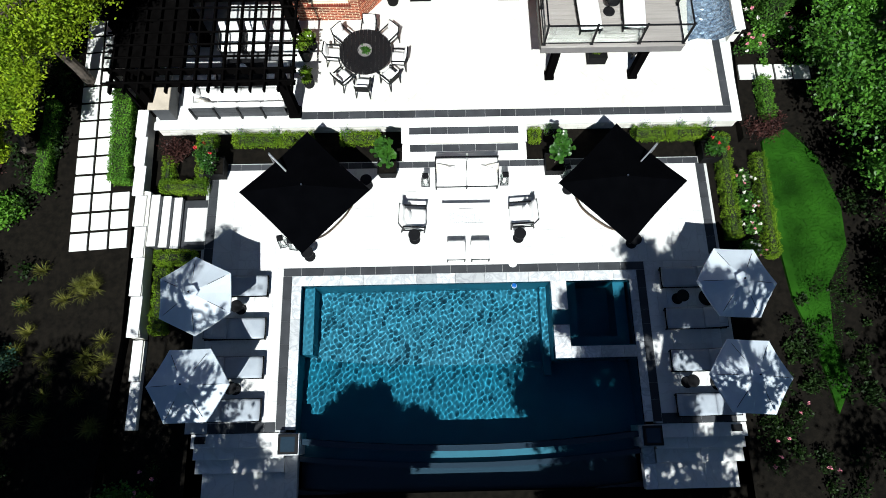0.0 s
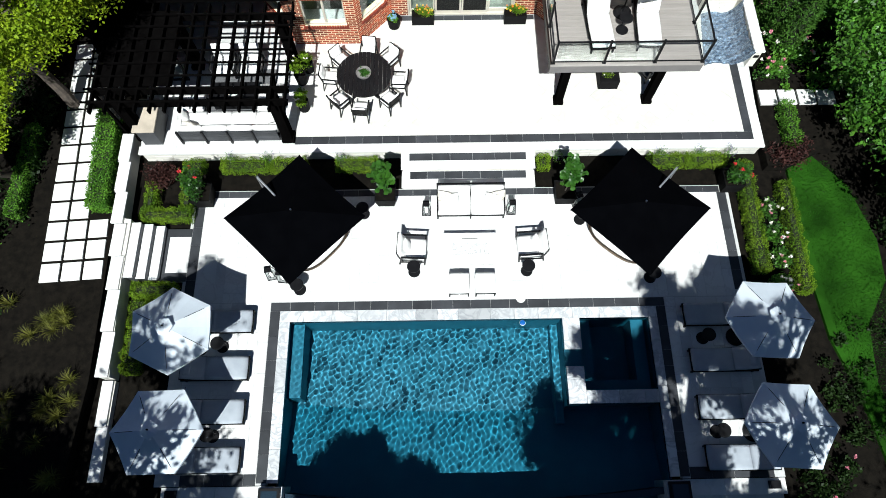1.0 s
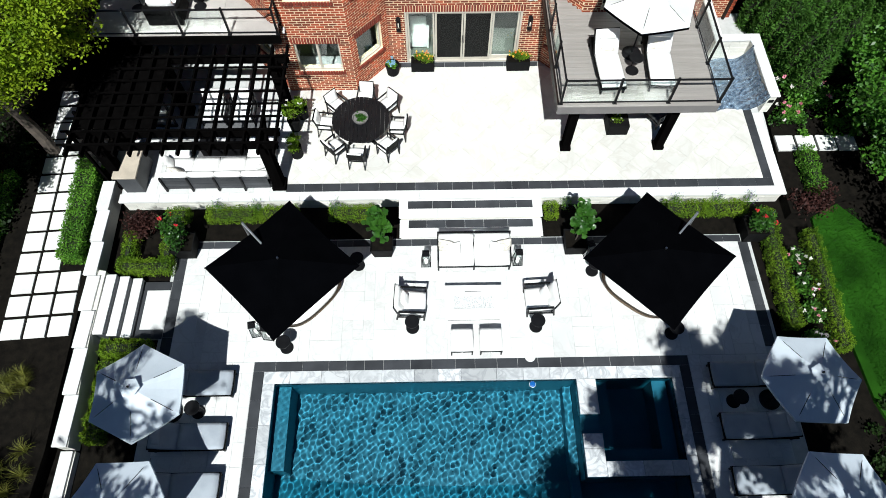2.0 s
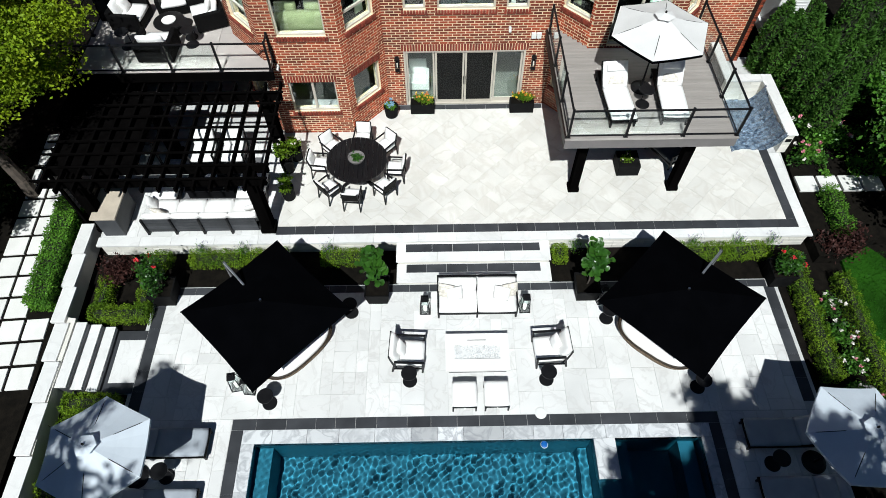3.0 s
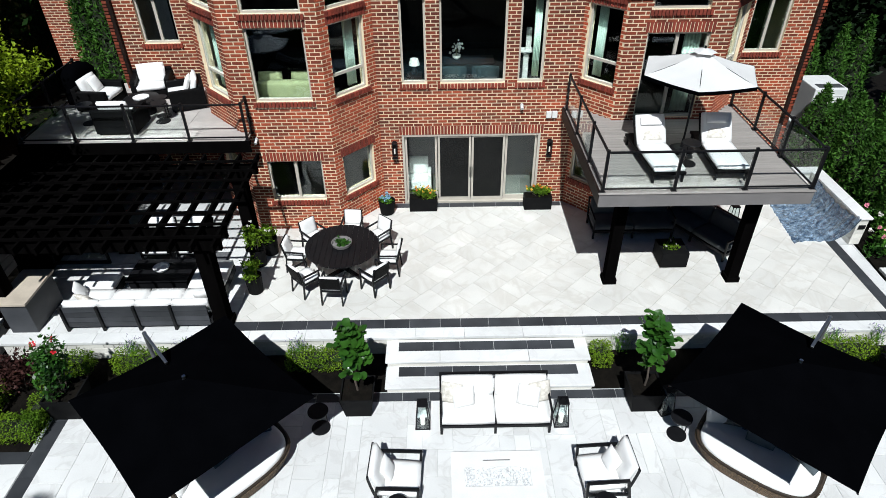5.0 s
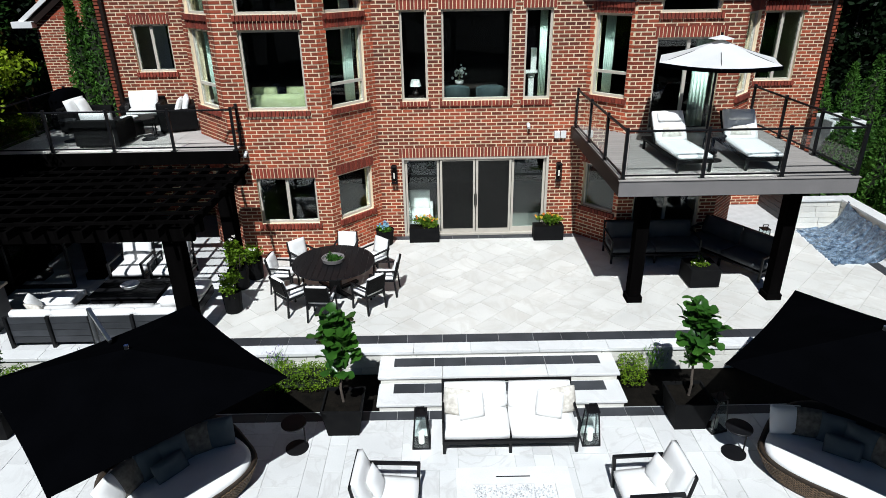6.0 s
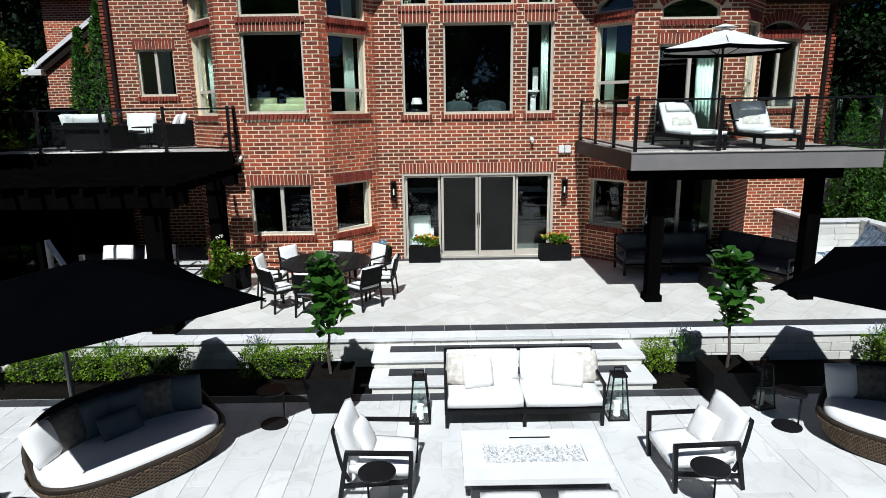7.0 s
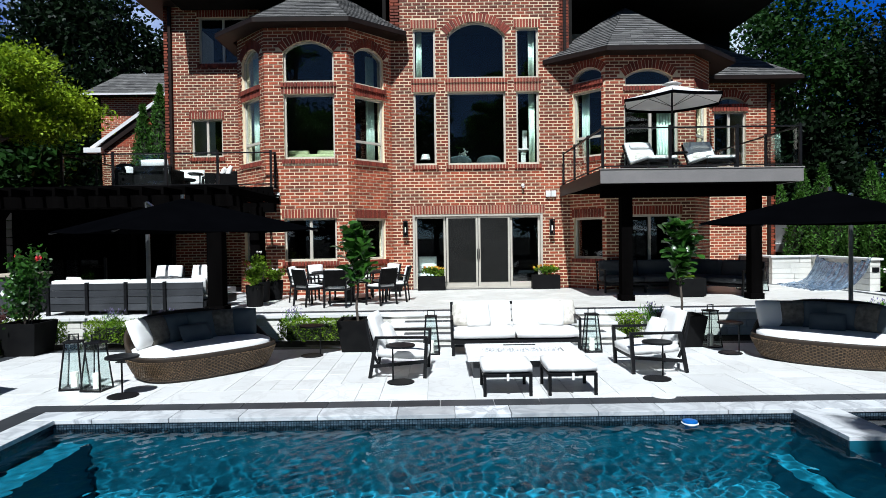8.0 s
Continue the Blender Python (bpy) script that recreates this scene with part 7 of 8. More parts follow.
shrub("shrub", (-8.55, 8.75, 0), (0.75, 0.6, 0.55), M_BURG, "burgundy-leaved shrub in the corner bed", 1500, 0.09, 71)
shrub("shrub", (12.1, 9.35, 0), (0.9, 0.7, 0.6), M_BURG, "burgundy-leaved shrub beside the lawn", 1500, 0.09, 72)
for i, (x, y) in enumerate(((11.3, 7.4), (11.3, 6.55), (11.3, 5.7), (11.25, 4.9))):
    shrub("shrub", (x, y, -0.1), (0.42, 0.42, 0.36), M_TREE, "flowering rose bush between boxwood borders", 700, 0.09, 80 + i, (("white", 5, 0.045), ("pink", 2, 0.04)))
for i, x in enumerate((12.3, 13.3, 12.8, 13.9, 12.2)):
    shrub("shrub", (x, 12.6 + i * 0.7, 0.3), (0.7, 0.6, 0.5), M_TREE, "green rose bush with pink flowers by the hedge", 900, 0.10, 90 + i, (("pink", 5, 0.05), ("white", 2, 0.05)))


# fiddle-leaf fig trees in tapered planters
def fig(at, seed):
    rng = random.Random(seed)
    o = thing("fiddle_leaf_fig", at, rng.uniform(0, 90), "fiddle-leaf fig tree with large glossy leaves", "plant", "potted fig trees")
    bm = bmesh.new()
    p = Vector((0, 0, 0.0))
    top = 1.62
    q = p
    for i in range(1, 7):
        w = Vector((0.03 * math.sin(i * 1.3 + seed), 0.03 * math.cos(i + seed), top * i / 6))
        rod(bm, q, w, 0.026 - 0.002 * i, 0.024 - 0.002 * i, 8)
        q = w
    tips = [(q, 1.0)]
    for i in range(5):
        a = i * 1.25 + seed
        s = Vector((0, 0, 0.75 + 0.13 * i))
        e = s + Vector((0.17 * math.cos(a), 0.17 * math.sin(a), 0.36))
        rod(bm, s, e, 0.014, 0.008, 6)
        tips.append((e, 0.8))
    part("trunk", bm, M_BARK, o)
    me = bpy.data.meshes.new("leaf")
    v, f = [], []
    prof = [(0.0, 0.012), (0.12, 0.05), (0.3, 0.075), (0.5, 0.07), (0.7, 0.11), (0.88, 0.10), (1.0, 0.02)]
    for t, w in prof:
        z = 0.06 * math.sin(t * 2.6)
        v += [(-w, t * 0.3, z + 0.025), (0, t * 0.3, z), (w, t * 0.3, z + 0.025)]
    for i in range(len(prof) - 1):
        k = 3 * i
        f += [(k, k + 1, k + 4, k + 3), (k + 1, k + 2, k + 5, k + 4)]
    me.from_pydata(v, [], f)
    me.materials.append(M_FIG)
    me.polygons.foreach_set("use_smooth", [True] * len(me.polygons))
    for t, amount in tips:
        for i in range(int(27 * amount)):
            ob = new("leaf", me)
            ob.parent = o
            b = t - Vector((0, 0, rng.uniform(-0.05, 0.42)))
            b.x = b.x * 0.85 + rng.gauss(0, 0.06)
            b.y = b.y * 0.85 + rng.gauss(0, 0.06)
            ob.matrix_basis = Matrix.Translation(b) @ Euler((radians(rng.uniform(-15, 65)), radians(rng.uniform(-25, 25)), rng.uniform(0, 6.28))).to_matrix().to_4x4() @ Matrix.Scale(rng.uniform(0.6, 0.95), 4)
    for i in range(14):
        ob = new("leaf", me)
        ob.parent = o
        z = rng.uniform(0.62, 1.15)
        ob.matrix_basis = Matrix.Translation((0, 0, z)) @ Euler((radians(rng.uniform(-30, 40)), 0, rng.uniform(0, 6.28))).to_matrix().to_4x4() @ Matrix.Scale(0.72, 4)
    return o


def planter(at, w0, w1, h, label, rz=0):
    o = thing("planter", at, rz, label, "planter", "black planters")
    bm = bmesh.new()
    lo = [bm.verts.new((sx * w0, sy * w0, 0)) for sx, sy in ((-1, -1), (1, -1), (1, 1), (-1, 1))]
    hi = [bm.verts.new((sx * w1, sy * w1, h)) for sx, sy in ((-1, -1), (1, -1), (1, 1), (-1, 1))]
    ri = [bm.verts.new((sx * (w1 - 0.03), sy * (w1 - 0.03), h)) for sx, sy in ((-1, -1), (1, -1), (1, 1), (-1, 1))]
    so = [bm.verts.new((sx * (w1 - 0.04), sy * (w1 - 0.04), h - 0.06)) for sx, sy in ((-1, -1), (1, -1), (1, 1), (-1, 1))]
    for p, q in ((lo, hi), (hi, ri), (ri, so)):
        for i in range(4):
            bm.faces.new((p[i], p[(i + 1) % 4], q[(i + 1) % 4], q[i]))
    bm.faces.new(lo[::-1])
    bmesh.ops.recalc_face_normals(bm, faces=bm.faces)
    b = part("box", bm, M_PLANTER, o)
    part("soil", slab(-w1 + 0.045, w1 - 0.045, -w1 + 0.045, w1 - 0.045, h - 0.12, h - 0.05), M_SOIL, b)
    return o


for x, s in ((-1.22, 4), (4.63, 9)):
    planter((x, 8.08, 0), 0.26, 0.34, 0.56, "tapered black square planter on the deck")
    fig((x, 8.08, 0.5), s)
for x, y, s in ((-7.2, 8.15, 1), (10.2, 8.45, 2)):
    planter((x, y, 0), 0.28, 0.34, 0.58, "tapered black square planter in the bed")
    shrub("flowering_plant", (x, y, 0.5), (0.42, 0.42, 0.85 if s == 1 else 0.45), M_FIG, "climbing plant with red flowers in a planter", 1500, 0.10, 100 + s, (("red", 3, 0.05),), "plant", 9, "red flowering plants")
for x in (0.03, 3.38):
    o = thing("planter", (x, 15.05, H), 0, "black trough planter with yellow and orange flowers", "planter", "door planters")
    part("box", slab(-0.40, 0.40, -0.18, 0.18, 0, 0.4, 0.012), M_PLANTER, o)
    part("soil", slab(-0.37, 0.37, -0.15, 0.15, 0.4, 0.41), M_SOIL, o)
    shrub("bedding_flowers", (x, 15.05, H + 0.36), (0.46, 0.26, 0.2), M_BOX, "yellow and orange bedding flowers over a trough", 900, 0.07, 111 + int(x), (("yellow", 8, 0.03), ("orange", 6, 0.03)), "flowers", 8, "door flowers")
o = thing("plant_pot", (-1.02, 14.85, H), 0, "dark pot with pale blue hydrangea", "plant pot")
part("pot", lathe([(0.17, 0), (0.2, 0.02), (0.24, 0.4), (0.25, 0.42), (0.22, 0.42), (0.21, 0.36)], 20), M_PLANTER, o)
shrub("hydrangea", (-1.02, 14.85, H + 0.36), (0.24, 0.24, 0.12), M_YEW, "pale blue hydrangea in a dark pot", 250, 0.07, 120, (("blue", 7, 0.05),), "flowers", 5, "hydrangeas")
shrub("table_plant", (TX, TY, H + 0.74), (0.2, 0.2, 0.09), M_FIG, "low green plant in a bowl on the table", 350, 0.08, 121, (), "plant", 6, "table plants")
bw = thing("bowl", (TX, TY, H + 0.745), 0, "grey stone planting bowl on the table", "bowl")
part("bowl", lathe([(0.12, 0), (0.24, 0.03), (0.26, 0.11), (0.24, 0.11), (0.22, 0.05)], 24), M_FASCIA, bw)
shrub("cube_plant", (6.45, 12.33, H + 0.42), (0.28, 0.28, 0.08), M_BOX, "small pale green plant in a black cube planter", 300, 0.05, 122, (("white", 4, 0.02),), "plant", 5, "cube plants")
for i, (x, y, h) in enumerate(((-4.05, 11.35, 0.75), (-4.2, 12.45, 1.2), (-4.0, 12.95, 0.5))):
    o = thing("plant_pot", (x, y, H), 0, "tall dark pot beside the pergola post", "plant pot", "pergola pots")
    part("pot", lathe([(0.16, 0), (0.18, 0.02), (0.21, 0.5), (0.19, 0.5), (0.17, 0.44)], 18), M_PLANTER, o)
    shrub("potted_shrub", (x, y, H + 0.45), (0.32, 0.32, h * 0.42), M_BOX, "leafy potted shrub beside the pergola", 700, 0.08, 130 + i, (("white", 2, 0.03),), "plant", 8, "potted shrubs")

# trees
tree("maple_tree", (-12.0, 11.6, 0.3), 0.2, 7, (5.2, 3.6, 3.9, 1.9), M_MAPLE, "yellow-green maple beside the paver walk", 70000, 0.105, 3, 70, spread=(0.13, 0.27))
tree("maple_tree", (-13.3, 8.7, 0.3), 0.12, 5, (2.7, 1.1, 1.7, 0.9), M_MAPLE, "young yellow-green maple at the edge of the bed", 22000, 0.11, 13, 34, spread=(0.2, 0.34))
for i, (x, y, cz, rx, ry, rz, n) in enumerate(((15.6, 10.4, 2.6, 2.5, 2.6, 1.9, 24000), (16.6, 6.4, 2.8, 2.4, 2.6, 2.0, 22000), (16.4, 2.0, 2.6, 2.3, 2.6, 1.9, 18000), (15.2, 13.6, 2.0, 1.8, 1.7, 1.5, 12000), (17.5, -2.0, 2.8, 2.4, 2.4, 2.0, 12000))):
    tree("garden_tree", (x, y, 0), 0.14, cz + rz, (cz, rx, ry, rz), M_TREE, "leafy green small tree along the lawn", int(n * 0.75), 0.16, 5 + i, 50)
SHADE = ((-3.0, -8.3, 9.5, 1.55, 1.15, 1.15, 13000, 8, 26), (-1.6, -8.9, 9.5, 0.95, 1.0, 1.0, 8000, 18, 16), (-4.6, -10.4, 9.2, 2.9, 1.6, 1.6, 20000, 28, 34),
         (4.9, -7.2, 9.5, 2.9, 2.1, 1.7, 26000, 9, 44), (6.9, -4.9, 12.0, 1.7, 1.4, 1.1, 13000, 24, 22), (4.8, -6.1, 12.0, 1.35, 1.0, 0.9, 9000, 32, 18), (8.9, -4.6, 9.0, 1.4, 0.9, 0.9, 1500, 26, 14), (8.9, -4.0, 12.0, 1.6, 0.8, 0.8, 900, 27, 14),
         (8.2, -9.6, 9.0, 3.4, 1.8, 1.6, 5200, 19, 18), (5.0, -10.5, 9.5, 2.3, 0.9, 0.9, 9000, 33, 20), (1.5, -11.4, 9.0, 1.4, 0.7, 0.9, 2000, 25, 8), (-6.8, -9.0, 9.0, 1.9, 1.7, 1.6, 7500, 23, 20), (-8.4, -5.4, 8.8, 2.4, 2.3, 1.8, 5200, 10, 30),
         (-8.1, -4.9, 13.0, 1.8, 1.2, 1.2, 1700, 31, 16), (-14.6, -7.6, 9.0, 4.6, 3.4, 2.2, 30000, 20, 60), (-10.6, -9.6, 9.0, 2.8, 2.0, 1.8, 16000, 21, 40), (15.2, -6.8, 9.0, 3.6, 3.0, 2.2, 4500, 22, 24))
for x, y, z, rx, ry, rz, n, sd, k in SHADE:
    tree("shade_tree", (x, y, -0.1), 0.22, z + 3, (z, rx, ry, rz), M_TREE, "tall leafy tree south of the pool", n, 0.2, sd, k, "shade trees")
conifer("spruce", (16.3, 36, 0), 13.5, 3.4, M_SPRUCE, "blue-green spruce behind the roof", 9000, 0.34, 24)
# last value of a row picks the shaded, dimmed or sunlit leaf tone
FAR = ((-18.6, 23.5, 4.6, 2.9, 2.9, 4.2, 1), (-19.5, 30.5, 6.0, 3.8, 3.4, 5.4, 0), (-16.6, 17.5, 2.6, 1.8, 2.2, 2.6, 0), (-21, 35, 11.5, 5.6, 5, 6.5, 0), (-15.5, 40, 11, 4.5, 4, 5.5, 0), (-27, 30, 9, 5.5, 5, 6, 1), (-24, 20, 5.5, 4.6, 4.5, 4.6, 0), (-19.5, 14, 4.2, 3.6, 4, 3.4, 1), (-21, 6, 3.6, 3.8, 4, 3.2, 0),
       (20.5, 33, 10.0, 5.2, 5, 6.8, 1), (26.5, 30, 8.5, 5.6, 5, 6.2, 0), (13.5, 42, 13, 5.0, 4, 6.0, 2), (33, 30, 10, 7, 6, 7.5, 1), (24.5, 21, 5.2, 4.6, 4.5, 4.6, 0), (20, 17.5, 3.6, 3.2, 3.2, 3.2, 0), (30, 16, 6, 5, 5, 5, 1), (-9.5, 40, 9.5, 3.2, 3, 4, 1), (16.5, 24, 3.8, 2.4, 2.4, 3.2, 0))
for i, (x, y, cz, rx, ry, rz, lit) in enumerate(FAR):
    tree("background_tree", (x, y, 0), 0.3, cz + rz, (cz, rx, ry, rz), (M_DARKTREE, M_DARKTREE2, M_FARLIT)[lit], "dense tree round the garden, sun and shade in its leaf colour", 34000 if x < 0 else 27000, 0.34 if x < 0 else 0.29, 40 + i, 80, "background trees")

# unseen trees added to the south to darken what the panes reflect
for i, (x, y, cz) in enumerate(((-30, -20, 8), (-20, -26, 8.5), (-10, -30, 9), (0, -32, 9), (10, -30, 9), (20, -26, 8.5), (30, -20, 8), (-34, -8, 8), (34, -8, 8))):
    tree("background_tree", (x, y, -0.1), 0.35, cz + 6, (cz, 6.0, 5.0, 7.0), M_DARKTREE2, "dense tree round the garden, sun and shade in its leaf colour", 9000, 0.6, 400 + i, 40, "background trees")


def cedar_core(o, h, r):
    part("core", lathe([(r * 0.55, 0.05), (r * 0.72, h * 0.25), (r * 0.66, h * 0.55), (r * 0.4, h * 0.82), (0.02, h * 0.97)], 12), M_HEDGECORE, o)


for x, y, hh, r, sd in ((-9.25, 18.3, 7.3, 0.62, 31), (-9.75, 18.1, 6.6, 0.5, 32)):
    cedar_core(conifer("column_cedar", (x, y, 0), hh, r, M_ARB, "narrow column cedar beside the house", 8000, 0.13, sd, "column cedars", 1.0), hh, r)
CEDARS = tuple((a + 0.3, b + 0.2) for a, b in ((11.9, 16.0), (12.15, 15.4), (12.25, 14.75), (12.4, 14.1), (12.6, 13.5), (13.0, 15.7), (13.45, 15.1), (13.9, 14.7), (14.4, 14.6), (14.9, 14.9), (15.4, 15.4), (14.2, 15.7), (14.5, 17.4), (15.2, 17.5), (15.9, 17.6), (13.3, 19.3), (14.1, 19.4), (12.4, 19.3), (16.6, 17.8), (11.72, 16.75), (12.25, 16.8), (12.75, 16.6)))
for i, (x, y) in enumerate(CEDARS):
    hh = 2.75 + 0.3 * math.sin(i * 2.1) + (1.2 if y > 17.1 else 0)
    cedar_core(conifer("hedge_cedar", (x, y, 0.3), hh, 0.46, M_ARB, "slender cedar in the boundary hedge", 3800, 0.12, 200 + i, "boundary cedars", 1.0), hh * 0.95, 0.4)


# low planting in the beds
def undergrowth(name, n, area, mat, label, seed, size, h=0.35, z=0.0):
    rng = random.Random(seed)
    vs, fs = [], []
    (x0, x1), (y0, y1) = area
    for _ in range(n):
        c = (rng.uniform(x0, x1), rng.uniform(y0, y1), z)
        if noise.noise((c[0] * 0.6, c[1] * 0.6, seed)) < -0.1:
            continue
        s = rng.uniform(0.5, 1.3)
        clump(vs, fs, (c[0], c[1], z + h * s * 0.6), (h * s, h * s, h * s * 0.8), 60, size, rng, 0.3, 0.8)
    raw(name, vs, fs, mat, None, label, "stuff")


# leaf tone for the shaded beds, their shade put into the colour
M_DIM = leafy("shade_dimmed_leaf", (0.025, 0.05, 0.012), (0.012, 0.026, 0.007))
undergrowth("groundcover", 260, ((-19, -12.6), (-3, 14)), M_DIM, "leafy groundcover in the west bed, shade in its leaf colour", 301, 0.13, 0.4, 0.4)
rng = random.Random(302)
for i in range(26):
    o = thing("ornamental_grass", (rng.uniform(-13.0, -10.1), rng.uniform(-0.8, 4.7), 0.4), 0, "arching tuft of tawny green ornamental grass", "grass", "ornamental grass tufts")
    vs, fs = [], []
    for _ in range(70):
        a, l, up = rng.uniform(0, 6.28), rng.uniform(0.2, 0.42), rng.uniform(0.25, 0.5)
        c, s, w = math.cos(a), math.sin(a), 0.006
        k = len(vs)
        for t in (0.0, 0.4, 0.75, 1.0):
            r, z, ww = l * t, up * math.sin(2.2 * t) * 0.9, w * (1.1 - t)
            vs += [(c * r - s * ww, s * r + c * ww, z), (c * r + s * ww, s * r - c * ww, z)]
        fs += [(k + 2 * q, k + 2 * q + 1, k + 2 * q + 3, k + 2 * q + 2) for q in range(3)]
    raw("blades", vs, fs, M_DRY, o, "", "stuff")
shrub("shrub", (-14.0, 6.5, 0.35), (0.95, 0.85, 0.6), M_YEW, "bright green spreading shrub in the west bed", 2600, 0.12, 340)
shrub("shrub", (-14.2, 4.2, 0.35), (1.0, 0.8, 0.6), M_SPRUCE, "grey-green shrub in the west bed", 2200, 0.10, 341)
shrub("shrub", (-13.7, 1.6, 0.35), (1.2, 0.7, 0.55), M_SPRUCE, "grey-green shrub in the west bed", 2400, 0.10, 342)
shrub("shrub", (-13.8, -2.4, 0.2), (1.3, 1.1, 0.7), M_TREE, "leafy green shrub below the bed", 3600, 0.12, 343)
shrub("shrub", (-9.0, -2.7, -0.1), (1.2, 0.9, 0.6), M_TREE, "leafy green shrub beside the lower steps", 3000, 0.11, 344, (("pink", 2, 0.05),))
shrub("shrub", (-15.3, 7.9, 0.3), (1.0, 0.8, 0.5), M_BURG, "dark red barberry under the maple", 1600, 0.09, 345)
# dark hedges added to block bright gaps in the background
hedge("boundary_hedge", -18.2, -16.8, 4.0, 30.0, 0.0, 3.6, M_DARKTREE2, "tall dark hedge added to close bright gaps", 160, 0.22, 346, mound=0.0)
hedge("boundary_hedge", -16.8, -9.6, 29.4, 30.6, 0.0, 3.4, M_DARKTREE2, "tall dark hedge added to close bright gaps", 160, 0.22, 347, mound=0.0)
undergrowth("groundcover", 220, ((14.8, 20), (-4, 12)), M_DIM, "leafy groundcover in the east bed, shade in its leaf colour", 303, 0.13, 0.4, 0.0)
undergrowth("groundcover", 160, ((10.4, 15), (-5, 3.5)), M_DIM, "leafy groundcover in the east bed, shade in its leaf colour", 304, 0.12, 0.3, -0.05)
undergrowth("groundcover", 120, ((-10, -4.8), (-6, -2.6)), M_DIM, "leafy groundcover below the pool, shade in its leaf colour", 305, 0.13, 0.35, -0.1)
undergrowth("groundcover", 90, ((12.5, 17), (12, 19)), M_YEW, "leafy groundcover by the terrace", 306, 0.13, 0.35, 0.3)
for i, (x, y) in enumerate(((11.2, -1.2), (11.9, -0.6), (10.8, -2.1), (12.4, -2.0), (11.4, 0.6), (-8.4, -1.9), (-8.9, -2.6))):
    shrub("shrub", (x, y, -0.1), (0.45, 0.45, 0.35), M_DIM, "small rose bush with pink flowers in the bed", 400, 0.09, 320 + i, (("pink", 2, 0.05),))

# grass blades of the lawn
rng = random.Random(77)
vs, fs = [], []
for _ in range(16000):
    x, y = rng.uniform(12.25, 14.6), rng.uniform(0.2, 9.3)
    if x > 12.4 + (9.6 - y) * 0.5 + 1.2 or x > 14.7 - max(0, 5 - y) * 0.28 or x < 12.9 - 0.07 * y:
        continue
    leaves(vs, fs, (x, y, 0.02), 0.07, rng, 1.6, 0.2)
raw("grass", vs, fs, leafy("grass_blade", (0.03, 0.11, 0.008), (0.014, 0.06, 0.005)), None, "short green lawn grass", "stuff")

# side wing of the house, set far back
brick_wall("wall_side_wing", (-13.35, 22.0), (-8.2, 22.0), H, 5.7, [])
gv, gf = [], []
for i in range(30):
    z = 5.7 + i * COURSE
    x0 = -13.35 + (z - 5.7) * 1.47
    u = x0
    while u < -8.4:
        brick_box(gv, gf, lambda uu, zz, o=0.0: (uu, 22.0 - o, zz), u, min(u + BRICK - 0.012, -8.2), z, z + COURSE - 0.012)
        u += BRICK
gable_wall = thing("wall_gable", (0, 0, 0))
gable_wall.parent = house
gable = part("mortar_body", prism([(-13.35, 5.7), (-8.2, 5.7), (-8.2, 9.2)], -0.15, 0.0), M_MORTAR, gable_wall)
gable.matrix_basis = Matrix.Translation((0, 22.0, 0)) @ Matrix.Rotation(radians(90), 4, "X")
raw("brickwork", gv, gf, M_BRICK, gable_wall, "", "stuff")
part("rake_board", bar(bmesh.new(), (-13.75, 21.85, 5.6), (-8.6, 21.85, 9.1), 0.1, 0.13), M_COPING, house, "white rake board")
part("rake_soffit", bar(bmesh.new(), (-13.6, 21.95, 5.5), (-8.6, 21.95, 8.9), 0.14, 0.3), M_SOFFIT, house)
part("eave_return", slab(-14.0, -13.3, 21.7, 22.1, 5.42, 5.62, 0.01), M_COPING, house)
r = roof("side_roof", [((-16.5, 26.0, 8.7), (-8.0, 26.0, 8.7), (-9.2, 27.3, 9.9), (-15.2, 27.3, 9.9)), ((-16.5, 29, 8.7), (-16.5, 26.0, 8.7), (-15.2, 27.3, 9.9), (-15.2, 27.3, 9.9))])
part("fascia", slab(-16.5, -8.0, 25.95, 26.0, 8.62, 8.7), M_COPING, r)
brick_wall("wall_rear_wing", (-15.9, 26.6), (-8.62, 26.6), H, 8.65, [])

# ---- paving, laid last ----
def ashlar(x0, x1, y0, y1, z, parent, seed, unit=0.305, mat=M_TILE):
    """Random ashlar pavers of a few sizes filling a rectangle."""
    rng = random.Random(seed)
    nx, ny = round((x1 - x0) / unit), round((y1 - y0) / unit)
    ux, uy = (x1 - x0) / nx, (y1 - y0) / ny
    used = np.zeros((nx, ny), bool)
    cache = {}
    for j in range(ny):
        for i in range(nx):
            if used[i, j]:
                continue
            opts = [(2, 3), (3, 2), (2, 2), (1, 2), (2, 1), (2, 4), (1, 3)]
            rng.shuffle(opts)
            opts.append((1, 1))
            for a, b in opts:
                if i + a <= nx and j + b <= ny and not used[i:i + a, j:j + b].any():
                    break
            used[i:i + a, j:j + b] = True
            if (a, b) not in cache:
                bm = slab(0.003, a * ux - 0.003, 0.003, b * uy - 0.003, -0.03, 0, 0.003)
                ob = part("paver", bm, mat, parent)
                cache[a, b] = ob.data
            else:
                ob = new("paver", cache[a, b])
                ob.parent = parent
            ob.location = (x0 + i * ux, y0 + j * uy, z + rng.uniform(-0.0015, 0.0015))


ashlar(-7.19, 9.79, 4.58, 8.2, 0.0, pool_deck, 1)
ashlar(-7.19, -4.76, -0.44, 4.57, 0.0, pool_deck, 2)
ashlar(7.51, 9.79, -0.44, 4.57, 0.0, pool_deck, 3)


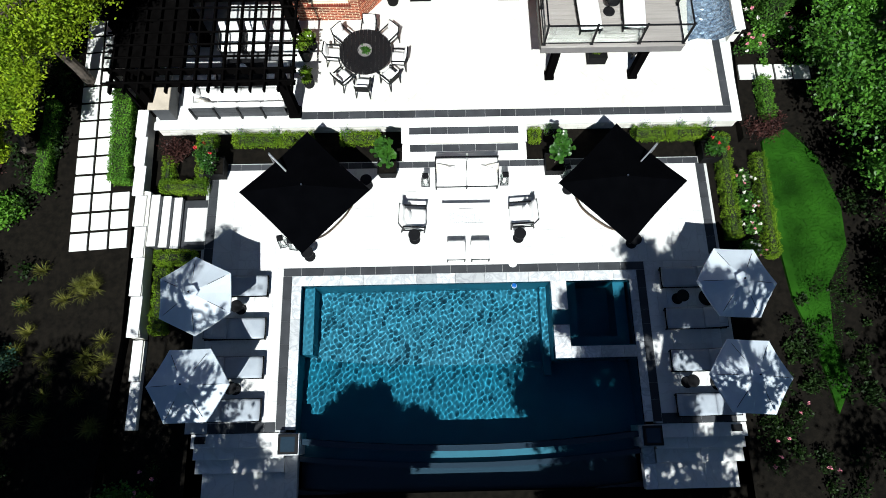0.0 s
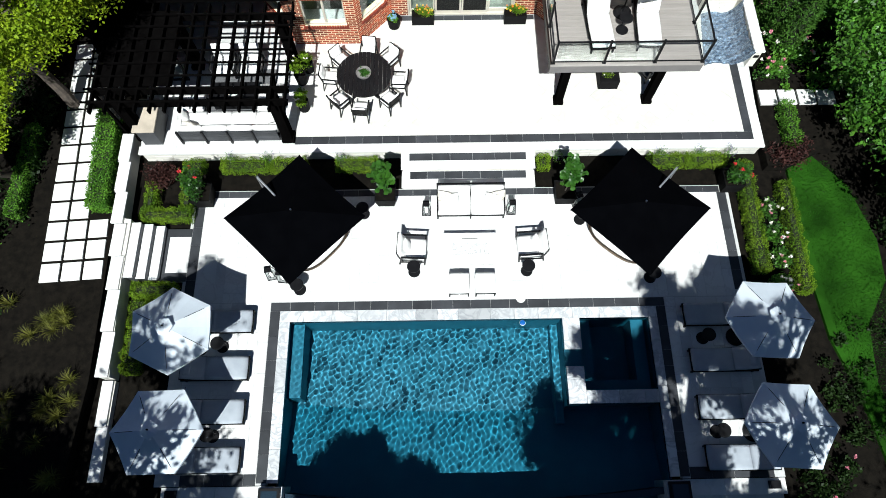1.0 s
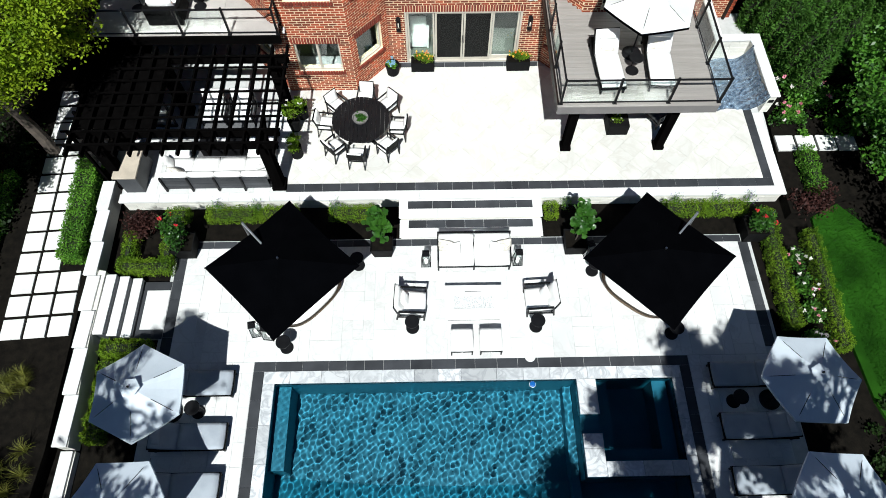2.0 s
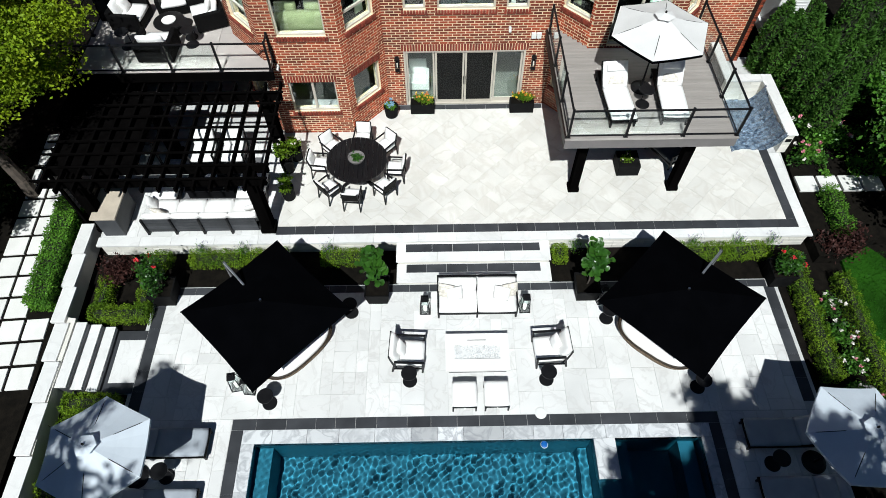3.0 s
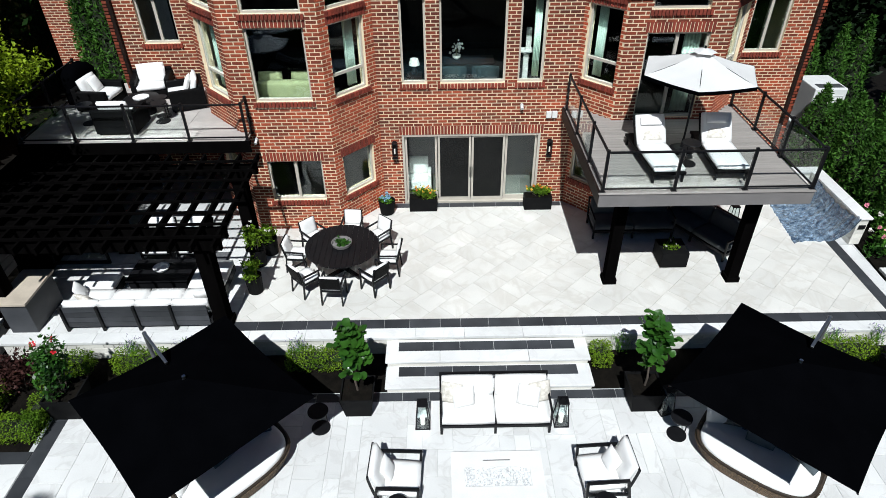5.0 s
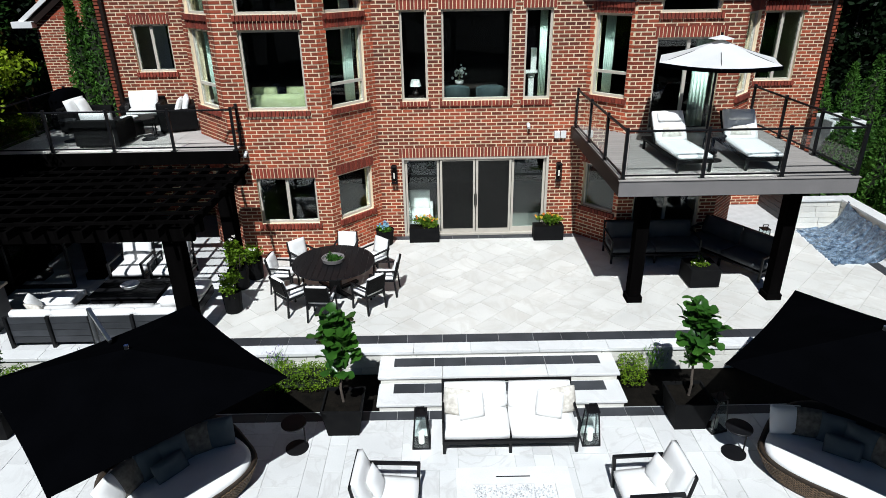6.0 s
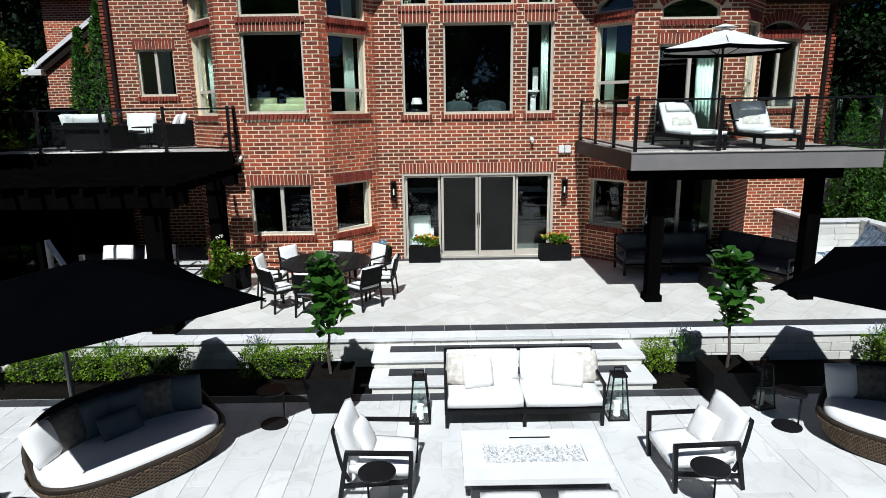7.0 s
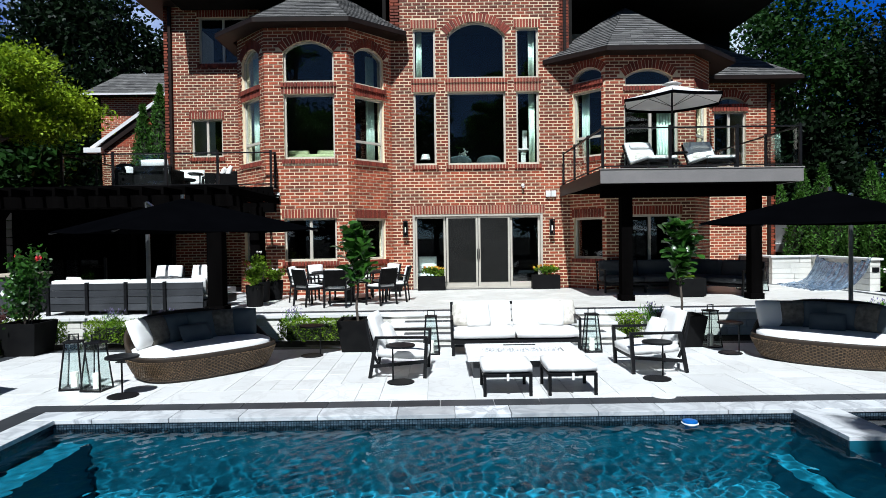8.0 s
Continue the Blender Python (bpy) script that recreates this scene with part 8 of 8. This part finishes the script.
def clip_rect(poly, x0, x1, y0, y1):
    for axis, lim, sgn in ((0, x0, 1), (0, x1, -1), (1, y0, 1), (1, y1, -1)):
        out = []
        for p, q in zip(poly, poly[1:] + poly[:1]):
            a, b = sgn * (p[axis] - lim), sgn * (q[axis] - lim)
            if a >= 0:
                out.append(p)
            if a * b < 0:
                t = a / (a - b)
                out.append((p[0] + (q[0] - p[0]) * t, p[1] + (q[1] - p[1]) * t))
        poly = out
        if len(poly) < 3:
            return []
    return poly


def diagonal(x0, x1, y0, y1, z, parent, w=0.61, h=0.61, seed=5):
    """Square pavers laid at 45 degrees, cut at the edges."""
    c = math.sqrt(0.5)
    rng = random.Random(seed)
    full = None
    R = int((x1 - x0 + y1 - y0) / w) + 4
    for i in range(-R, R):
        for j in range(-R, R):
            s = 0.5 * (j % 2)
            q = [(u * w, v * h) for u, v in ((i + s, j), (i + 1 + s, j), (i + 1 + s, j + 1), (i + s, j + 1))]
            g = 0.003
            q = [(q[0][0] + g, q[0][1] + g), (q[1][0] - g, q[1][1] + g), (q[2][0] - g, q[2][1] - g), (q[3][0] + g, q[3][1] - g)]
            poly = [(x0 + (a - b) * c, y0 + (a + b) * c) for a, b in q]
            cut_ = clip_rect(poly, x0, x1, y0, y1)
            if not cut_:
                continue
            area = 0.5 * abs(sum(p[0] * r[1] - r[0] * p[1] for p, r in zip(cut_, cut_[1:] + cut_[:1])))
            if area < 0.01:
                continue
            dz = rng.uniform(-0.001, 0.001)
            if area > w * h * 0.97:
                if full is None:
                    ob = part("paver", prism([(p[0] - poly[0][0], p[1] - poly[0][1]) for p in poly], -0.03, 0), M_TERRACE, parent)
                    full = ob.data
                else:
                    ob = new("paver", full)
                    ob.parent = parent
                ob.location = (poly[0][0], poly[0][1], z + dz)
            else:
                part("paver", prism(cut_, z - 0.03, z + dz), M_TERRACE, parent)


diagonal(-4.3, 10.915, 10.245, 15.095, H, upper_terrace)
ashlar(-9.4, -4.31, 9.95, 13.6, H, upper_terrace, 7, 0.5)
